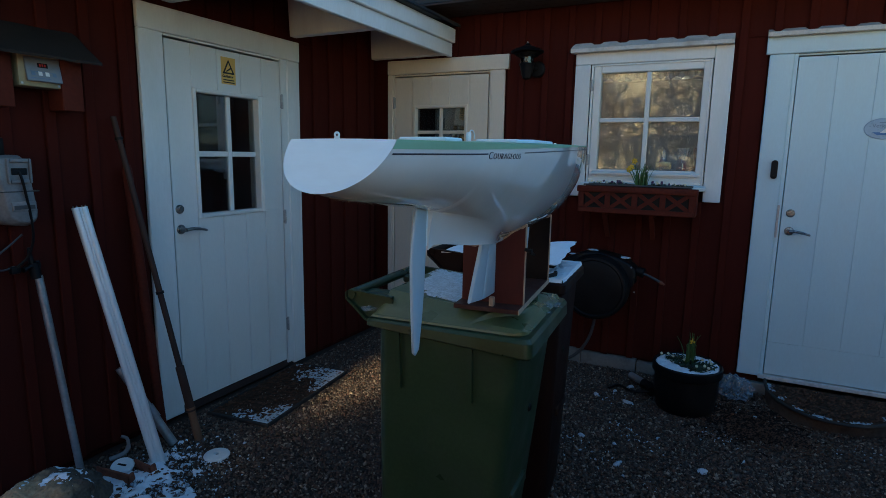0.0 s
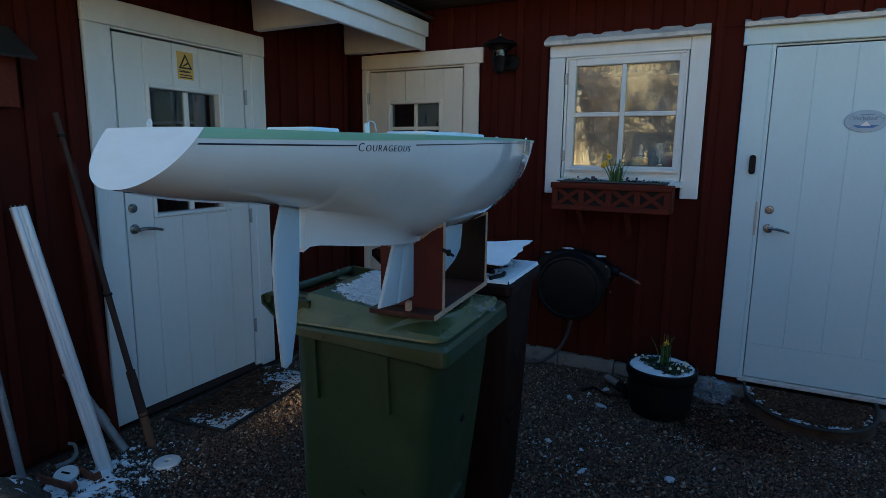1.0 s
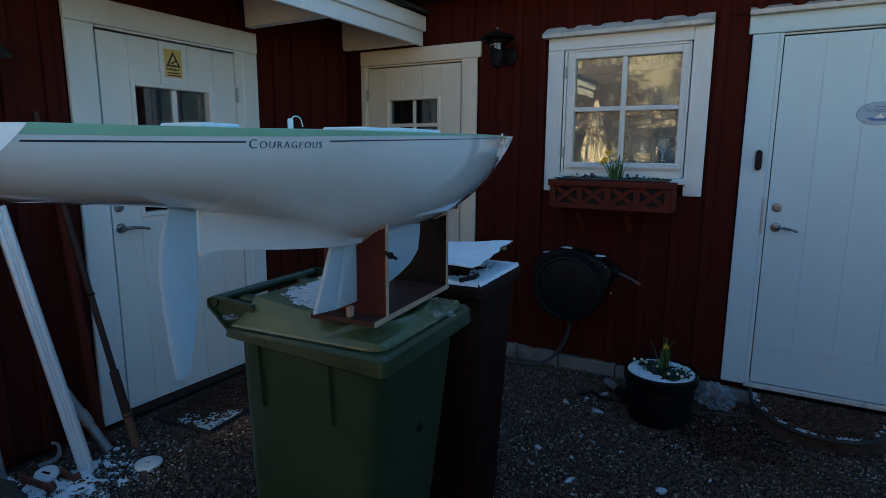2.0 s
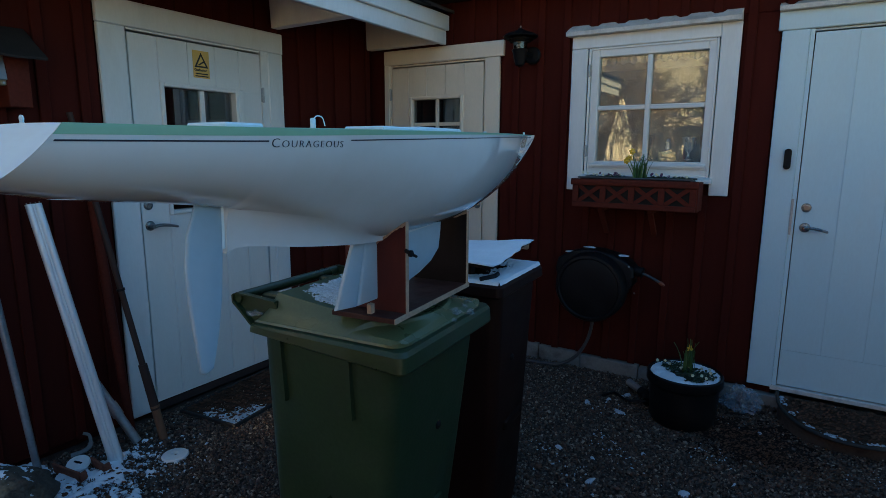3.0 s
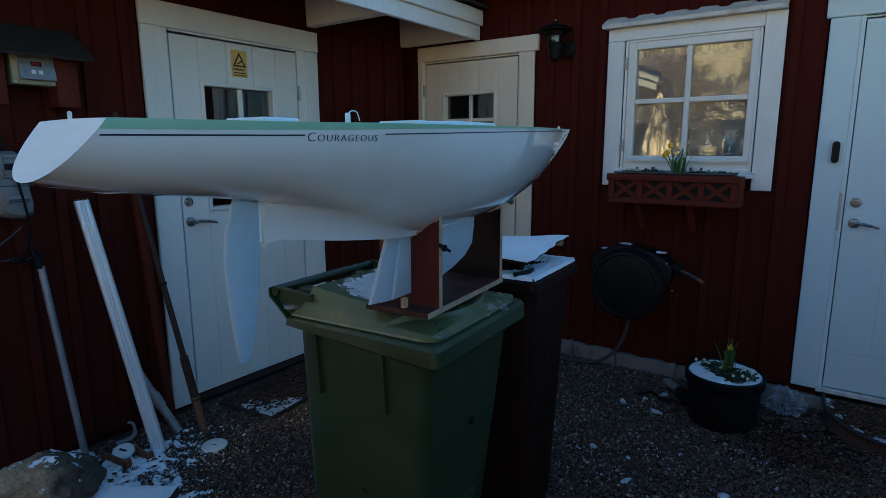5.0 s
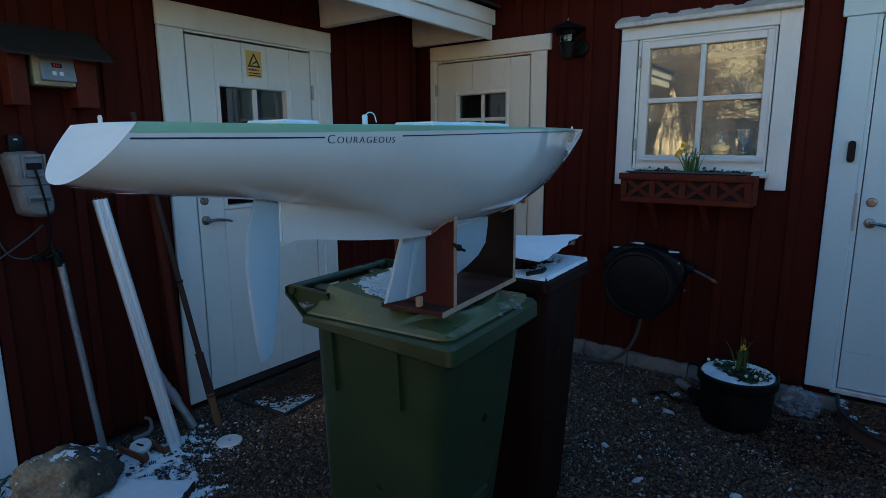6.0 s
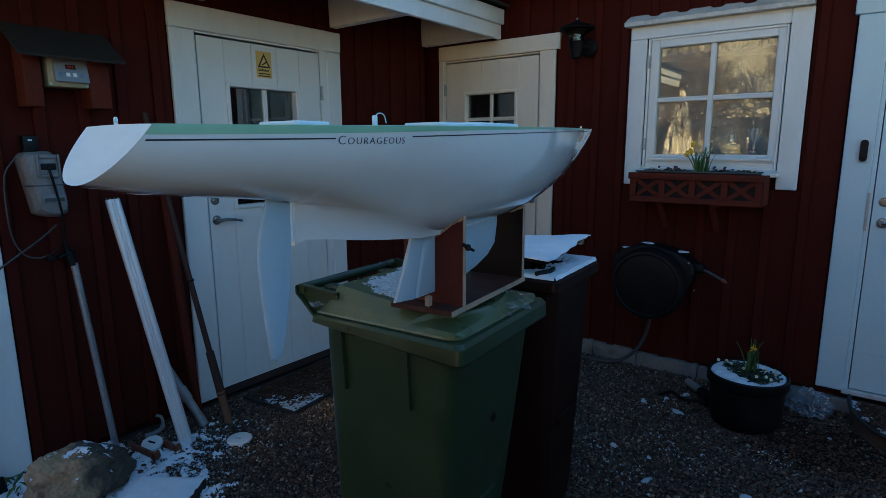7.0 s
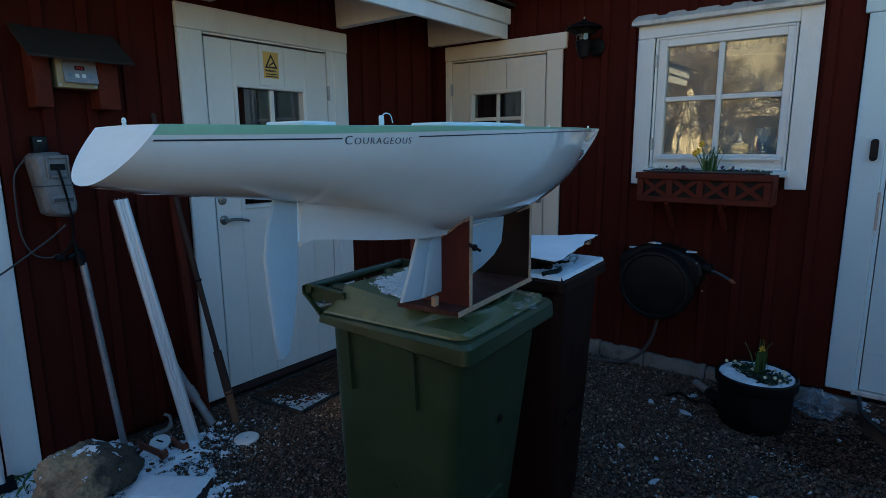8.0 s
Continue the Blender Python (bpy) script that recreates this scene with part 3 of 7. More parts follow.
# closed rooms behind the walls
for name, lo, hi, open_side in (("room_shell_north", (-0.2, 0.13, 0.0), (6.2, 4.2, 2.5), "south"), ("room_shell_west", (-4.0, -4.2, 0.0), (-0.17, -0.05, 2.5), "east")):
    bm = bmesh.new()
    t = 0.08
    add_box(bm, (lo[0], lo[1], -0.1), (hi[0], hi[1], 0.0))
    add_box(bm, (lo[0], lo[1], hi[2]), (hi[0], hi[1], hi[2] + t))
    add_box(bm, (lo[0] - t, lo[1], 0), (lo[0], hi[1], hi[2]))
    add_box(bm, (lo[0], hi[1], 0), (hi[0], hi[1] + t, hi[2]))
    if open_side == "south":
        add_box(bm, (hi[0], lo[1], 0), (hi[0] + t, hi[1], hi[2]))
    else:
        add_box(bm, (lo[0], lo[1] - t, 0), (hi[0], lo[1], hi[2]))
    tagged(new(name, finish(bm, name, INTERIOR)), "dim painted inner walls of the house", "wall", kind="structure")

# north house roof: dark boarded eave and dark roof sheet
bm = bmesh.new()
add_prism(bm, [(-0.25, -0.36, 2.47), (-0.25, 4.6, 2.47), (-0.25, 4.6, 2.6), (-0.25, 2.1, 4.1), (-0.25, -0.36, 2.6)], (6.7, 0, 0))
roof_north = solid("roof_north", bm, ROOF_TILE, "dark pitched roof of the red house", "roof", kind="structure")
for k in range(4):
    part("eave_board", box((-0.24, -0.36 + k * 0.09, 2.452), (6.4, -0.36 + k * 0.09 + 0.085, 2.468), 0.003), DARK_WOOD, roof_north)

# shed roof over the west wall: white rafter tails, white two-step fascia, dark sheathing
bm = bmesh.new()
add_prism(bm, [(0.72, -4.4, 2.372), (0.72, -4.4, 2.392), (-2.0, -4.4, 3.2), (-4.4, -4.4, 2.45), (-4.4, -4.4, 2.42), (-2.0, -4.4, 3.16)], (0, 4.38, 0))
roof_west = solid("roof_west", bm, ROOF_TILE, "dark low roof of the red shed with white eave", "roof", kind="structure")
part("fascia", box((0.632, -4.4, 2.168), (0.662, -0.032, 2.262), 0.004), WHITE, roof_west, "white painted lower fascia board")
part("fascia", box((0.645, -4.4, 2.2635), (0.685, -0.03, 2.362), 0.004), WHITE, roof_west, "white painted upper fascia board")
part("drip_edge", box((0.68, -4.4, 2.364), (0.73, -0.33, 2.378), 0.003), BLACK_PLASTIC, roof_west, "black drip edge on the eave")
for y in (-0.075, -1.0, -1.92, -2.84, -3.76):
    bm = bmesh.new()
    add_prism(bm, [(0.0, y - 0.03, 2.176), (0.63, y - 0.03, 2.178), (0.63, y - 0.03, 2.37), (-0.02, y - 0.03, 2.56)], (0, 0.06, 0))
    bmesh.ops.bevel(bm, geom=list(bm.edges), offset=0.003, segments=1, affect="EDGES", profile=0.5)
    part("rafter", bm, WHITE, roof_west, "white painted rafter tail")
bm = bmesh.new()
add_prism(bm, [(0.66, -4.38, 2.366), (-0.04, -4.38, 2.575), (-0.04, -4.38, 2.60), (0.66, -4.38, 2.376)], (0, 4.3, 0))
part("sheathing", bm, DARK_WOOD, roof_west, "dark boards under the eave")


bm = bmesh.new()
add_prism(bm, [(-4.08, -4.3, 0.0), (-0.046, -4.3, 0.0), (-0.046, -4.3, 2.5), (-2.0, -4.3, 3.1), (-4.08, -4.3, 2.4)], (0, 0.075, 0))
tagged(new("wall_west_end", finish(bm, "wall_west_end", RED)), "red painted gable wall at the end of the shed", "wall", kind="structure")


# ---- doors ----
def frame_map(axis):
    """Maps (along the wall, out of the wall, up) to the world, for the wall in y=0 ('x') or in x=0 ('y')."""
    return (lambda s, o, z: (s, -o, z)) if axis == "x" else (lambda s, o, z: (o, s, z))


def wall_box(axis, s0, s1, o0, o1, z0, z1, bevel=0.003):
    f = frame_map(axis)
    return box(f(s0, o0, z0), f(s1, o1, z1), bevel)


def glazing(owner, axis, s0, s1, z0, z1, sm, zm, out, glass, bar=0.03, bar_out=0.012, paint=DOOR_WHITE):
    """Four panes, the glazing bars between them, in an opening."""
    for a, b, name in ((s0, sm - bar / 2, "a"), (sm + bar / 2, s1, "b")):
        for c, d in ((z0, zm - bar / 2), (zm + bar / 2, z1)):
            part("pane", wall_box(axis, a, b, out - 0.004, out, c, d, 0), glass, owner, shadow=False)
    part("glazing_bar", wall_box(axis, sm - bar / 2, sm + bar / 2, out - 0.02, out + bar_out, z0, z1, 0.004), paint, owner)
    for a, b in ((s0, sm - bar / 2), (sm + bar / 2, s1)):
        part("glazing_bar", wall_box(axis, a, b, out - 0.02, out + bar_out - 0.001, zm - bar / 2, zm + bar / 2, 0.004), paint, owner)


def lever(owner, axis, s, z, out, reach):
    """A lever handle with its round rose, and a cylinder lock above."""
    f = frame_map(axis)
    normal = Vector(f(0, 1, 0)) - Vector(f(0, 0, 0))
    bm = lathe([(0.026, 0), (0.026, 0.004), (0.022, 0.009), (0.012, 0.011), (0.011, 0.045)], f(s, out, z), normal, 20)
    handle = part("handle", bm, STEEL, owner, "brushed steel lever handle")
    part("lever", tube(bend([f(s, out + 0.045, z), f(s + reach * 0.25, out + 0.052, z + 0.004), f(s + reach * 0.7, out + 0.05, z - 0.004), f(s + reach, out + 0.046, z - 0.014)], 6),
                       [0.009] * 6 + [0.0085] * 6 + [0.007] * 6 + [0.005], 10), STEEL, handle)
    part("lock_cylinder", lathe([(0.024, 0), (0.024, 0.006), (0.02, 0.011), (0.013, 0.012), (0.013, 0.016), (0.0, 0.016)], f(s - 0.003, out, z + 0.108), normal, 20), STEEL, owner, "steel lock cylinder with a round rosette")


def hinge(owner, axis, s, z, out, length=0.09):
    f = frame_map(axis)
    bm = tube([f(s, out, z - length / 2), f(s, out, z - 0.002)], 0.007, 10)
    add_tube(bm, [f(s, out, z + 0.002), f(s, out, z + length / 2)], 0.007, 10)
    add_box(bm, f(s - 0.012, out - 0.008, z - length / 2 + 0.005), f(s + 0.012, out - 0.004, z + length / 2 - 0.005), 0.001)
    part("hinge", bm, ZINC, owner, "grey steel door hinge")


def plank_leaf(owner, axis, s0, s1, z0, z1, grooves, out, hole=None, thick=0.04, groove=0.0012, paint=DOOR_WHITE):
    """A door leaf of upright tongue-and-groove planks with a groove between them; hole: (s0, s1, z0, z1) for the window."""
    stops = [s0, *grooves, s1]
    for a, b in zip(stops, stops[1:]):
        spans = [(z0, z1, a, b)]
        if hole and a < hole[1] and b > hole[0]:
            spans = [(z0, hole[2], a, b), (hole[3], z1, a, b)]
            if a < hole[0]:
                spans.append((hole[2], hole[3], a, hole[0]))
            if b > hole[1]:
                spans.append((hole[2], hole[3], hole[1], b))
        bm = bmesh.new()
        f = frame_map(axis)
        for c, d, p, q in spans:
            add_box(bm, f(p + (groove if p == a else 0), out - thick, c), f(q - (groove if q == b else 0), out, d), 0.0)
        bmesh.ops.remove_doubles(bm, verts=bm.verts, dist=1e-5)
        edges = [e for e in bm.edges if len(e.link_faces) == 2 and e.calc_face_angle(0) > 0.5]
        bmesh.ops.bevel(bm, geom=edges, offset=0.0022 if groove > 0.001 else 0.0009, segments=1, affect="EDGES", profile=0.5)
        part("plank", bm, paint, owner, smooth=0)
    part("backing", wall_box(axis, s0 + 0.002, (hole[0] if hole else s1) - 0.003, out - thick + 0.004, out - 0.0045, z0, z1, 0), paint, owner)
    if hole:
        part("backing", wall_box(axis, hole[1] + 0.003, s1 - 0.002, out - thick + 0.004, out - 0.0045, z0, z1, 0), paint, owner)
        part("backing", wall_box(axis, hole[0], hole[1], out - thick + 0.004, out - 0.0045, z0, hole[2] - 0.003, 0), paint, owner)


def sash(owner, axis, s0, s1, z0, z1, width, o0, o1, name="window_frame", paint=DOOR_WHITE):
    """A rectangular frame of four mitred-looking members round an opening."""
    frame_part = part(name, wall_box(axis, s0 - width, s0, o0, o1, z0 - width, z1 + width, 0.004), paint, owner)
    for a, b, c, d in ((s1, s1 + width, z0 - width, z1 + width), (s0, s1, z0 - width, z0), (s0, s1, z1, z1 + width)):
        part(name, wall_box(axis, a, b, o0, o1 - 0.0005, c, d, 0.004), paint, owner)
    return frame_part


# door in the west wall
door_1 = thing("door_1", (-0.02, -1.53, 0.03), "closed white plank door with a four-pane window in a white frame", "door", kind="structure")
plank_leaf(door_1, "y", -1.939, -1.1205, 0.066, 2.007, [-1.785, -1.612, -1.441, -1.279], -0.012, hole=(-1.772, -1.275, 1.098, 1.775))
sash(door_1, "y", -1.765, -1.318, 1.11, 1.762, 0.022, -0.07, 0.0)
part("window_frame", wall_box("y", -1.296, -1.262, -0.07, -0.0005, 1.088, 1.784, 0.004), DOOR_WHITE, door_1)
glazing(door_1, "y", -1.765, -1.318, 1.11, 1.762, -1.52, 1.437, -0.045, DOOR_GLASS)
part("architrave", wall_box("y", -2.085, -1.952, -0.024, 0.0, 0.03, 2.028, 0.004), WHITE, door_1)
part("architrave", wall_box("y", -1.062, -0.948, -0.024, 0.0, 0.024, 2.028, 0.004), WHITE, door_1)
part("architrave", wall_box("y", -2.086, -0.944, -0.024, 0.002, 2.0295, 2.151, 0.004), WHITE, door_1)
part("jamb", wall_box("y", -1.97, -1.9465, -0.15, -0.008, 0.03, 2.03, 0.002), WHITE, door_1)
part("jamb", wall_box("y", -1.115, -1.058, -0.15, -0.008, 0.04, 2.03, 0.002), WHITE, door_1)
part("jamb", wall_box("y", -1.94, -1.116, -0.15, -0.014, 2.018, 2.0285, 0.002), WHITE, door_1)
part("threshold", wall_box("y", -1.95, -1.06, -0.14, -0.02, 0.012, 0.06, 0.004), DARK_WOOD, door_1, "dark worn wooden threshold")
lever(door_1, "y", -1.9, 1.04, -0.012, 0.13)
for z in (1.768, 1.04, 0.318):
    hinge(door_1, "y", -1.112, z, -0.002)

# yellow warning sign on it
sign = thing("warning_sign", (-0.012, -1.53, 1.83), "yellow rectangular gas bottle warning sign with black triangle", "sign")
part("plate", box((-0.0118, -1.583, 1.826), (-0.0098, -1.48, 1.972), 0.0006), YELLOW, sign)
bm = bmesh.new()
tri = [(-1.575, 1.882), (-1.488, 1.882), (-1.5315, 1.962)]
inner = [(-1.559, 1.891), (-1.504, 1.891), (-1.5315, 1.943)]
outer_v = [bm.verts.new((-0.0092, y, z)) for y, z in tri]
inner_v = [bm.verts.new((-0.0092, y, z)) for y, z in inner]
for i in range(3):
    j = (i + 1) % 3
    bm.faces.new((outer_v[i], outer_v[j], inner_v[j], inner_v[i]))
part("triangle", bm, BLACK_INK, sign, "black warning triangle outline")
bm = bmesh.new()
add_prism(bm, [(-0.0092, -1.551, 1.897), (-0.0092, -1.545, 1.893), (-0.0092, -1.513, 1.911), (-0.0092, -1.517, 1.919)], (0.0003, 0, 0))
part("symbol", bm, BLACK_INK, sign, "black slanting bottle symbol")
bm = words("Gasflaskor", 0.0185, thin=0.0006)
bmesh.ops.transform(bm, verts=bm.verts, matrix=pose(-0.0092, -1.577, 1.863, 90, 0, 90))
part("lettering", bm, BLACK_INK, sign, "black printed word")
for i, w in enumerate((0.078, 0.082)):
    part("print_line", box((-0.0094, -1.5315 - w / 2, 1.846 - i * 0.013), (-0.0092, -1.5315 + w / 2, 1.852 - i * 0.013), 0), BLACK_INK, sign)

# door in the corner of the north wall
door_2 = thing("door_2", (0.55, 0.0, 0.03), "closed white plank door, tinted cream, with a small four-pane window", "door", kind="structure")
plank_leaf(door_2, "x", 0.145, 0.939, 0.06, 2.044, [0.302, 0.466, 0.626, 0.785], -0.012, hole=(0.315, 0.772, 1.43, 1.822), paint=WARM_TINT_WHITE)
sash(door_2, "x", 0.336, 0.755, 1.448, 1.807, 0.022, -0.06, 0.0, paint=WARM_TINT_WHITE)
glazing(door_2, "x", 0.336, 0.755, 1.448, 1.807, 0.545, 1.627, -0.04, DOOR_GLASS, 0.026, paint=WARM_TINT_WHITE)
part("architrave", wall_box("x", 0.084, 0.128, -0.024, 0.0, 0.03, 2.066, 0.004), WARM_TINT_WHITE, door_2)
part("architrave", wall_box("x", 0.958, 1.067, -0.024, 0.0, 0.03, 2.066, 0.004), WARM_TINT_WHITE, door_2)
part("architrave", wall_box("x", 0.084, 1.097, -0.024, 0.004, 2.0675, 2.171, 0.004), WARM_TINT_WHITE, door_2)
part("jamb", wall_box("x", 0.1285, 0.139, -0.1, -0.008, 0.03, 2.066, 0.002), WARM_TINT_WHITE, door_2)
part("jamb", wall_box("x", 0.948, 0.957, -0.1, -0.008, 0.03, 2.066, 0.002), WARM_TINT_WHITE, door_2)
part("jamb", wall_box("x", 0.14, 0.947, -0.1, -0.02, 2.054, 2.066, 0.002), WARM_TINT_WHITE, door_2)
for z in (1.853, 0.3):
    hinge(door_2, "x", 0.14, z, -0.002)
lever(door_2, "x", 0.905, 1.05, -0.012, -0.12)

# workshop door at the right
door_3 = thing("door_3", (3.3, 0.0, 0.1), "closed smooth white workshop door in a white frame", "door", kind="structure")
plank_leaf(door_3, "x", 2.867, 3.76, 0.338, 2.047, [3.056, 3.246, 3.436, 3.62], -0.014, groove=0.0004, paint=SKY_TINT_WHITE)
plank_leaf(door_3, "x", 2.867, 3.76, 0.13, 0.337, [], -0.014, groove=0.0004, paint=SKY_TINT_WHITE)
part("architrave", wall_box("x", 2.716, 2.842, -0.024, 0.0, 0.11, 2.066, 0.004), SKY_TINT_WHITE, door_3)
part("architrave", wall_box("x", 3.784, 3.91, -0.024, 0.0, 0.11, 2.066, 0.004), SKY_TINT_WHITE, door_3)
part("architrave", wall_box("x", 2.697, 3.93, -0.024, 0.006, 2.0675, 2.162, 0.004), SKY_TINT_WHITE, door_3)
part("jamb", wall_box("x", 2.8425, 2.8625, -0.1, -0.009, 0.12, 2.066, 0.002), SKY_TINT_WHITE, door_3)
part("jamb", wall_box("x", 3.766, 3.7835, -0.1, -0.009, 0.12, 2.066, 0.002), SKY_TINT_WHITE, door_3)
part("jamb", wall_box("x", 2.861, 3.765, -0.1, -0.02, 2.055, 2.066, 0.002), SKY_TINT_WHITE, door_3)
part("threshold", wall_box("x", 2.835, 3.79, -0.1, 0.006, 0.098, 0.124, 0.003), CAP_WHITE, door_3, "pale metal door sill")
part("strike_plate", wall_box("x", 2.84, 2.852, -0.0085, 0.004, 0.995, 1.19, 0.001), ZINC, door_3, "grey steel strike plate")
lever(door_3, "x", 2.915, 1.037, -0.014, 0.105)


def drip_cap(owner, x0, x1, z0, z1, out, seed):
    """A sloping weathered board over an opening, its upper edge notched round the battens."""
    bm = bmesh.new()
    n = int((x1 - x0) / 0.02)
    rows = []
    for i in range(n + 1):
        x = x0 + (x1 - x0) * i / n
        phase = ((x - 1.706) / PITCH) % 1.0
        notch = -0.012 if min(phase, 1 - phase) < 0.16 else 0.0
        wob = 0.003 * noise.noise(Vector((x * 9, seed, 0)))
        rows.append([bm.verts.new((x, -out, z0)), bm.verts.new((x, -out - 0.002, z0 + 0.022)), bm.verts.new((x, 0.004, z1 + notch + wob)), bm.verts.new((x, 0.022, z1 + notch + wob)), bm.verts.new((x, 0.022, z0))])
    for a, b in zip(rows, rows[1:]):
        for k in range(5):
            bm.faces.new((a[k], a[(k + 1) % 5], b[(k + 1) % 5], b[k]))
    bm.faces.new(rows[0][::-1])
    bm.faces.new(rows[-1])
    part("drip_cap", bm, CAP_WHITE, owner, "weathered white drip board with a ragged upper edge", 25)


drip_cap(door_3, 2.696, 3.94, 2.163, 2.208, 0.045, 4.0)

bm = words("Verkstad", 0.03)
plaque = thing("door_plaque", (3.31, 0.014, 1.58), "pale blue oval enamel plaque with a sailing boat", "sign")
bmp = lathe([(0.0, 0.0), (0.094, 0.0), (0.097, 0.003), (0.094, 0.006), (0.0, 0.0075)], (0, 0, 0), (0, 0, 1), 40)
bmesh.ops.transform(bmp, verts=bmp.verts, matrix=pose(3.312, 0.0135, 1.64, 90) @ Matrix.Diagonal((1, 0.6, 1, 1)))
part("plate", bmp, BLUE_ENAMEL, plaque)
bmesh.ops.transform(bm, verts=bm.verts, matrix=pose(3.252, 0.005, 1.646, 90))
part("lettering", bm, GREY_PRINT, plaque, "small grey word")
for a, b in ((3.238, 3.246), (3.384, 3.392)):
    part("print_line", box((a, 0.0052, 1.652), (b, 0.0058, 1.655), 0), GREY_PRINT, plaque)
part("print_line", box((3.285, 0.0055, 1.672), (3.345, 0.006, 1.676), 0), GREY_PRINT, plaque)
part("sea", prism([(3.255, 0.0055, 1.62), (3.372, 0.0055, 1.62), (3.345, 0.0055, 1.604), (3.28, 0.0055, 1.604)], (0, -0.0006, 0)), BLUE_PRINT, plaque, "blue painted sea")
part("sail", prism([(3.29, 0.0045, 1.616), (3.334, 0.0045, 1.616), (3.315, 0.0045, 1.641)], (0, -0.0006, 0)), WHITE_PRINT, plaque, "white painted sail")

bell = thing("doorbell", (2.801, 0.0, 1.347), "slim black video doorbell on the white door trim", "doorbell")
bm = box((2.784, -0.022, 1.347), (2.818, -0.0005, 1.457), 0.0)
up = [e for e in bm.edges if abs((e.verts[0].co - e.verts[1].co).y) > 0.01]
bmesh.ops.bevel(bm, geom=up, offset=0.0165, segments=6, affect="EDGES", profile=0.5)
part("body", bm, BLACK_PLASTIC, bell)
part("button", lathe([(0.011, 0), (0.0115, 0.003), (0.007, 0.0045), (0.0, 0.004)], (2.801, -0.0215, 1.366), (0, -1, 0), 20), BLACK_PLASTIC, bell, "round black push button")

# door at the south end of the west wall
door_4 = thing("door_4", (0.0, -3.4, 0.03), "white door and wide white trim on the shed wall", "door", kind="structure")
plank_leaf(door_4, "y", -3.845, -3.02, 0.066, 2.04, [-3.68, -3.515, -3.35, -3.185], -0.012)
part("architrave", wall_box("y", -3.013, -2.885, -0.024, 0.0, 0.03, 2.06, 0.004), WHITE, door_4)
part("architrave", wall_box("y", -3.99, -3.85, -0.024, 0.0, 0.03, 2.06, 0.004), WHITE, door_4)
part("architrave", wall_box("y", -4.0, -2.875, -0.024, 0.002, 2.0615, 2.17, 0.004), WHITE, door_4)
lever(door_4, "y", -3.08, 1.04, -0.012, -0.12)

# ---- window in the north wall ----
window_1 = thing("window_1", (2.05, 0.0, 1.19), "white four-pane casement window with wide white trim", "window", kind="structure")
part("architrave", wall_box("x", 1.573, 1.674, -0.024, 0.0, 1.19, 2.064, 0.004), WHITE, window_1)
part("architrave", wall_box("x", 2.424, 2.526, -0.024, 0.0, 1.187, 2.139, 0.004), WHITE, window_1)
part("architrave", wall_box("x", 1.573, 2.4235, -0.024, -0.0005, 2.0655, 2.139, 0.004), WHITE, window_1)
drip_cap(window_1, 1.547, 2.524, 2.14, 2.205, 0.05, 1.0)
sash(window_1, "x", 1.695, 2.404, 1.304, 2.05, 0.014, -0.09, -0.006, "window_frame")
casement = sash(window_1, "x", 1.746, 2.368, 1.377, 2.008, 0.048, -0.075, -0.014, "casement")
glazing(window_1, "x", 1.746, 2.368, 1.377, 2.008, 2.047, 1.703, -0.045, GLASS, 0.028, 0.022)
part("window_frame", wall_box("x", 1.696, 2.403, -0.06, -0.02, 1.3, 1.334, 0.002), DOOR_WHITE, window_1)
part("casement_ledge", prism([(1.72, 0.014, 1.368), (1.72, -0.012, 1.355), (1.72, -0.012, 1.345), (1.72, 0.014, 1.345)], (0.675, 0, 0)), DOOR_WHITE, window_1)
part("window_sill", prism([(1.655, 0.02, 1.292), (1.655, -0.045, 1.276), (1.655, -0.045, 1.256), (1.655, 0.02, 1.252)], (0.785, 0, 0), 0.003), WHITE, window_1, "white sloping window sill")
part("inner_sill", box((1.62, 0.09, 1.345), (2.48, 0.36, 1.368), 0.003), WHITE, window_1, "white inner window board")
for z in (1.93, 1.44):
    hinge(window_1, "x", 1.69, z, 0.0, 0.075)

# silver cups and small things on the inner sill
def trophy(x, y, h, width, base_h, base_mat, cup_mat, label, handles=False):
    t = thing("trophy", (x, y, 1.368), label, "trophy", group="trophies on the window board")
    part("plinth", box((x - width * 0.42, y - width * 0.42, 1.368), (x + width * 0.42, y + width * 0.42, 1.368 + base_h), 0.004), base_mat, t)
    z = 1.368 + base_h
    k = h - base_h
    part("cup", lathe([(width * 0.3, 0), (width * 0.3, k * 0.05), (width * 0.1, k * 0.12), (width * 0.07, k * 0.3), (width * 0.14, k * 0.36), (width * 0.34, k * 0.5), (width * 0.43, k * 0.72),
                       (width * 0.5, k), (width * 0.46, k), (width * 0.38, k * 0.7), (0.0, k * 0.48)], (x, y, z), (0, 0, 1), 24), cup_mat, t)
    if handles:
        for s in (-1, 1):
            part("handle", tube(bend([(x + s * width * 0.4, y, z + k * 0.6), (x + s * width * 0.75, y, z + k * 0.75), (x + s * width * 0.7, y, z + k * 0.98), (x + s * width * 0.47, y, z + k * 0.92)], 5), width * 0.035, 8), cup_mat, t)


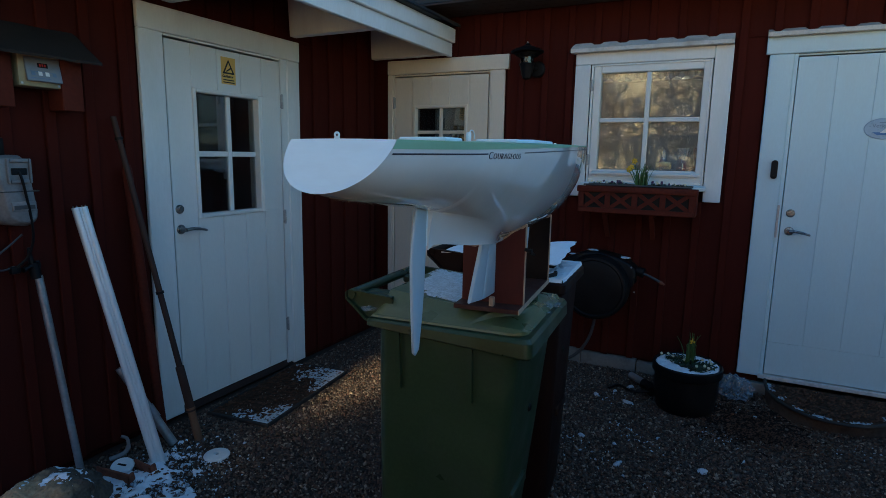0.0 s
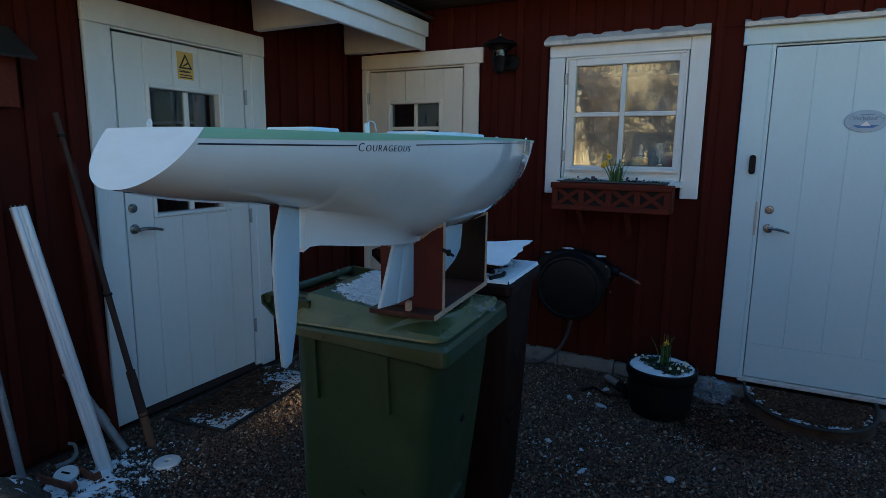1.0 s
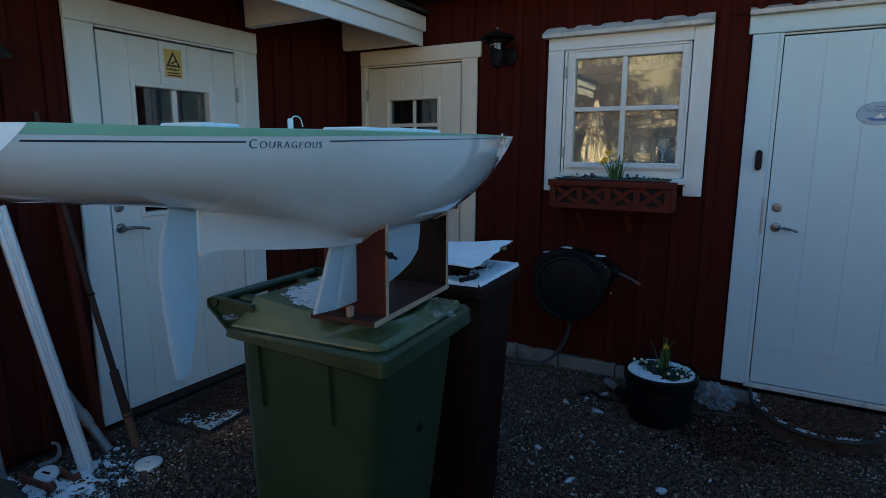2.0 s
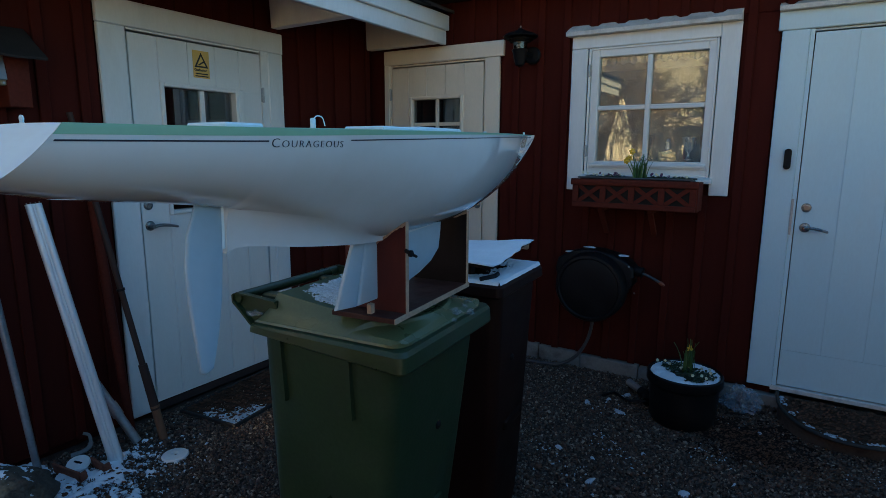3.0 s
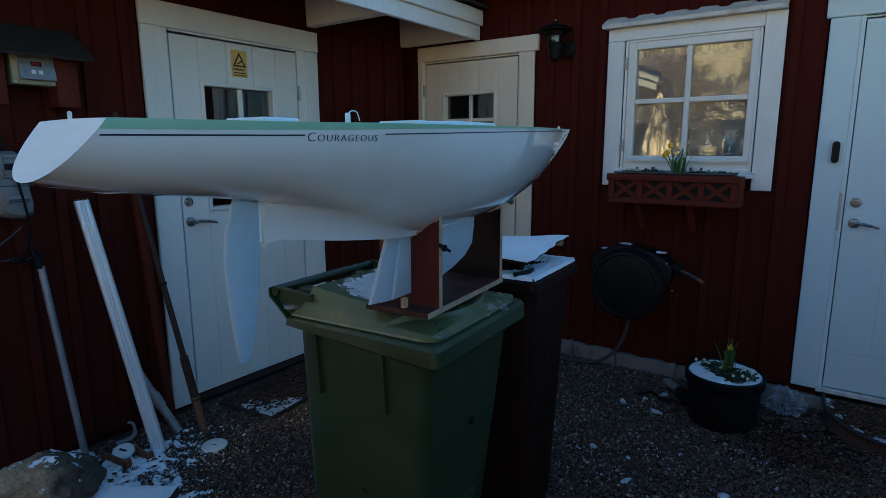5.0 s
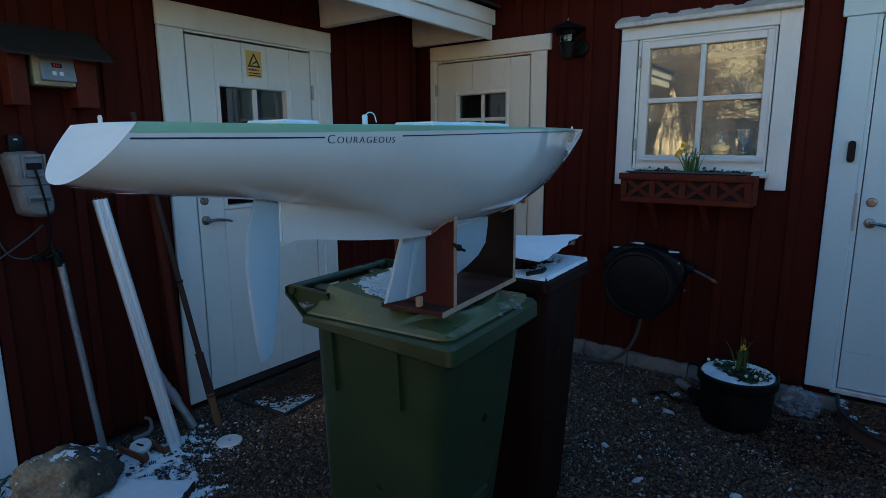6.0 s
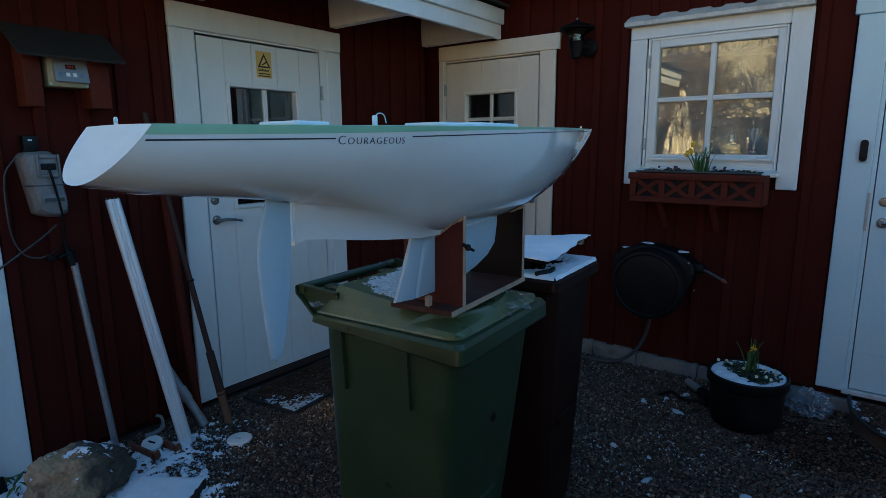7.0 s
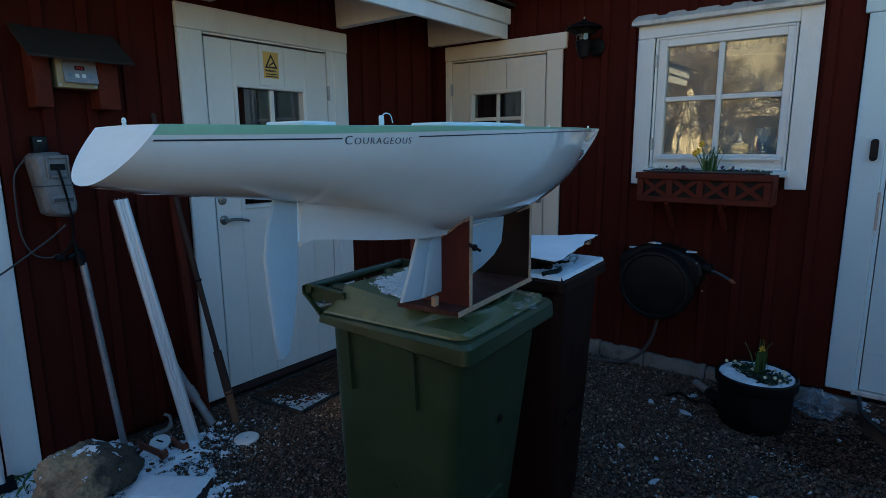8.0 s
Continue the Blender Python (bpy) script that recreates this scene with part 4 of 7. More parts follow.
# the slim dark bottle reuses the cup shape
trophy(2.05, 0.14, 0.17, 0.05, 0.03, DARK_BASE, DARK_BASE, "slim dark bottle built as a cup behind the glazing bar", False)
trophy(2.285, 0.11, 0.155, 0.085, 0.02, DARK_BASE, SILVER, "wide silver cup on a low dark plinth", False)
trophy(2.36, 0.13, 0.16, 0.04, 0.03, DARK_BASE, RUST, "narrow dull red cup beside the silver cup", False)
prize = thing("trophy", (2.168, 0.11, 1.368), "brass banded block with a small silver cone on top", "trophy", group="trophies on the window board")
part("plinth", box((2.114, 0.075, 1.368), (2.222, 0.145, 1.384), 0.003), DARK_BASE, prize)
part("band", box((2.118, 0.079, 1.385), (2.218, 0.141, 1.436), 0.004, 2), GOLD, prize, "polished brass band")
part("cone", lathe([(0.026, 0.0), (0.026, 0.004), (0.017, 0.012), (0.01, 0.05), (0.012, 0.062), (0.005, 0.075), (0.0, 0.078)], (2.166, 0.11, 1.437), (0, 0, 1), 20), SILVER, prize, "small silver cone")

# short lace valance at the head of the window
valance = thing("valance", (2.05, 0.1, 2.06), "short lilac and white lace valance behind the panes", "curtain")
part("rod", tube([(1.66, 0.1, 2.062), (2.44, 0.1, 2.062)], 0.006, 8), WHITE, valance)
bm = bmesh.new()
rows = []
for i in range(157):
    x = 1.67 + 0.76 * i / 156
    foot = 1.962 + 0.016 * abs(math.sin(x * 52.0)) + 0.004 * noise.noise(Vector((x * 30, 0, 0)))
    rows.append([bm.verts.new((x, 0.1 - 0.008 + 0.009 * math.sin(x * 104.0) * (1 - 0.4 * f), 2.066 + (foot - 2.066) * (1 - f))) for f in (1.0, 0.66, 0.33, 0.0)])
for p, q in zip(rows, rows[1:]):
    for k in range(3):
        bm.faces.new([p[k], p[k + 1], q[k + 1], q[k]])
bmesh.ops.solidify(bm, geom=bm.faces[:], thickness=0.0012)
part("cloth", bm, LACE, valance)


# ---- wall lamp ----
lamp = thing("wall_lamp", (1.27, -0.02, 1.965), "black metal outdoor wall lantern with a clear glass band", "lamp")
part("back_plate", lathe([(0.055, 0), (0.055, 0.012), (0.045, 0.02), (0.0, 0.022)], (1.31, -0.004, 2.05), (0, -1, 0), 24), BLACK_PLASTIC, lamp)
part("arm", tube([(1.31, -0.02, 2.05), (1.29, -0.07, 2.055), (1.272, -0.1, 2.06)], 0.012, 10), BLACK_PLASTIC, lamp)
part("hood", lathe([(0.108, 0.0), (0.112, 0.006), (0.09, 0.022), (0.05, 0.036), (0.022, 0.045), (0.014, 0.058), (0.0, 0.06)], (1.27, -0.12, 2.148), (0, 0, 1), 32), BLACK_PLASTIC, lamp, "wide black conical lamp hood")
for z, r in ((2.136, 0.086), (2.124, 0.07)):
    part("hood_ring", lathe([(r - 0.03, 0.008), (r - 0.004, 0.003), (r, 0.0), (r - 0.002, -0.003), (r - 0.03, 0.003)], (1.27, -0.12, z), (0, 0, 1), 32), BLACK_PLASTIC, lamp, "thin black louvre ring")
part("collar", lathe([(0.052, 0), (0.056, 0.03), (0.05, 0.032)], (1.27, -0.12, 2.116), (0, 0, 1), 28), BLACK_PLASTIC, lamp)
part("glass", lathe([(0.044, 0), (0.046, 0.04)], (1.27, -0.12, 2.077), (0, 0, 1), 28), LAMP_GLASS, lamp, "clear ribbed glass band", shadow=False)
part("bulb_holder", lathe([(0.02, 0), (0.028, 0.02), (0.02, 0.036)], (1.27, -0.12, 2.078), (0, 0, 1), 20), STEEL, lamp)
part("base_cup", lathe([(0.012, 0), (0.028, 0.008), (0.038, 0.04), (0.048, 0.09), (0.054, 0.1), (0.05, 0.105)], (1.27, -0.12, 1.972), (0, 0, 1), 28), BLACK_PLASTIC, lamp)
part("finial", lathe([(0.005, 0), (0.006, 0.01), (0.0, 0.016)], (1.27, -0.12, 2.207), (0, 0, 1), 12), STEEL, lamp)


# ---- wheeled bins ----
def loft_rings(bm, rings, close_first=True, close_last=True):
    vs = [[bm.verts.new(p) for p in r] for r in rings]
    n = len(vs[0])
    for a, b in zip(vs, vs[1:]):
        for k in range(n):
            bm.faces.new((a[k], a[(k + 1) % n], b[(k + 1) % n], b[k]))
    if close_first:
        bm.faces.new(vs[0][::-1])
    if close_last:
        bm.faces.new(vs[-1])


def round_rect(u0, u1, v0, v1, r, z, n=5, m=None):
    out = []
    for cx, cy, a0 in ((u1 - r, v1 - r, 0), (u0 + r, v1 - r, 90), (u0 + r, v0 + r, 180), (u1 - r, v0 + r, 270)):
        for k in range(n):
            a = radians(a0 + 90 * k / (n - 1))
            p = Vector((cx + r * math.cos(a), cy + r * math.sin(a), z))
            out.append(m @ p if m is not None else p)
    return out


def bin_body(t, m, mat, span, half, top, low, body, ribs, front):
    """Body, rim, ribs, wheels and axle of a two-wheeled bin; u runs to the front, v across, z up.
    span: rim from rear to front; low: the rim's lower edge at the rear and the front; body: rows (z, rear, front, half width)."""
    bm = bmesh.new()
    loft_rings(bm, [round_rect(a, b, -w, w, 0.04, z, 7, m) for z, a, b, w in body])
    part("body", bm, mat, t)
    bm = bmesh.new()
    rings = []
    for inset, f, r in ((0.045, 0.25, 0.03), (0.004, 0.0, 0.022), (0.0, 0.12, 0.024), (0.002, 0.8, 0.024), (0.009, 1.0, 0.022), (0.05, 1.0, 0.02)):
        ring = round_rect(span[0] + inset, span[1] - inset, -half + inset, half - inset, r, 0, 6)
        for p in ring:
            bottom = low[0] + (low[1] - low[0]) * smooth_step(span[0] + 0.2, span[1] + 0.02, p.x) - 0.004 * smooth_step(0.1, half, abs(p.y)) * smooth_step(0.4, 0.5, p.x)
            p.z = bottom + (top - bottom) * f
        rings.append([m @ p for p in ring])
    loft_rings(bm, rings, False, False)
    part("rim", bm, mat, t, "thick drooping rim round the bin top", 24)
    side_at = body[-1][3]
    for s in (-1, 1):
        for u, bottom in ribs:
            bm = bmesh.new()
            add_prism(bm, [(u - 0.007, s * (side_at - 0.02), bottom), (u - 0.007, s * (side_at + 0.004), bottom + 0.004), (u - 0.007, s * (side_at + 0.013), top - 0.03), (u - 0.007, s * (side_at - 0.01), top - 0.03)], (0.014, 0, 0), m)
            part("rib", bm, mat, t)
        c = m @ Vector((0.1, s * (half - 0.06), 0.1))
        side = (m.to_3x3() @ Vector((0, s, 0))).normalized()
        wheel = part("wheel", lathe([(0.03, -0.02), (0.075, -0.02), (0.1, -0.022), (0.1, 0.022), (0.075, 0.02), (0.03, 0.02)], c, side, 24), RUBBER, t, "black rubber wheel")
        part("rim_disc", lathe([(0.07, 0.021), (0.03, 0.026), (0.0, 0.026)], c, side, 20), BLACK_PLASTIC, wheel)
    part("axle", tube([m @ Vector((0.1, -half + 0.08, 0.1)), m @ Vector((0.1, half - 0.08, 0.1))], 0.01, 8), ZINC, t)
    part("bolt", lathe([(0.013, -0.01), (0.013, 0.004), (0.007, 0.008), (0.0, 0.008)], m @ Vector((front[0], front[1], 0.697)), (m.to_3x3() @ Vector((1, 0, 0))), 12), BLACK_PLASTIC, t)
    bm = bmesh.new()
    add_box(bm, (front[2] - 0.03, -0.075, 0.425), (front[2] + 0.012, 0.085, 0.46), 0.006, 2, m)
    part("front_ledge", bm, mat, t, "moulded grip ledge on the bin front")


def bin_handle(t, m, mat, half, z, back):
    """The rear handle bar between two flanged cheeks."""
    part("handle_bar", tube([m @ Vector((back, -half, z)), m @ Vector((back, half, z))], 0.0145, 12), mat, t, "round rear handle bar")
    for s in (-1, 1):
        bm = bmesh.new()
        v = s * (half - 0.012)
        edge = [(back - 0.014, z + 0.006), (back - 0.013, z - 0.014), (back + 0.012, z - 0.034), (back + 0.05, z - 0.068), (back + 0.07, z - 0.076)]
        add_prism(bm, [(u, v, h) for u, h in edge + [(back + 0.125, z - 0.07), (back + 0.135, z + 0.006), (back + 0.05, z + 0.012), (back, z + 0.0145)]], (0, s * 0.005, 0), m)
        for (u0, h0), (u1, h1) in zip(edge, edge[1:]):
            add_prism(bm, [(u0, v, h0), (u1, v, h1), (u1 + 0.004, v, h1 + 0.005), (u0 + 0.005, v, h0 + 0.005)], (0, s * 0.02, 0), m)
        add_prism(bm, [(back - 0.014, v, z + 0.006), (back, v, z + 0.0145), (back + 0.135, v, z + 0.006), (back + 0.135, v, z + 0.001), (back, v, z + 0.01)], (0, s * 0.016, 0), m)
        part("handle_cheek", bm, mat, t, "", 20)
    bm = bmesh.new()
    add_box(bm, (back + 0.075, -half + 0.012, z - 0.09), (back + 0.105, half - 0.012, z - 0.05), 0.006, 1, m)
    part("rear_ledge", bm, mat, t)


M1 = pose(1.611, -2.430, 0, 0, 0, 3.8)
green_bin = thing("wheeled_bin", (1.88, -2.44, 0), "dark green plastic wheeled bin with scuffed closed lid", "bin", group="wheeled bins")
bin_body(green_bin, M1, GREEN_PLASTIC, (0.055, 0.535), 0.25, 0.998, (0.977, 0.948),
         [(0.03, 0.06, 0.405, 0.145), (0.1, 0.055, 0.412, 0.152), (0.45, 0.062, 0.446, 0.187), (0.7, 0.07, 0.47, 0.206), (0.94, 0.079, 0.492, 0.224), (0.985, 0.079, 0.492, 0.224)],
         ((0.153, 0.797), (0.366, 0.793)), (0.468, 0.03, 0.446))
bin_handle(green_bin, M1, GREEN_PLASTIC, 0.212, 1.052, -0.01)


def ramp(a, b, x):
    return min(1.0, max(0.0, (x - a) / (b - a)))


def field_height(u):
    """Height of the lid's raised field: it falls gently towards the front."""
    return 1.071 - 0.1 * (u - 0.1)


def field_edge(v):
    """Where the raised field ends towards the front: bowed in the middle, swept back at the sides."""
    a = abs(v)
    return 0.482 - 0.03 * (a / 0.13) ** 2 if a < 0.13 else 0.452 - 1.05 * (a - 0.13)


def lid_top(u, v):
    """Moulded lid: steep sides round a raised field, a small step at its bowed front edge and a sloping apron down to the lip."""
    a, bow = abs(v), field_edge(v)
    low = 1.006 + 0.009 * ramp(0.512, 0.5, u) * ramp(0.226, 0.214, a) * ramp(0.07, 0.085, u)
    side = ramp(0.223, 0.176, a) * ramp(0.07, 0.102, u)
    field = field_height(u) - 0.003 * math.exp(-((bow - 0.022 - u) / 0.008) ** 2)
    apron = 0.012 * ramp(0.505, bow + 0.007, u)
    return low + side * (apron + max(0.0, field - low - apron) * ramp(bow + 0.007, bow, u))


def lid_lines(v):
    """Grid stops from the hinge to the lip, gathered at the field's front edge."""
    bow = field_edge(v)
    out = [0.064, 0.07, 0.085, 0.102]
    out += [0.102 + (bow - 0.128) * (k + 1) / 22 for k in range(22)]
    out += [bow + d for d in (-0.022, -0.018, -0.012, -0.006, -0.002, 0.0, 0.0035, 0.007, 0.009)]
    return out + [bow + 0.009 + (0.491 - bow) * (k + 1) / 9 for k in range(9)] + [0.506, 0.512, 0.514]


bm = bmesh.new()
half_v = [0.228, 0.226, 0.223, 0.214, 0.2, 0.188, 0.176] + [0.17 - 0.005 * k for k in range(34)]
lines_v = sorted({round(v, 4) for v in half_v} | {-round(v, 4) for v in half_v} | {0.0})
nu, nv = len(lid_lines(0.0)) - 1, len(lines_v) - 1
top = {}
for j, v0 in enumerate(lines_v):
    for i, u0 in enumerate(lid_lines(v0)):
        u, v = u0, v0
        cu, cv = max(0.0, u - 0.474), max(0.0, abs(v) - 0.188)
        if cu and cv and math.hypot(cu, cv) > 0.04:
            k = 0.04 / math.hypot(cu, cv)
            u, v = 0.474 + cu * k, math.copysign(0.188 + cv * k, v)
        z = lid_top(u, v) + 0.0008 * noise.noise(Vector((u, v, 0)) * 9)
        if i in (0, nu) or j in (0, nv):
            z = 1.0
        top[i, j] = bm.verts.new(M1 @ Vector((u, v, z)))
for i in range(nu):
    for j in range(nv):
        bm.faces.new((top[i, j], top[i + 1, j], top[i + 1, j + 1], top[i, j + 1]))
lid = part("lid", bm, LID_PLASTIC, green_bin, "scuffed paler green hinged lid with a raised field", 32)
part("hinge_pin", tube([M1 @ Vector((0.058, -0.2, 1.02)), M1 @ Vector((0.058, 0.2, 1.02))], 0.009, 8), GREEN_PLASTIC, green_bin)
for v in (-0.12, 0.12):
    bm = bmesh.new()
    add_box(bm, (0.0, v - 0.02, 1.025), (0.1, v + 0.02, 1.05), 0.006, 1, M1)
    part("hinge_lug", bm, GREEN_PLASTIC, green_bin)


def lid_crust(u, v):
    """Crusted snow on the raised field, frayed at its edge."""
    e = max(abs(u - 0.235) / 0.115, abs(v - 0.005) / 0.14)
    return 0.55 - 1.1 * max(0.0, e - 0.45) - 0.5 * ramp(0.17, 0.12, u + 0.25 * v) + 0.5 * noise.noise(Vector((u * 0.5, v + u * 0.3, 0)) * 190) - (4.0 if e > 1.25 else 0)


bm = snow_sheet(0.1, 0.36, -0.16, 0.16, 0.0, 0.28, 0.003, 0.0025, 2.0, lid_crust)
for v in bm.verts:
    v.co = M1 @ Vector((v.co.x, v.co.y, field_height(v.co.x) + max(0.0004, v.co.z * 0.9 + 0.001)))
solid("lid_snow", bm, CRUST, "thin crusted snow lying on the green bin lid", "snow", kind="stuff")
ice_rand = random.Random(4)
for i, (u, v, z, s) in enumerate(((0.487, 0.165, 1.012, 0.013), (0.503, 0.06, 1.012, 0.016), (0.525, 0.115, 1.0, 0.013), (0.495, 0.125, 1.012, 0.011), (0.512, 0.03, 1.0, 0.009), (0.052, -0.212, 1.012, 0.016))):
    bm = blob((0, 0, 0), (s, s * 0.75, s * 0.55), 5.0 + i, 1.1, 2)
    for p in bm.verts:
        p.co += Vector((ice_rand.uniform(-1, 1), ice_rand.uniform(-1, 1), ice_rand.uniform(-1, 1))) * s * 0.22
        p.co = M1 @ Vector((u + p.co.x, v + p.co.y, z + max(0.0, p.co.z + s * 0.25)))
    solid("ice_lump", bm, ICE, "small clear lump of ice on the bin rim", "ice", group="ice lumps on the lid", smooth=0)

# brown bin behind it, its lid sprung open under snow
M2 = pose(1.51, -1.79, 0, 0, 0, 3.5)
brown_bin = thing("wheeled_bin", (1.78, -1.78, 0), "dark brown plastic wheeled bin with snow on its warped lid", "bin", group="wheeled bins")
bin_body(brown_bin, M2, BROWN_PLASTIC, (0.018, 0.549), 0.218, 1.002, (0.97, 0.962),
         [(0.03, 0.09, 0.485, 0.13), (0.1, 0.08, 0.495, 0.14), (0.45, 0.065, 0.508, 0.16), (0.7, 0.058, 0.518, 0.172), (0.96, 0.047, 0.529, 0.184), (0.99, 0.047, 0.529, 0.184)],
         ((0.115, 0.76), (0.35, 0.77)), (0.517, -0.03, 0.508))
bin_handle(brown_bin, M2, BROWN_PLASTIC, 0.206, 1.075, 0.014)


def warped(u, v):
    """Height of the sprung lid: it lifts and dips towards the front."""
    return 1.072 + 0.026 * smooth_step(0.33, 0.52, u) * smooth_step(-0.12, 0.19, v) - 0.014 * smooth_step(0.3, 0.5, u) * smooth_step(0.08, -0.2, v) + 0.004 * math.sin(u * 19 + v * 5)


def lid_sheet(u0, u1, v0, v1, lift, thick, step=0.02, ragged=0.0):
    bm = bmesh.new()
    nu, nv = int((u1 - u0) / step), int((v1 - v0) / step)
    top, low = {}, {}
    for i in range(nu + 1):
        for j in range(nv + 1):
            u, v = u0 + (u1 - u0) * i / nu, v0 + (v1 - v0) * j / nv
            if i == nu:
                u += ragged * noise.noise(Vector((v * 18, 1, 0)))
            edge = min(i, nu - i, j, nv - j)
            z = warped(u, v) + lift + (0.0 if edge else -0.003) + 0.002 * noise.noise(Vector((u, v, lift)) * 25)
            top[i, j] = bm.verts.new(M2 @ Vector((u, v, z)))
            low[i, j] = bm.verts.new(M2 @ Vector((u, v, warped(u, v) + lift - thick)))
    for i in range(nu):
        for j in range(nv):
            bm.faces.new((top[i, j], top[i + 1, j], top[i + 1, j + 1], top[i, j + 1]))
            bm.faces.new((low[i, j], low[i, j + 1], low[i + 1, j + 1], low[i + 1, j]))
    for i in range(nu):
        bm.faces.new((top[i, 0], low[i, 0], low[i + 1, 0], top[i + 1, 0]))
        bm.faces.new((top[i, nv], top[i + 1, nv], low[i + 1, nv], low[i, nv]))
    for j in range(nv):
        bm.faces.new((top[0, j], top[0, j + 1], low[0, j + 1], low[0, j]))
        bm.faces.new((top[nu, j], low[nu, j], low[nu, j + 1], top[nu, j + 1]))
    return bm


part("lid", lid_sheet(0.05, 0.5, -0.2, 0.2, 0.0, 0.008), BROWN_PLASTIC, brown_bin, "dark brown lid sprung open and bent at the front")
bm = bmesh.new()
for v in (-0.12, 0.1):
    add_box(bm, (0.3, v - 0.02, 1.0), (0.4, v + 0.02, 1.07), 0.004, 1, M2)
add_box(bm, (0.06, -0.19, 1.0), (0.3, 0.19, 1.066), 0.01, 1, M2)
part("lid_box", bm, BROWN_PLASTIC, brown_bin, "dark inner rim of the sprung lid")
solid("lid_snow", lid_sheet(0.055, 0.51, -0.2, 0.2, 0.009, 0.007, 0.015, 0.012), SNOW, "smooth layer of snow on the sprung bin lid", "snow", kind="stuff")


def rim_snow(u, v):
    """Snow left along the front and side edges of the rim, ragged towards the lid."""
    edge = min(0.54 - u, v + 0.208, 0.208 - v)
    return 0.62 - 9.0 * max(0.0, edge - 0.03) - (4.0 if edge < 0.004 or u < 0.3 else 0.0)


bm = snow_sheet(0.3, 0.545, -0.21, 0.21, 0.0, 0.0, 0.006, 0.012, 7.0, rim_snow)
for v in bm.verts:
    v.co = M2 @ Vector((v.co.x, v.co.y, 1.003 + max(0.0, v.co.z)))
solid("rim_snow", bm, SNOW, "patchy snow on the brown bin rim", "snow", kind="stuff")
part("latch", tube([M2 @ Vector((0.47, -0.21, 1.02)), M2 @ Vector((0.5, -0.16, 1.024)), M2 @ Vector((0.49, -0.11, 1.02))], 0.008, 8), BLACK_PLASTIC, brown_bin, "small black lid catch")


# ---- model sailing boat on its stand ----
STERN, BOW = -3.277, -1.592
SHEER = [(-3.28, 1.472), (-3.0, 1.475), (-2.68, 1.48), (-2.33, 1.485), (-2.0, 1.49), (-1.59, 1.4975)]
BEAM = [(-3.28, 0.092), (-3.14, 0.112), (-3.0, 0.1265), (-2.85, 0.139), (-2.6, 0.149), (-2.4, 0.148), (-2.2, 0.136), (-2.0, 0.106), (-1.85, 0.071), (-1.74, 0.042), (-1.65, 0.018), (-1.592, 0.003)]
CANOE = [(-3.28, 1.398), (-3.2, 1.379), (-3.06, 1.358), (-3.0, 1.347), (-2.9, 1.33), (-2.8, 1.31), (-2.7, 1.28), (-2.6, 1.25), (-2.5, 1.243), (-2.3, 1.25), (-2.17, 1.265), (-2.0, 1.308),
         (-1.87, 1.35), (-1.78, 1.383), (-1.7, 1.418), (-1.63, 1.458), (-1.592, 1.488)]
SKEG = [(-3.0, 1.271), (-2.992, 1.2765), (-2.975, 1.279), (-2.94, 1.2755), (-2.85, 1.262), (-2.75, 1.25), (-2.6, 1.236), (-2.5, 1.236), (-2.3, 1.25), (-2.2, 1.265)]
FULL = [(-3.28, 2.1), (-3.0, 1.95), (-2.8, 1.75), (-2.6, 1.6), (-2.3, 1.8), (-2.0, 2.0), (-1.8, 1.95), (-1.59, 1.7)]


def axis_x(y):
    return 2.061 + (y + 3.28) * (2.005 - 2.061) / 1.688


def has_skeg(y):
    return -3.0 <= y <= -2.22


def hull_bottom(y):
    return min(table(CANOE, y), table(SKEG, y)) if has_skeg(y) else table(CANOE, y)


def hull_half(y, z):
    """Half breadth of the hull at station y and height z."""
    zs, zc, b, n = table(SHEER, y), table(CANOE, y), table(BEAM, y), table(FULL, y)
    t = min(1.0, max(0.0, (zs - z) / (zs - zc)))
    body = b * (1 - t ** n) ** (1 / n)
    if has_skeg(y):
        thick = 0.004 + 0.012 * smooth_step(-3.0, -2.8, y) - 0.008 * smooth_step(-2.75, -2.6, y)
        if z >= zc:
            near = smooth_step(zc + 0.1, zc, z) ** 1.5 * smooth_step(-3.08, -2.88, y)
            return math.sqrt(body * body + ((thick + 0.034 * smooth_step(-2.55, -2.72, y)) * near) ** 2)
        return thick + 0.034 * smooth_step(-3.08, -2.88, y) * smooth_step(-2.55, -2.72, y) * math.exp(-(zc - z) / 0.03)
    return body


def hull_point(y, z, side, lift=0.0):
    zs, zc = table(SHEER, y), table(CANOE, y)
    rake = -0.061 * smooth_step(-3.0, -3.277, y) * min(1.15, max(0.0, (zs - z) / (zs - zc)))
    return Vector((axis_x(y) + side * (hull_half(y, z) + lift), y + rake, z))


boat = thing("model_boat", (2.05, -2.47, 1.06), "glossy white model sailing yacht hull with pale green deck", "model boat")
stations = [STERN + (BOW - STERN) * (0.5 - 0.5 * math.cos(math.pi * k / 80)) for k in range(81)]
stations = sorted(stations + [-2.9995, -3.0005])
LEVELS = 26


def station_levels(y):
    zs, zc, zb = table(SHEER, y), table(CANOE, y), min(hull_bottom(y), table(CANOE, y))
    return [zs - (zs - zc) * (1 - (1 - k / LEVELS) ** 1.35) for k in range(LEVELS + 1)] + [zc - (zc - zb) * k / 8 - 1e-6 * k for k in range(1, 9)]


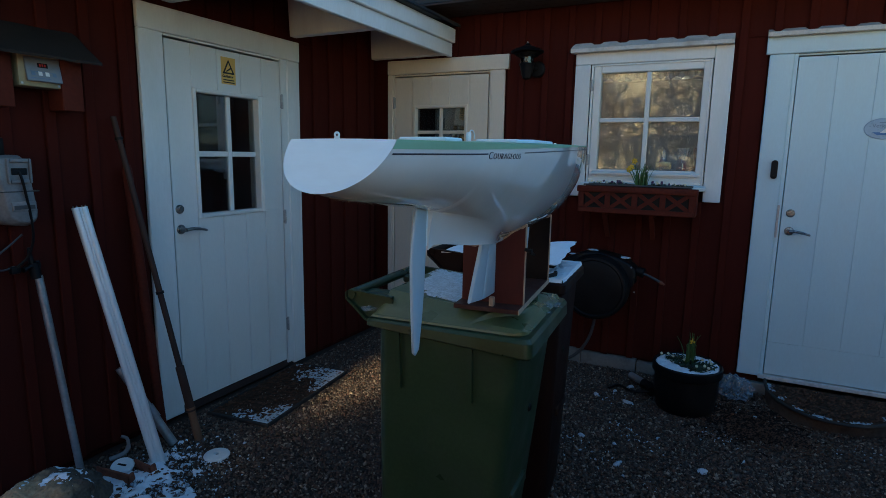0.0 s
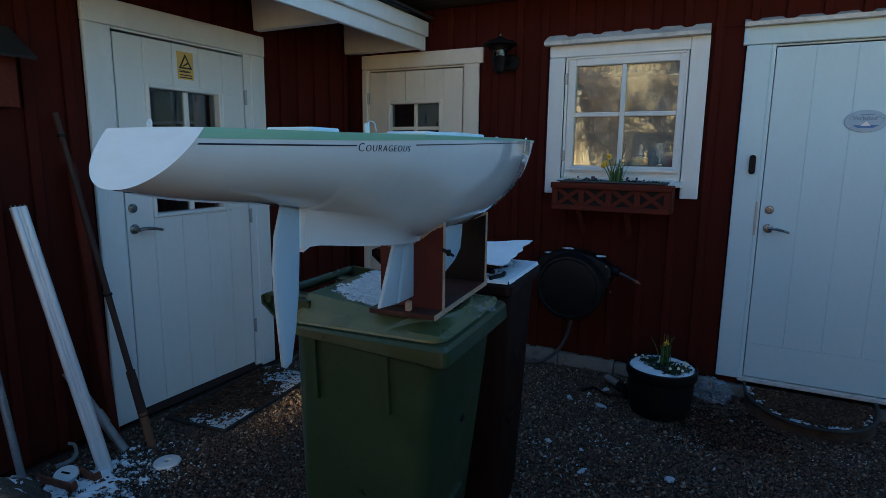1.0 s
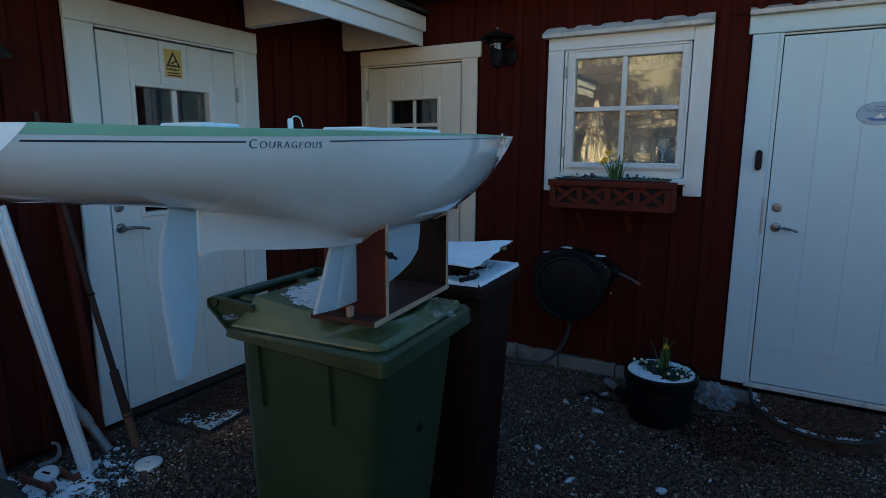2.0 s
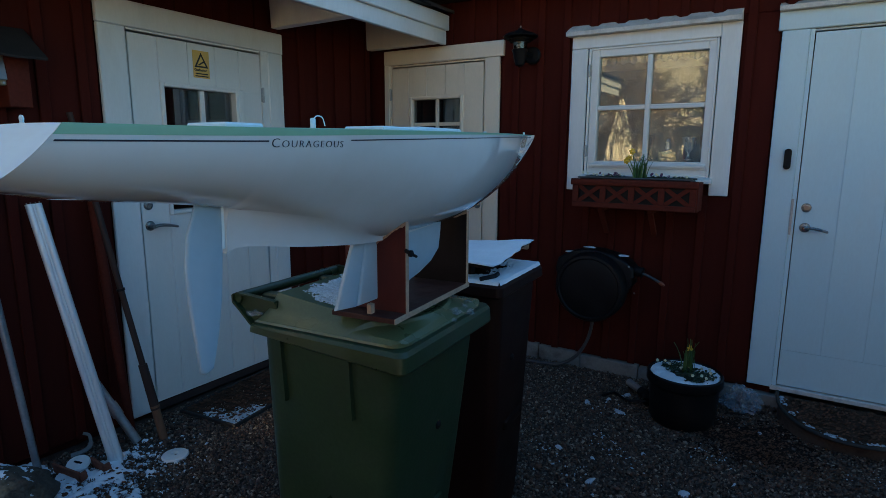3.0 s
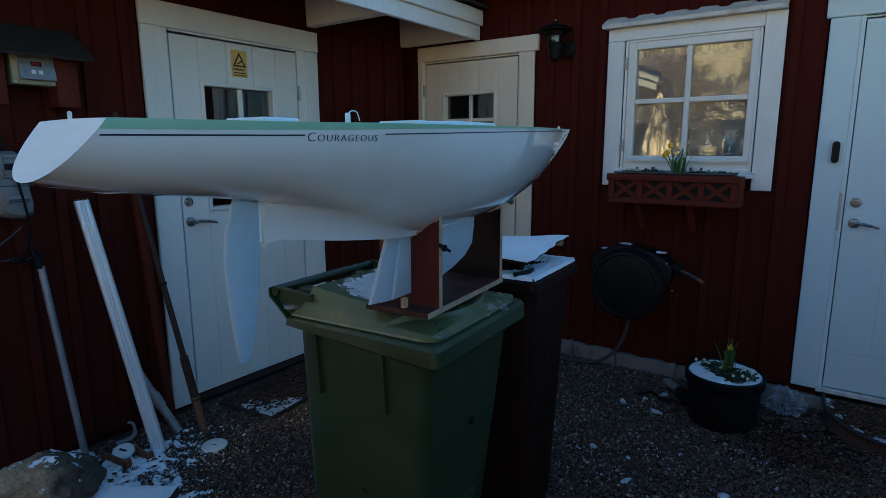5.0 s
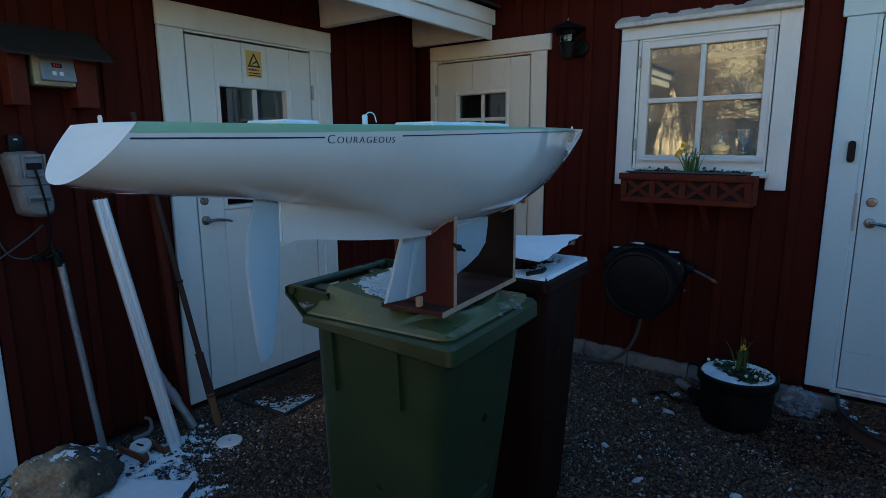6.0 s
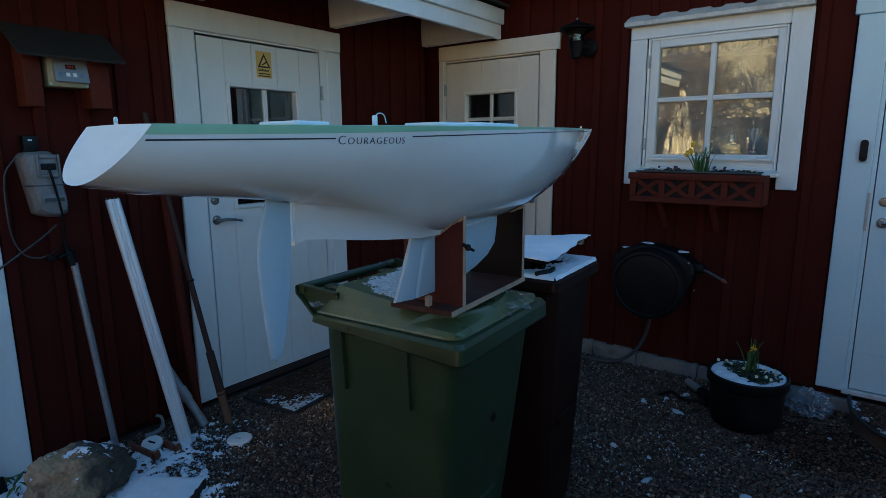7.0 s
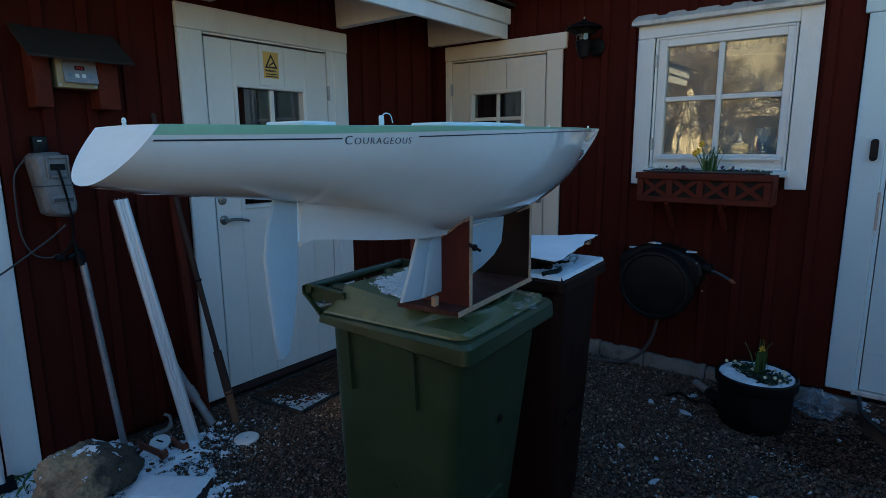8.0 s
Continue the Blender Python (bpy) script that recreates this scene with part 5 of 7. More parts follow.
bm = bmesh.new()
rows = []
for y in stations:
    zl = station_levels(y)
    rows.append([bm.verts.new(hull_point(y, z, 1)) for z in zl] + [bm.verts.new(hull_point(y, z, -1)) for z in reversed(zl)])
for a, b in zip(rows, rows[1:]):
    for k in range(len(a) - 1):
        bm.faces.new((a[k], a[k + 1], b[k + 1], b[k]))
bm.faces.new([v for v in rows[-1]])
hull = part("hull", bm, HULL, boat, smooth=50)
bm = bmesh.new()
zl = station_levels(STERN)
pts = [hull_point(STERN, z, 1) for z in zl] + [hull_point(STERN, z, -1) for z in reversed(zl)]
pts += [Vector((axis_x(STERN) + 0.092 * s, STERN, 1.472 + 0.0012 * (1 - s * s))) for s in (-0.8, -0.6, -0.3, 0, 0.3, 0.6, 0.8)]
bm.faces.new([bm.verts.new(p + Vector((0, -0.0006, 0))) for p in pts])
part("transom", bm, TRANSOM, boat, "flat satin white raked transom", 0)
bm = bmesh.new()
prev = None
for y in stations:
    zs, b = table(SHEER, y), table(BEAM, y)
    row = [bm.verts.new((axis_x(y) + b * s, y, zs + (0.0012 + 0.0048 * smooth_step(-3.25, -2.7, y)) * (1 - s * s) * min(1, b / 0.1))) for s in (-1, -0.6, 0, 0.6, 1)]
    if prev:
        for k in range(4):
            bm.faces.new((prev[k], prev[k + 1], row[k + 1], row[k]))
    prev = row
part("deck", bm, DECK_GREEN, boat, "pale green painted deck")


def hull_strip(y0, y1, upper, lower, lift, steps, side=1):
    """A thin band on the topsides between two heights below the sheer."""
    bm = bmesh.new()
    prev = None
    for k in range(steps + 1):
        y = y0 + (y1 - y0) * k / steps
        zs = table(SHEER, y)
        row = [bm.verts.new(hull_point(y, zs - d, side, lift)) for d in (upper(y), (upper(y) + lower(y)) / 2, lower(y))]
        if prev:
            for q in range(2):
                bm.faces.new((prev[q], row[q], row[q + 1], prev[q + 1]))
        prev = row
    return bm


def band_depth(y):
    return 0.0128 - 0.0098 * smooth_step(-3.28, -2.1, y)


def line_depth(y):
    return 0.0185 - 0.0105 * smooth_step(-3.1, -1.9, y)


for side in (1, -1):
    part("sheer_band", hull_strip(STERN, -1.68, lambda y: -0.0004, band_depth, 0.0005, 90, side), DECK_GREEN, boat, "pale green band along the sheer")
    for a, b in ((STERN + 0.006, -3.004), (-2.828, -1.7)):
        part("cove_line", hull_strip(a, b, line_depth, lambda y: line_depth(y) + 0.0022, 0.0006, 60, side), NAVY, boat, "thin navy line along the side")

bm = words("C", 0.0205, thin=-0.0003)
second = words("OURAGEOUS", 0.0165, thin=-0.0003, space=1.22)
wide = max(v.co.x for v in bm.verts)
bmesh.ops.translate(second, verts=second.verts, vec=(wide + 0.0034, 0, 0))
me = bpy.data.meshes.new("second")
second.to_mesh(me)
second.free()
bm.from_mesh(me)
bpy.data.meshes.remove(me)
lo, hi = min(v.co.x for v in bm.verts), max(v.co.x for v in bm.verts)
bmesh.ops.subdivide_edges(bm, edges=[e for e in bm.edges if e.calc_length() > 0.006], cuts=1)
for v in bm.verts:
    y = -2.9985 + (v.co.x - lo) / (hi - lo) * 0.151
    z = 1.4462 + v.co.y * 0.98 + 0.001 * (y + 2.99) / 0.16
    v.co = hull_point(y, z, 1, 0.0007 + v.co.z)
part("lettering", bm, NAVY, boat, "navy lettered boat name", 0)

# rudder, fin keel and its trailing tab
def foil(outline, thick, x):
    """A blade in the centre plane: outline of (y, z), thin at its edges."""
    bm = bmesh.new()
    cy = sum(p[0] for p in outline) / len(outline)
    cz = sum(p[1] for p in outline) / len(outline)
    rings = []
    for q in range(13):
        s = -1 + q / 6
        k = 0.84 + 0.16 * math.sqrt(max(0.0, 1 - s * s))
        t = thick * s
        rings.append([Vector((x(y) + t, cy + (y - cy) * k, cz + (z - cz) * (1 - (1 - k) * 0.4))) for y, z in outline])
    loft_rings(bm, rings)
    return bm


rudder_line = [(-3.05, 1.357), (-3.0, 1.348), (-3.003, 1.27), (-3.009, 1.2), (-3.02, 1.14), (-3.036, 1.083), (-3.05, 1.078), (-3.06, 1.085), (-3.066, 1.14), (-3.072, 1.2), (-3.075, 1.26), (-3.068, 1.31)]
part("rudder", foil([(-3.006 + (y + 3.003) * 1.1, z) for y, z in rudder_line], 0.004, lambda y: axis_x(-3.0) + 0.001 - 0.17 * (y + 3.006)), BLADE_SHADED, boat, "white spade rudder blade turned slightly to one side", 60)
part("rudder_stock", tube([(axis_x(-3.0), -3.001, 1.35), (axis_x(-3.0), -3.0035, 1.28)], 0.004, 8), TRANSOM, boat)
keel_line = [(-2.597, 1.25), (-2.45, 1.25), (-2.27, 1.262), (-2.272, 1.225), (-2.282, 1.175), (-2.32, 1.145), (-2.38, 1.122), (-2.46, 1.102), (-2.54, 1.09), (-2.632, 1.088)]
part("fin_keel", foil(keel_line, 0.008, lambda y: 2.02), BLADE_SHADED, boat, "white ballast fin keel with swept leading edge", 60)
tab_line = [(-2.6, 1.245), (-2.634, 1.245), (-2.694, 1.089), (-2.634, 1.086)]
part("trim_tab", foil(tab_line, 0.006, lambda y: 2.019 + 0.12 * (y + 2.62)), BLADE_SHADED, boat, "white trailing tab hinged to the keel", 60)

# deck fittings
def deck_z(y):
    return table(SHEER, y) + 0.005


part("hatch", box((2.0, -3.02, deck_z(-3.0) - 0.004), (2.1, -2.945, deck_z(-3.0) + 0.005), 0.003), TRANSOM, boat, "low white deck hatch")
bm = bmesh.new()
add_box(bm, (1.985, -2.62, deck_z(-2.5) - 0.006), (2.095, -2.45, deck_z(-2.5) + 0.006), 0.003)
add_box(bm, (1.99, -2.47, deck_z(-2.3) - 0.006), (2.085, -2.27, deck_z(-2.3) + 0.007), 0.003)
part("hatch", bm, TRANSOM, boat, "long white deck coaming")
part("mast_post", lathe([(0.0055, 0), (0.0055, 0.02), (0.004, 0.0225), (0.0, 0.0225)], (2.03, -2.762, deck_z(-2.762) - 0.002), (0, 0, 1), 14), TRANSOM, boat, "short white mast stub")
part("wire", tube(bend([(2.03, -2.76, 1.503), (2.03, -2.75, 1.509), (2.03, -2.735, 1.506), (2.03, -2.728, 1.49)], 6), 0.0012, 6), TRANSOM, boat, "thin white looped wire")
bm = bmesh.new()
add_lathe(bm, [(0.0022, -0.001), (0.0048, -0.001), (0.0048, 0.001), (0.0022, 0.001), (0.0022, -0.001)], (axis_x(-3.27) - 0.01, -3.274, 1.4785), (0, 1, 0), 16)
add_box(bm, (axis_x(-3.27) - 0.0145, -3.275, 1.47), (axis_x(-3.27) - 0.0055, -3.273, 1.475), 0)
part("eye_plate", bm, TRANSOM, boat, "white stern eye plate")
for y, s in ((-2.19, 0.004), (-2.01, 0.004), (-1.69, 0.003)):
    part("deck_eye", box((axis_x(y) - s, y - s, deck_z(y) - 0.005), (axis_x(y) + s, y + s, deck_z(y) + 0.005), 0.001), TRANSOM, boat)

# plywood stand
stand = thing("boat_stand", (2.0, -2.39, 1.05), "maroon stained plywood cradle with raw edges", "boat stand")
MS = pose(2.0116, -2.409, 0, 0, 0, 5.6)
bm = bmesh.new()
add_box(bm, (-0.096, -0.208, 1.052), (0.079, 0.208, 1.064), 0.001, 1, MS)
part("base_board", bm, PLY_BASE, stand, "scuffed dark plywood base")
bm = bmesh.new()
add_box(bm, (0.0795, -0.209, 1.0515), (0.0815, 0.209, 1.0645), 0.0, 1, MS)
part("edge_strip", bm, PLY_EDGE, stand, "pale raw plywood edge")


def cradle(v, wide, name_label, mat=PLY_RED):
    """An end panel whose top is cut to the hull."""
    outline = [(-0.09, 1.0645), (wide, 1.0645)]
    tops = []
    for k in range(25):
        u = wide - (wide + 0.09) * k / 24
        p = MS @ Vector((u, v, 0))
        if v < 0:
            z = 1.218 + 0.68 * max(0.0, p.x - 2.013)
        else:
            z = 1.30
            while z > 1.2 and hull_half(p.y, z) > abs(p.x - axis_x(p.y)):
                z -= 0.002
            z = min(z - 0.001, 1.276)
        tops.append((u, z))
    outline += tops
    bm = bmesh.new()
    add_prism(bm, [(u, v - 0.0055, z) for u, z in outline], (0, 0.011, 0), MS)
    panel = part("end_panel", bm, mat, stand, name_label, 20)
    bm = bmesh.new()
    add_box(bm, (wide + 0.0005, v - 0.006, 1.0645), (wide + 0.0025, v + 0.006, tops[0][1]), 0.0, 1, MS)
    part("edge_strip", bm, PLY_EDGE, panel, "pale raw plywood edge")
    bm = bmesh.new()
    for (u0, z0), (u1, z1) in zip(tops, tops[1:]):
        add_prism(bm, [(u0, v - 0.0075, z0 - 0.002 - 0.009 * abs(noise.noise(Vector((u0 * 300, v, 0))))), (u1, v - 0.0075, z1 - 0.002 - 0.009 * abs(noise.noise(Vector((u1 * 300, v, 0))))), (u1, v - 0.0075, z1 + 0.001), (u0, v - 0.0075, z0 + 0.001)], (0, 0.015, 0), MS)
    part("felt_strip", bm, FELT, panel, "frayed tan felt strip")
    return panel


front = cradle(-0.15, 0.0785, "maroon stained plywood end panel")
cradle(0.196, 0.0785, "dark glossy stained plywood end panel", PLY_DARK)
bm = bmesh.new()
add_tube(bm, [MS @ Vector((0.08, -0.157, 1.215)), MS @ Vector((0.096, -0.161, 1.21))], 0.005, 8)
add_lathe(bm, [(0.0, -0.004), (0.008, -0.003), (0.008, 0.003), (0.0, 0.004)], MS @ Vector((0.096, -0.161, 1.21)), (1, 0, 0), 12)
add_tube(bm, [MS @ Vector((0.096, -0.161, 1.21)), MS @ Vector((0.1, -0.141, 1.2))], 0.0035, 6)
part("wing_screw", bm, BLACK_PLASTIC, front, "black wing screw")
bm = bmesh.new()
add_box(bm, (-0.002, -0.198, 1.0645), (0.01, -0.182, 1.088), 0.001, 1, MS)
part("spacer_block", bm, PLY_EDGE, stand, "small pale wooden spacer")


# ---- things on and against the west wall ----
meter_hood = thing("meter_shelter", (0.09, -2.585, 1.6), "small red wall shelter with grey felt roof", "shelter")
bm = bmesh.new()
add_prism(bm, [(-0.004, -2.79, 1.925), (0.185, -2.79, 1.795), (0.185, -2.79, 1.805), (-0.004, -2.79, 1.938)], (0, 0.4, 0))
bmesh.ops.subdivide_edges(bm, edges=[e for e in bm.edges if e.calc_length() > 0.1], cuts=6, use_grid_fill=True)
for v in bm.verts:
    v.co.z += 0.004 * noise.noise(v.co * 11)
    v.co.x += 0.004 * noise.noise(v.co * 9 + Vector((5, 0, 0)))
part("roof", bm, FELT_ROOF, meter_hood, "grey mineral roofing felt over a board")
for a, b in ((-2.755, -2.692), (-2.515, -2.43)):
    bm = bmesh.new()
    add_prism(bm, [(0.0, a, 1.606), (0.105, a, 1.606), (0.105, a, 1.842), (0.0, a, 1.91)], (0, b - a, 0))
    bmesh.ops.bevel(bm, geom=list(bm.edges), offset=0.003, segments=1, affect="EDGES", profile=0.5)
    part("side_board", bm, RED_TRIM, meter_hood)

meter = thing("control_box", (0.06, -2.585, 1.69), "cream plastic control box with a grey keypad panel", "control box")
part("housing", box((0.0, -2.67, 1.69), (0.098, -2.513, 1.84), 0.006, 2), CREAM_PLASTIC, meter)
MT = pose(0.1, -2.583, 1.75, 0, -12, 0)
bm = bmesh.new()
add_box(bm, (0.0, -0.064, -0.042), (0.01, 0.066, 0.052), 0.002, 1, MT)
panel = part("panel", bm, PANEL_GREY, meter, "grey printed keypad panel")
bm = bmesh.new()
add_box(bm, (0.0102, -0.02, 0.012), (0.0112, 0.018, 0.03), 0, 1, MT)
part("display", bm, BLACK_PLASTIC, panel, "dark digital display")
bm = bmesh.new()
for k in range(3):
    add_box(bm, (0.0114, -0.013 + k * 0.009, 0.016), (0.0117, -0.008 + k * 0.009, 0.026), 0, 1, MT)
part("display_bar", bm, LED_RED, panel, "small red lit bars")
for k in range(4):
    bm = bmesh.new()
    add_box(bm, (0.0102, -0.048 + k * 0.026, -0.02), (0.0114, -0.033 + k * 0.026, -0.004), 0.0005, 1, MT)
    part("key", bm, WHITE_PRINT if k % 3 else GREY_PRINT, panel)
for k, w in enumerate((0.05, 0.08, 0.07)):
    bm = bmesh.new()
    add_box(bm, (0.0102, -0.05, 0.042 - k * 0.026 - (0.022 if k else 0)), (0.0106, -0.05 + w, 0.045 - k * 0.026 - (0.022 if k else 0)), 0, 1, MT)
    part("print_line", bm, GREY_PRINT, panel)
for y in (-2.66, -2.524):
    part("screw", lathe([(0.005, 0), (0.005, 0.002), (0.0, 0.003)], (0.098, y, 1.7), (1, 0, 0), 10), ZINC, meter)

switch = thing("wall_switch_box", (0.02, -2.735, 1.415), "small black box on the red wall", "switch")
part("body", box((-0.004, -2.768, 1.41), (0.035, -2.712, 1.49), 0.005, 2), BLACK_PLASTIC, switch)
part("label_plate", box((0.0352, -2.75, 1.468), (0.0362, -2.735, 1.474), 0), WHITE_PRINT, switch)

# grey outlet cover: rounded, with a dark slot, two fronts and a lead hanging out
outlet = thing("outlet_cover", (0.07, -2.745, 1.145), "weathered grey plastic cable outlet housing", "outlet")
bm = bmesh.new()
loft_rings(bm, [[Vector((x, y, z)) for y, z in ring] for x, ring in (
    (0.0, [(-2.765, 1.165), (-2.80, 1.40), (-2.78, 1.42), (-2.70, 1.425), (-2.672, 1.40), (-2.655, 1.2), (-2.66, 1.16), (-2.69, 1.145), (-2.74, 1.15)]),
    (0.1, [(-2.775, 1.175), (-2.805, 1.40), (-2.785, 1.422), (-2.70, 1.425), (-2.675, 1.402), (-2.652, 1.2), (-2.658, 1.165), (-2.69, 1.148), (-2.745, 1.155)]),
    (0.135, [(-2.765, 1.195), (-2.795, 1.39), (-2.78, 1.41), (-2.71, 1.413), (-2.69, 1.395), (-2.668, 1.21), (-2.672, 1.18), (-2.7, 1.165), (-2.74, 1.17)]))])
bmesh.ops.bevel(bm, geom=list(bm.edges), offset=0.006, segments=2, affect="EDGES", profile=0.5)
shell = part("shell", bm, GREY_PLASTIC, outlet)
for lo, hi in (((0.13, -2.765, 1.318), (0.148, -2.756, 1.412)), ((0.13, -2.689, 1.318), (0.148, -2.68, 1.412)), ((0.13, -2.755, 1.397), (0.148, -2.69, 1.412)), ((0.13, -2.755, 1.318), (0.147, -2.69, 1.332))):
    part("hood_frame", box(lo, hi, 0.004, 2), GREY_PLASTIC, outlet)
part("front_plate", box((0.13, -2.757, 1.325), (0.139, -2.688, 1.408), 0.003, 1), GREY_PLASTIC, outlet)
part("slot", box((0.1375, -2.75, 1.35), (0.1425, -2.695, 1.376), 0.002), BLACK_PLASTIC, outlet, "dark cable slot")
part("seam", box((0.1, -2.8075, 1.284), (0.1362, -2.655, 1.289), 0.001), HOSE, outlet, "dark seam between the two covers")
# raised dark strip: the lower recess's shade put in as colour
part("recess", box((0.139, -2.752, 1.218), (0.1418, -2.678, 1.234), 0.001), HOSE, outlet, "dark strip drawn for the shaded recess in the lower front")
part("front_plate", box((0.13, -2.758, 1.212), (0.141, -2.672, 1.248), 0.004, 2), GREY_PLASTIC, outlet)
part("cable", tube(bend([(0.143, -2.725, 1.362), (0.15, -2.72, 1.33), (0.142, -2.705, 1.25), (0.13, -2.69, 1.15), (0.11, -2.685, 1.08), (0.09, -2.7, 1.02), (0.07, -2.73, 0.985)], 6), 0.005, 8), BLACK_PLASTIC, outlet, "black rubber lead")

cable = thing("hanging_cable", (0.04, -2.78, 0.98), "thin dark cable looped on the wall", "cable")
part("loop", tube(bend([(0.03, -2.8, 1.4), (0.03, -2.845, 1.33), (0.03, -2.855, 1.2), (0.03, -2.85, 1.08), (0.035, -2.82, 1.0), (0.04, -2.77, 0.975), (0.05, -2.73, 0.985)], 6), 0.0035, 8), HOSE, cable)
part("lead", tube(bend([(0.05, -2.69, 1.11), (0.045, -2.75, 1.06), (0.045, -2.84, 1.0), (0.04, -2.95, 0.93), (0.04, -3.1, 0.86), (0.05, -3.3, 0.9)], 6), 0.004, 8), HOSE, cable)

# galvanised pole held by a black clamp
pole = thing("galvanised_pole", (0.105, -2.59, 0.0), "thin galvanised steel pole with black clamp leaning on the wall", "pole")
part("shaft", tube([(0.11, -2.58, 0.0), (0.034, -2.637, 0.93)], 0.0155, 14), ZINC, pole)
bm = tube([(0.033, -2.643, 0.92), (0.026, -2.65, 0.985)], 0.02, 12)
add_tube(bm, bend([(0.05, -2.70, 0.965), (0.035, -2.66, 0.975), (0.03, -2.635, 0.965), (0.02, -2.63, 0.99)], 4), 0.011, 8)
add_tube(bm, [(0.03, -2.655, 0.98), (0.025, -2.66, 1.05)], [0.011, 0.006], 8)
add_box(bm, (0.03, -2.745, 0.955), (0.06, -2.71, 0.985), 0.006, 2)
part("clamp", bm, BLACK_PLASTIC, pole, "black plastic clamp at the pole top")

# aluminium profile leaning on the wall
def along(a, b):
    """A frame whose z runs from a to b."""
    a, b = Vector(a), Vector(b)
    m = (b - a).to_track_quat("Z", "X").to_matrix().to_4x4()
    m.translation = a
    return m, (b - a).length


profile = thing("aluminium_profile", (0.3, -2.33, 0.0), "long bare aluminium double track profile leaning on the wall", "metal profile")
low, high = Vector((0.293, -2.336, 0.0)), Vector((0.035, -2.447, 1.2))
across, ahead = Vector((0.42, 0.9, 0.09)).normalized(), Vector((0.9, -0.42, 0.15)).normalized()
for s in (-1, 1):
    part("tube", tube([low + across * 0.0155 * s, high + across * 0.0155 * s], 0.0158, 16), ALU, profile)
part("web", tube([low + ahead * 0.01, high + ahead * 0.01], 0.006, 8), ALU, profile)
for s in (-1.5, -0.6, 0.6, 1.5):
    part("end_pin", tube([high + across * 0.0155 * s, high + across * 0.0155 * s + Vector((0, 0, 0.008))], 0.003, 8), STEEL, profile, "small bright end pin")

stub = thing("galvanised_pipe", (0.19, -2.2, 0.0), "short galvanised pipe with a coupling leaning behind the profile", "pipe")
MB, LB = along((0.2, -2.185, 0.01), (0.03, -2.32, 0.42))
for a, b, r in ((0, LB, 0.021), (0.16, 0.23, 0.026)):
    bm = tube([(0, 0, a), (0, 0, b)], r, 16)
    bmesh.ops.transform(bm, verts=bm.verts, matrix=MB)
    part("coupling" if r > 0.022 else "pipe", bm, ZINC, stub)

# dark pole with a wooden lower end
rod = thing("boat_hook", (0.25, -2.08, 0.0), "long dark pole with bare orange-brown wooden end", "pole")
MR, LR = along((0.262, -2.085, 0.0), (0.03, -2.258, 1.6))
for a, b, r0, r1, mat, name in ((0.0, 0.16, 0.02, 0.02, RAW_WOOD, "handle_end"), (0.16, 0.4, 0.0215, 0.0205, POLE_WOOD, "grip"), (0.4, LR, 0.0145, 0.0125, POLE_WOOD, "shaft")):
    bm = tube([(0, 0, a), (0, 0, b)], [r0, r1], 14)
    bmesh.ops.transform(bm, verts=bm.verts, matrix=MR)
    part(name, bm, mat, rod)
for d in (0.17, 0.78, 1.52):
    bm = tube([(0, 0, d), (0, 0, d + 0.012)], 0.0185 if d > 0.3 else 0.0222, 14)
    bmesh.ops.transform(bm, verts=bm.verts, matrix=MR)
    part("ring", bm, RAW_WOOD if d < 0.3 else BLACK_PLASTIC, rod)

stake = thing("wooden_stake", (0.06, -2.14, 0.0), "red-brown wooden stake leaning in the corner of the door trim", "stake")
MK, LK = along((0.075, -2.145, 0.0), (0.022, -2.205, 1.38))
bm = tube([(0, 0, 0), (0, 0, LK - 0.03), (0, 0, LK)], [0.022, 0.022, 0.017], 12)
bmesh.ops.transform(bm, verts=bm.verts, matrix=MK)
part("shaft", bm, RED_TRIM, stake)

# ---- boulder, scrap and snow by the west wall ----
bm = blob((0.33, -2.825, 0.095), (0.155, 0.185, 0.132), 2.4, 0.3, 7, -0.01)
for v in bm.verts:
    d = (v.co - Vector((0.33, -2.8, 0.08))).normalized()
    ridge = 1 - abs(noise.noise(v.co * 6 + Vector((3, 0, 0)))) * 2
    v.co += d * (0.016 * noise.noise(v.co * 9) + 0.012 * ridge + 0.006 * noise.noise(v.co * 33) + 0.003 * noise.noise(v.co * 80))
    if v.co.z > 0:
        v.co.z *= 1 - 0.28 * smooth_step(-2.79, -2.64, v.co.y)
bm.normal_update()
caps = bmesh.new()
made = {}
for f in bm.faces:
    c = f.calc_center_median()
    if f.normal.z > 0.55 and noise.noise(c * 14) * 0.6 + noise.noise(c * 45) * 0.35 + noise.noise(c * 130) * 0.15 - 16.0 * ((c.x - 0.37) ** 2 + (c.y + 2.83) ** 2) > 0.05:
        for v in f.verts:
            if v.index not in made:
                made[v.index] = caps.verts.new(v.co + v.normal * 0.0025)
        caps.faces.new([made[v.index] for v in f.verts])
solid("boulder", bm, ROCK, "rounded brown granite boulder with dark stains on the gravel", "rock", smooth=60)
solid("boulder_snow", caps, SNOW, "thin snow left on top of the boulder", "snow", kind="stuff")

ring_at = (0.475, -2.162)
solid("plastic_disc", lathe([(0.014, 0.004), (0.057, 0.0), (0.061, 0.006), (0.056, 0.012), (0.017, 0.016), (0.014, 0.012), (0.014, 0.004)], (*ring_at, 0.004), (0, 0, 1), 32), WHITE_PRINT,
      "white plastic disc with a hole lying on gravel", "disc")

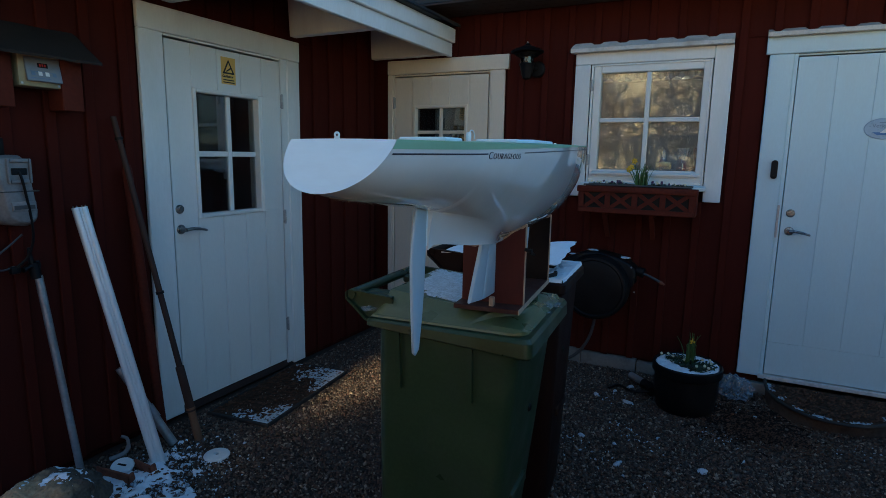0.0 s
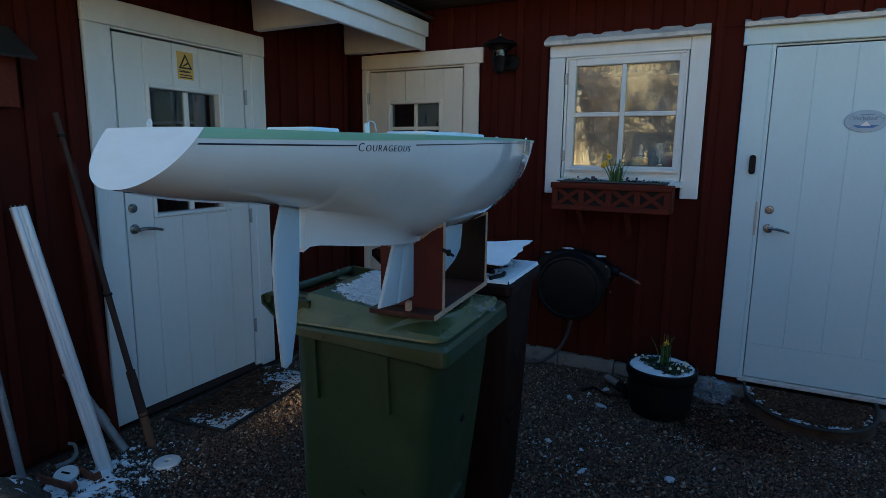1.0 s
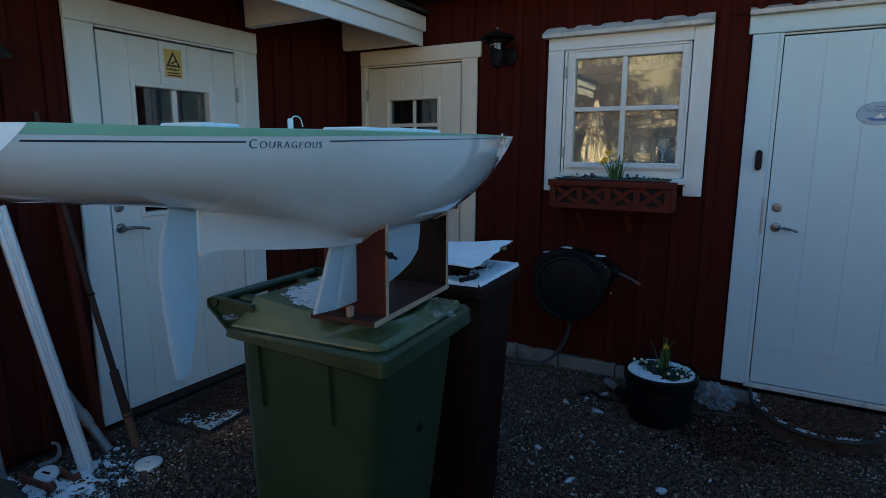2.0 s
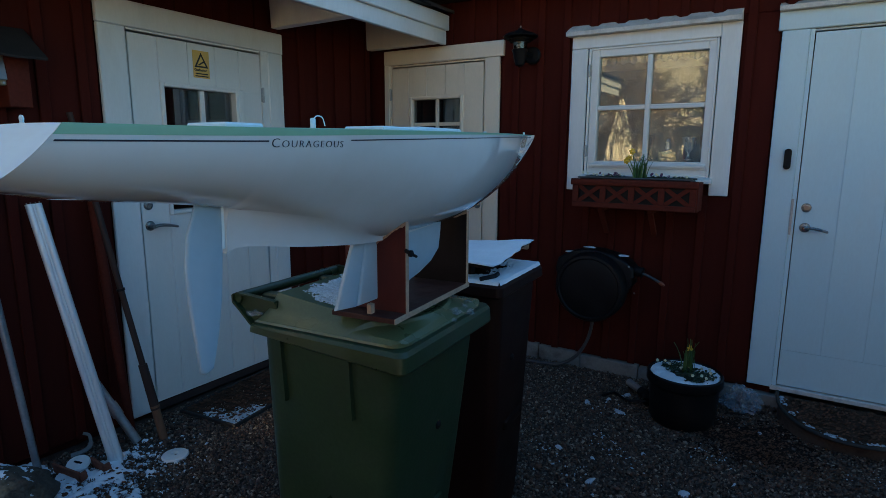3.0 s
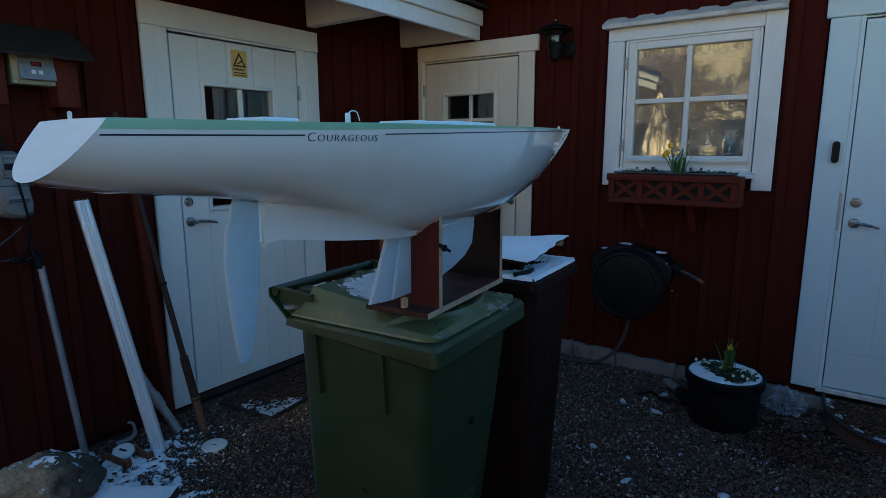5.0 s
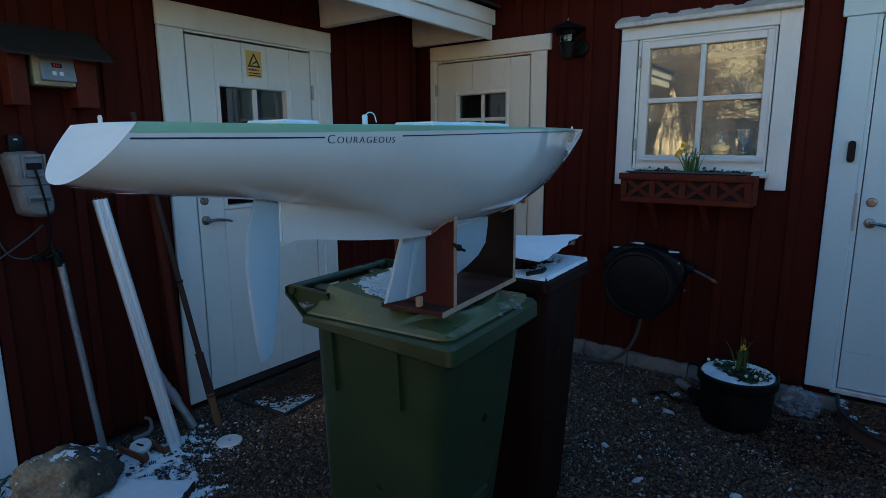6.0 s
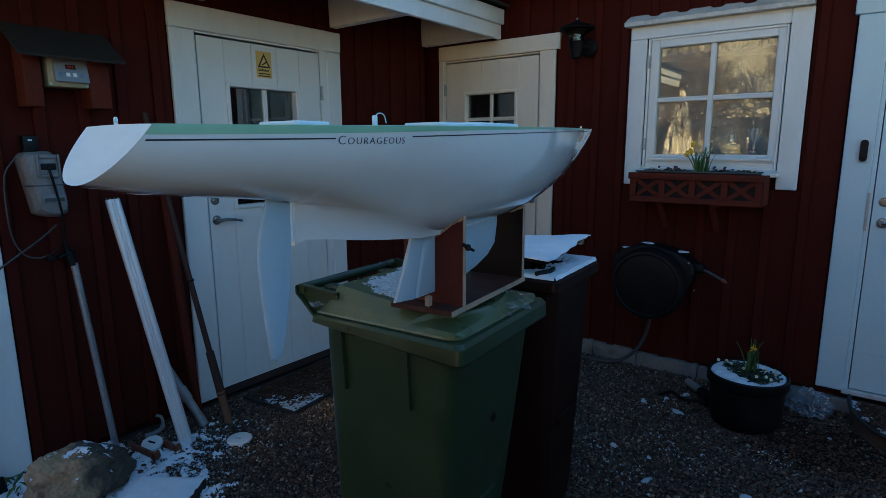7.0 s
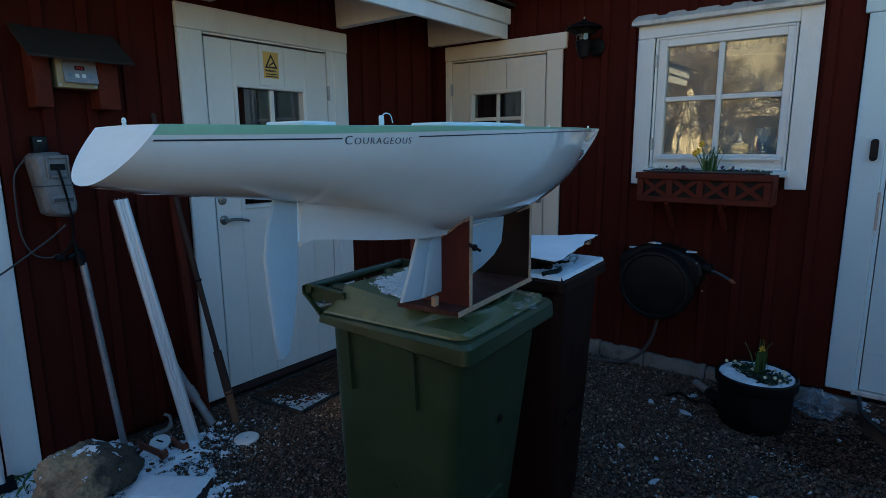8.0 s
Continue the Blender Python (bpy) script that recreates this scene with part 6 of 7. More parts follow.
iron = thing("iron_fitting", (0.27, -2.46, 0.0), "rusty iron brackets with a pale disc wheel on the snow", "scrap iron")
for at, turn, half in (((0.24, -2.52), 7, 0.094), ((0.295, -2.415), -3, 0.055)):
    bm = bmesh.new()
    add_box(bm, (-half, -0.005, 0.0), (half, 0.005, 0.05), 0.002, 1, pose(at[0], at[1], 0.006, 10, 0, turn))
    add_box(bm, (half - 0.012, -0.005, 0.0), (half, 0.03, 0.04), 0.002, 1, pose(at[0], at[1], 0.006, 10, 0, turn))
    part("bracket", bm, RUST, iron)
bm = lathe([(0.008, -0.009), (0.045, -0.009), (0.05, 0.0), (0.045, 0.009), (0.008, 0.009), (0.008, -0.009)], (0, 0, 0), (0, 0, 1), 28)
bmesh.ops.transform(bm, verts=bm.verts, matrix=pose(0.222, -2.468, 0.038, 14, 6, 20))
wheel = part("wheel", bm, WHITE_PRINT, iron, "pale disc wheel")
bm = bmesh.new()
add_box(bm, (-0.02, -0.005, 0.0088), (0.02, 0.005, 0.0102), 0.001, 1, pose(0.222, -2.468, 0.038, 14, 6, 20))
part("slot", bm, BLACK_PLASTIC, wheel, "dark slot in the wheel")

plank = thing("snowy_plank", (0.6, -2.62, 0.0), "short dark board covered with snow on the gravel", "board")
MP = pose(0.645, -2.646, 0.0, 0, 0, 34)
bm = bmesh.new()
add_box(bm, (-0.15, -0.1, 0.004), (0.15, 0.1, 0.05), 0.004, 1, MP)
part("board", bm, POLE_WOOD, plank)
bm = bmesh.new()
bmesh.ops.create_grid(bm, x_segments=24, y_segments=14, size=1)
for v in bm.verts:
    e = max(abs(v.co.x), abs(v.co.y))
    v.co = MP @ Vector((v.co.x * 0.148 + 0.01 * noise.noise(v.co * 4), v.co.y * 0.098 + 0.01 * noise.noise(v.co * 5), 0.05 + 0.016 * (1 - smooth_step(0.75, 1.0, e)) + 0.003 * noise.noise(v.co * 6)))
part("snow_cover", bm, SNOW, plank, "layer of snow")


def by_wall(x, y):
    """Snow lies thick by the wall and round the boulder and thins out over the gravel."""
    near = 0.74 - 0.85 * max(0.0, x - 0.18) - 1.25 * max(0.0, y + 2.52) - 0.3 * max(0.0, -0.05 - x)
    specks = 0.55 * noise.noise(Vector((x, y, 4)) * 26) + 0.5 * noise.noise(Vector((x, y, 8)) * 60)
    bare = 0.9 * smooth_step(-2.56, -2.44, y) * smooth_step(0.26, 0.12, x)
    holes = 0.55 * smooth_step(0.12, 0.42, noise.noise(Vector((x * 1.3, y, 2)) * 11)) * smooth_step(-2.86, -2.68, y)
    return min(near, 0.47) - bare - holes - max(0.0, specks) * 0.68


solid("ground_snow", snow_sheet(-0.02, 0.85, -3.45, -2.0, 0.006, -0.25, 0.006, 0.012, 3.0, by_wall, 0.6), SNOW, "melting snow patches on gravel beside the wall", "snow", kind="stuff")
solid("scattered_snow", snow_sheet(1.95, 3.6, -1.6, -0.08, 0.008, -0.52, 0.009, 0.007, 11.0, None, 0.7), THIN_SNOW, "small scattered snow remains on the gravel", "snow", kind="stuff")
solid("scattered_snow", snow_sheet(0.4, 3.6, -2.7, -1.6, 0.008, -0.54, 0.009, 0.007, 17.0, None, 0.7), THIN_SNOW, "small scattered snow remains on the gravel", "snow", kind="stuff")
for x, y, r, sd in ((1.944, -0.54, 0.075, 41.0), (2.131, -0.563, 0.085, 44.0), (2.12, -0.32, 0.08, 47.0), (2.04, -0.43, 0.05, 49.0), (2.816, -0.421, 0.045, 51.0), (2.576, -0.744, 0.05, 53.0),
                    (2.578, -1.184, 0.055, 55.0), (2.21, -1.3, 0.06, 57.0), (2.16, -1.125, 0.04, 59.0), (1.986, -1.108, 0.05, 61.0), (2.35, -0.95, 0.035, 63.0), (2.75, -1.0, 0.04, 65.0)):
    ca, sa = math.cos(sd * 0.37 - 0.9), math.sin(sd * 0.37 - 0.9)
    solid("snow_patch", snow_sheet(x - r, x + r, y - r, y + r, 0.006, 0.0, 0.004, 0.009, sd,
                                   lambda px, py: 0.42 - 1.0 * math.hypot((px - x) * ca + (py - y) * sa, 2.1 * ((py - y) * ca - (px - x) * sa)) / r, 0.55), THIN_SNOW, "ragged patch of snow on the gravel", "snow", kind="stuff")

shovel = thing("snow_shovel", (0.1, -3.03, 0.0), "black shovel with a pale handle beside the white trim", "shovel")
part("handle", tube([(0.104, -3.06, 0.08), (0.03, -3.04, 1.0)], 0.012, 12), ALU, shovel, "pale metal shovel handle")
bm = bmesh.new()
add_prism(bm, [(0.06, -3.16, 0.005), (0.06, -3.0, 0.005), (0.1, -3.02, 0.1), (0.1, -3.14, 0.1)], (0.008, 0, 0.003))
part("blade", bm, BLACK_PLASTIC, shovel)

hook = thing("bent_hook", (0.09, -2.38, 0.0), "small white bent bracket standing in the snow", "bracket")
part("arm", tube(bend([(0.07, -2.43, 0.012), (0.09, -2.385, 0.018), (0.1, -2.355, 0.04), (0.09, -2.35, 0.085), (0.075, -2.37, 0.1)], 5), [0.011] * 12 + [0.008] * 9, 8, 0.5), GREY_PLASTIC, hook)

# grass tufts by the trim
tuft_rand = random.Random(8)
bm = bmesh.new()
for k in range(40):
    x, y = 0.06 + tuft_rand.gauss(0, 0.06), -3.0 + tuft_rand.gauss(0, 0.08)
    x = max(0.012, x)
    a, h = tuft_rand.uniform(0, 6.28), tuft_rand.uniform(0.02, 0.055)
    d = Vector((math.cos(a), math.sin(a), 0))
    s = d.cross(Vector((0, 0, 1))) * 0.0012
    p = Vector((x, y, 0.004))
    q, r = p + d * h * 0.35 + Vector((0, 0, h * 0.8)), p + d * h * 0.9 + Vector((0, 0, h))
    vs = [bm.verts.new(c) for c in (p - s, p + s, q + s * 0.7, r, q - s * 0.7)]
    bm.faces.new(vs)
solid("grass_tufts", bm, LEAF, "thin green weeds in the snow by the trim", "grass", kind="stuff", smooth=0)

# ---- doormat at the west door ----
mat_1 = thing("doormat", (0.24, -1.44, 0.0), "wet brown doormat in a thin frame with snow at its corners", "doormat")
MM = pose(0.24, -1.44, 0.0, 0, 0, 6)
bm = bmesh.new()
bmesh.ops.create_grid(bm, x_segments=26, y_segments=46, size=1)
for v in bm.verts:
    c = v.co.copy()
    v.co = MM @ Vector((c.x * 0.19, c.y * 0.4, 0.016 + 0.006 * noise.noise(c * 5) + 0.003 * noise.noise(c * 17)))
part("mat_surface", bm, MAT_FIBRE, mat_1)
bm = bmesh.new()
for a, b in (((-0.205, -0.418, 0), (0.205, -0.402, 0.022)), ((-0.205, 0.402, 0), (0.205, 0.418, 0.022)), ((0.191, -0.401, 0), (0.205, 0.401, 0.024)), ((-0.205, -0.401, 0), (-0.191, 0.401, 0.024))):
    add_box(bm, a, b, 0.004, 1, MM)
part("frame", bm, RUBBER, mat_1, "dark rubber mat frame")


def mat_corners(u, v):
    """Thin snow left along the outer edge, in the two outer corners."""
    far = 0.62 - 2.2 * (0.2 - u) - 1.9 * max(0.0, 0.38 - v) - 7.0 * max(0.0, 0.05 - v)
    near = 0.5 - 2.8 * (0.2 - u) - 3.0 * max(0.0, v + 0.36)
    return max(far, near) - 0.35 * abs(noise.noise(Vector((u, v * 0.5, 0)) * 60)) - (4.0 if abs(u) > 0.192 or abs(v) > 0.402 else 0.0)


bm = snow_sheet(-0.19, 0.2, -0.41, 0.41, 0.019, 0.1, 0.006, 0.004, 5.0, mat_corners)
bmesh.ops.transform(bm, verts=bm.verts, matrix=MM)
solid("mat_snow", bm, CRUST, "half melted snow lying on the doormat", "snow", kind="stuff")


# ---- north wall: flower box ----
flower_box = thing("flower_box", (2.05, -0.14, 1.1), "red-brown wooden window box with crossed lattice front", "flower box")
X0, X1, YF, YB, Z0, Z1 = 1.7, 2.393, -0.235, -0.05, 1.105, 1.272
part("top_rail", box((X0 - 0.014, YF - 0.014, Z1 - 0.035), (X1 + 0.014, YF + 0.012, Z1 + 0.004), 0.006, 2), RED_TRIM, flower_box)
part("bottom_rail", box((X0, YF - 0.006, Z0), (X1, YF + 0.012, Z0 + 0.032), 0.004), RED_TRIM, flower_box)
for x in (X0, X1):
    part("end_board", box((x - 0.01, YF + 0.013, Z0), (x + 0.01, YB, Z1 - 0.004), 0.003), RED_TRIM, flower_box)
part("bottom_board", box((X0 + 0.011, YF + 0.013, Z0 + 0.002), (X1 - 0.011, YB, Z0 + 0.018), 0.002), RED_TRIM, flower_box)
bays = 4
for k in range(bays + 1):
    x = X0 + 0.015 + (X1 - X0 - 0.03) * k / bays
    part("post", box((x - 0.017, YF - 0.004, Z0 + 0.033), (x + 0.017, YF + 0.01, Z1 - 0.036), 0.002), RED_TRIM, flower_box)
for k in range(bays):
    a = X0 + 0.015 + (X1 - X0 - 0.03) * k / bays + 0.017
    b = X0 + 0.015 + (X1 - X0 - 0.03) * (k + 1) / bays - 0.017
    zl, zh = Z0 + 0.033, Z1 - 0.036
    for flip in (0, 1):
        p, q = ((a, zl), (b, zh)) if not flip else ((a, zh), (b, zl))
        d = Vector((q[0] - p[0], 0, q[1] - p[1]))
        n = Vector((-d.z, 0, d.x)).normalized() * 0.012
        y = YF - 0.001 + 0.0045 * flip
        pp, qq = Vector((p[0], y, p[1])), Vector((q[0], y, q[1]))
        part("lattice_bar", prism([pp - n, qq - n, qq + n, pp + n], (0, 0.004, 0)), RED_TRIM, flower_box)
part("liner", box((X0 + 0.03, YF + 0.014, Z0 + 0.02), (X1 - 0.03, YB - 0.008, Z1 + 0.006), 0.006), BLACK_PLASTIC, flower_box, "black plastic planter liner")
for lo, hi in (((X0 + 0.022, YF + 0.004, Z1 + 0.0065), (X1 - 0.022, YF + 0.03, Z1 + 0.016)), ((X0 + 0.022, YB - 0.03, Z1 + 0.0065), (X1 - 0.022, YB - 0.004, Z1 + 0.016))):
    part("liner_rim", box(lo, hi, 0.004, 2), HOSE, flower_box, "slate grey rim of the planter liner")
for x in (1.86, 2.15):
    bm = bmesh.new()
    add_box(bm, (x - 0.014, -0.2, Z0 - 0.024), (x + 0.014, -0.03, Z0 - 0.002), 0.003)
    add_prism(bm, [(x - 0.014, -0.19, Z0 - 0.025), (x - 0.014, -0.16, Z0 - 0.025), (x - 0.014, -0.03, Z0 - 0.15), (x - 0.014, -0.03, Z0 - 0.18)], (0.028, 0, 0))
    part("bracket", bm, RED_TRIM, flower_box)

plant_rand = random.Random(21)


def narcissus(at, count, height, spread, blooms, label):
    """A clump of upright strap leaves with a few yellow flowers."""
    t = thing("daffodil", at, label, "plant", group="daffodils")
    for k in range(count):
        a, h = plant_rand.uniform(0, 6.28), height * plant_rand.uniform(0.6, 1.05)
        lean = plant_rand.uniform(0.05, 0.32) * h
        foot = Vector(at) + Vector((plant_rand.uniform(-spread, spread), plant_rand.uniform(-spread, spread) * 0.5, 0))
        d = Vector((math.cos(a), math.sin(a) * 0.7, 0))
        s = Vector((math.cos(a + 1.3), math.sin(a + 1.3), 0)) * plant_rand.uniform(0.0055, 0.008)
        bm = bmesh.new()
        prev = None
        for i in range(6):
            f = i / 5
            c = foot + d * lean * f * f + Vector((0, 0, h * f * (1 - 0.06 * f)))
            w = s * (1 - 0.15 * f if f < 0.8 else 0.35)
            row = [bm.verts.new(c - w), bm.verts.new(c + Vector((-s.y, s.x, 0)) * 0.35), bm.verts.new(c + w)]
            if prev:
                bm.faces.new((prev[0], prev[1], row[1], row[0]))
                bm.faces.new((prev[1], prev[2], row[2], row[1]))
            prev = row
        part("leaf", bm, LEAF, t)
    for dx, dy, h, face in blooms:
        foot = Vector(at)
        head = Vector(at) + Vector((dx, dy, h))
        stem = part("stem", tube(bend([foot + Vector((dx * 0.3, 0, 0)), (foot + head) / 2 + Vector((dx * 0.1, 0, 0)), head], 5), 0.0025, 6), LEAF, t)
        f = Vector(face).normalized()
        x = f.orthogonal().normalized()
        y = f.cross(x)
        bm = bmesh.new()
        for k in range(6):
            a = k * math.pi / 3
            d = math.cos(a) * x + math.sin(a) * y
            e = -math.sin(a) * x + math.cos(a) * y
            vs = [bm.verts.new(head + q) for q in (d * 0.002, d * 0.012 + e * 0.007 + f * 0.002, d * 0.023 - f * 0.003, d * 0.012 - e * 0.007 + f * 0.002)]
            bm.faces.new(vs)
        add_lathe(bm, [(0.004, 0), (0.005, 0.008), (0.0075, 0.014), (0.006, 0.0135), (0.002, 0.003)], head, f, 10)
        part("flower", bm, PETAL_YELLOW, t, "yellow trumpet flower")


narcissus((2.06, -0.135, Z1), 22, 0.155, 0.045, [(-0.04, -0.02, 0.165, (-0.2, -1, 0.1)), (-0.07, -0.025, 0.11, (-0.4, -1, 0.0)), (-0.06, 0.0, 0.125, (0.3, -1, 0.2))], "yellow daffodils with green leaves in the window box")


def pansies(name, label, spots, size, lift, seed, leaf=0.011):
    """Low leafy plants with small dark flowers, each spot a clump."""
    rnd = random.Random(seed)
    for sx, sy, sz, petals in spots:
        t = thing(name, (sx, sy, sz), label, "plant", group=label)
        bm = bmesh.new()
        for k in range(44):
            c = Vector((sx + rnd.gauss(0, size), sy + rnd.gauss(0, size * 0.6), sz + rnd.uniform(0, lift)))
            a, r = rnd.uniform(0, 6.28), rnd.uniform(0.55, 1.0) * leaf
            n = Vector((rnd.uniform(-0.7, 0.7), rnd.uniform(-0.9, 0.5), 1)).normalized()
            x = n.orthogonal().normalized()
            y = n.cross(x)
            vs = [bm.verts.new(c + r * (math.cos(a + q) * x * 1.3 + math.sin(a + q) * y)) for q in (0, 1.05, 2.1, 3.14, 4.2, 5.2)]
            bm.faces.new(vs)
        part("foliage", bm, PANSY_LEAF, t, smooth=0)
        for k in range(4):
            c = Vector((sx + rnd.gauss(0, size), sy + rnd.gauss(0, size * 0.6), sz + lift * rnd.uniform(0.8, 1.4)))
            n = Vector((rnd.uniform(-0.6, 0.6), -1, rnd.uniform(0.2, 1))).normalized()
            x = n.orthogonal().normalized()
            y = n.cross(x)
            bm = bmesh.new()
            for q in range(5):
                a = q * 1.2566
                o = c + 0.0042 * (math.cos(a) * x + math.sin(a) * y)
                bm.faces.new([bm.verts.new(o + 0.0045 * (math.cos(w) * x + math.sin(w) * y) + n * 0.001 * q) for w in (0, 1.05, 2.1, 3.14, 4.2, 5.2)])
            part("flower", bm, petals if k else PETAL_WHITE, t, smooth=0) if petals is not PANSY_LEAF or k == 0 else bm.free()


pansies("pansy", "small dark pansies in the window box", [(1.79, -0.14, Z1, PETAL_WHITE), (1.88, -0.15, Z1, PETAL_PURPLE), (1.94, -0.14, Z1, PETAL_PURPLE), (2.16, -0.14, Z1, PETAL_PURPLE), (2.2, -0.16, Z1, PETAL_PURPLE), (2.28, -0.15, Z1, PANSY_LEAF), (2.33, -0.14, Z1, PANSY_LEAF)], 0.022, 0.026, 4, 0.008)

# ---- hose reel ----
reel = thing("hose_reel", (1.86, -0.16, 0.42), "black plastic wall hose reel with a short hose end", "hose reel")
RC = Vector((1.86, -0.17, 0.645))
part("drum_cover", lathe([(0.205, 0.0), (0.215, 0.03), (0.213, 0.1), (0.2, 0.125), (0.185, 0.128), (0.178, 0.118), (0.165, 0.122), (0.1, 0.128), (0.0, 0.13)], (RC.x, -0.17, RC.z), (0, -1, 0), 48), BLACK_PLASTIC, reel, "round black drum cover with a raised ring")
bm = bmesh.new()
outline = [(1.615, 0.73), (1.63, 0.8), (1.68, 0.83), (1.74, 0.85), (1.8, 0.868), (1.88, 0.868), (1.98, 0.848), (2.06, 0.812), (2.1, 0.775), (2.105, 0.72), (2.08, 0.68), (2.05, 0.6), (1.98, 0.5), (1.88, 0.44), (1.78, 0.45), (1.69, 0.52), (1.64, 0.62)]
add_prism(bm, [(x, -0.06, z) for x, z in outline], (0, -0.15, 0))
bmesh.ops.bevel(bm, geom=[e for e in bm.edges if abs((e.verts[0].co - e.verts[1].co).y) < 0.01], offset=0.018, segments=3, affect="EDGES", profile=0.5)
part("housing", bm, BLACK_PLASTIC, reel)
part("wall_bracket", box((1.7, -0.062, 0.5), (1.98, -0.004, 0.83), 0.006), BLACK_PLASTIC, reel)
part("hose_guide", lathe([(0.02, 0), (0.03, 0.02), (0.032, 0.06), (0.026, 0.06)], (2.09, -0.16, 0.765), (1, -0.1, -0.2), 18), BLACK_PLASTIC, reel)
part("hose_end", tube(bend([(2.12, -0.165, 0.755), (2.17, -0.17, 0.742), (2.22, -0.175, 0.722), (2.25, -0.18, 0.708)], 5), 0.0085, 10), HOSE, reel, "dark grey hose end")
part("nozzle", lathe([(0.009, 0), (0.0115, 0.004), (0.0115, 0.018), (0.007, 0.024), (0.006, 0.034), (0.0, 0.034)], (2.247, -0.18, 0.71), (0.9, -0.1, -0.45), 12), RUST, reel, "reddish coupling")
for x, z in ((1.64, 0.6), (2.085, 0.6), (1.97, 0.47), (2.075, 0.79)):
    part("screw", lathe([(0.006, 0), (0.006, 0.004), (0.0, 0.005)], (x, -0.075 if z < 0.62 else -0.212, z), (0, -1, 0), 10), ZINC, reel)
part("feed_hose", tube(bend([(1.83, -0.1, 0.46), (1.84, -0.1, 0.38), (1.81, -0.1, 0.245), (1.74, -0.1, 0.128), (1.64, -0.11, 0.058), (1.52, -0.12, 0.044), (1.4, -0.13, 0.042), (1.27, -0.12, 0.042)], 6), 0.011, 10), HOSE, reel, "dark grey feed hose down to the ground")
for x0, x1, z in ((1.65, 1.72, 0.832), (1.77, 1.85, 0.871), (1.95, 2.06, 0.838)):
    part("snow_trace", blob(((x0 + x1) / 2, -0.13, z), ((x1 - x0) / 2, 0.03, 0.0045), x0 * 9, 0.3, 2), SNOW, reel, "thin line of snow on the housing")

reel.location += Vector((-0.02, 0.0, -0.028))

block = thing("wall_block", (1.29, -0.02, 0.77), "small pale wooden block screwed to the red wall", "block")
part("body", box((1.255, -0.035, 0.768), (1.325, 0.002, 0.826), 0.003), PLY_EDGE, block)
part("plate", box((1.27, -0.042, 0.782), (1.31, -0.0355, 0.812), 0.002), GREY_PLASTIC, block)

# ---- flower pot by the workshop door ----
PX, PY, PZ = 2.442, -0.462, 0.262
pot = thing("flower_pot", (PX, PY, 0.0), "large black plastic flower pot standing on gravel", "flower pot")
part("pot", lathe([(0.0, 0.0), (0.15, 0.0), (0.16, 0.012), (0.172, 0.1), (0.177, 0.212), (0.186, 0.218), (0.192, 0.228), (0.191, 0.27), (0.184, 0.277), (0.177, 0.272), (0.175, 0.235), (0.0, 0.232)], (PX, PY, 0.0), (0, 0, 1), 48), BLACK_PLASTIC, pot)
bm = bmesh.new()
add_lathe(bm, [(0.1755, PZ - 0.014), (0.17, PZ - 0.007), (0.12, PZ - 0.002), (0.06, PZ), (0.0, PZ)], (PX, PY, 0.0), (0, 0, 1), 40)
part("soil", bm, SOIL, pot)
solid("pot_snow", snow_sheet(PX - 0.19, PX + 0.19, PY - 0.19, PY + 0.19, PZ - 0.002, 0.0, 0.007, 0.012, 4.0,
                             lambda x, y: 0.36 - (9.0 if (x - PX) ** 2 + (y - PY) ** 2 > 0.173 ** 2 else 0) - 0.75 * math.exp(-((x - PX - 0.03) ** 2 + (y - PY + 0.0) ** 2) / 0.006), 0.6), SNOW, "snow on the soil of the flower pot", "snow", kind="stuff")
narcissus((PX + 0.01, PY + 0.02, PZ), 16, 0.2, 0.035, [(0.005, -0.03, 0.15, (0.85, -0.5, -0.1))], "young daffodil with one yellow flower in the pot")
pansies("pansy", "small white pansies in the snowy pot", [(PX + dx, PY + dy, PZ + 0.004, PANSY_LEAF) for dx, dy in ((0.02, -0.06), (-0.07, 0.03), (0.1, 0.02), (0.06, -0.1), (0.125, -0.03), (-0.08, 0.06), (0.0, 0.02), (-0.045, 0.07), (-0.05, -0.01), (0.09, -0.07), (0.05, 0.04), (-0.09, 0.03))], 0.022, 0.026, 9, 0.0075)

pipe = thing("drain_pipe_end", (2.14, -0.3, 0.0), "short grey pipe end with black coupling on gravel", "pipe")
part("pipe", tube([(2.1, -0.22, 0.05), (2.2, -0.3, 0.042)], 0.022, 16), GREY_PLASTIC, pipe)
part("coupling", tube(bend([(2.19, -0.3, 0.042), (2.235, -0.34, 0.04), (2.25, -0.4, 0.03)], 4), 0.028, 14), BLACK_PLASTIC, pipe)
part("hose", tube(bend([(2.24, -0.4, 0.03), (2.14, -0.42, 0.02), (2.05, -0.35, 0.018), (2.0, -0.42, 0.014)], 5), 0.008, 8), BLACK_PLASTIC, pipe)

# crumpled clear plastic bag
bm = blob((2.7, -0.19, 0.07), (0.1, 0.06, 0.085), 7.7, 0.5, 5, 0.004)
for v in bm.verts:
    fold = abs(noise.noise(v.co * 13)) + 0.5 * abs(noise.noise(v.co * 29)) + 0.3 * abs(noise.noise(v.co * 61))
    v.co += (Vector((2.7, -0.19, 0.05)) - v.co).normalized() * 0.05 * fold
    v.co.z = max(v.co.z, 0.004)
solid("plastic_bag", bm, CRUMPLED, "crumpled clear plastic bag between pot and door", "bag", smooth=20)

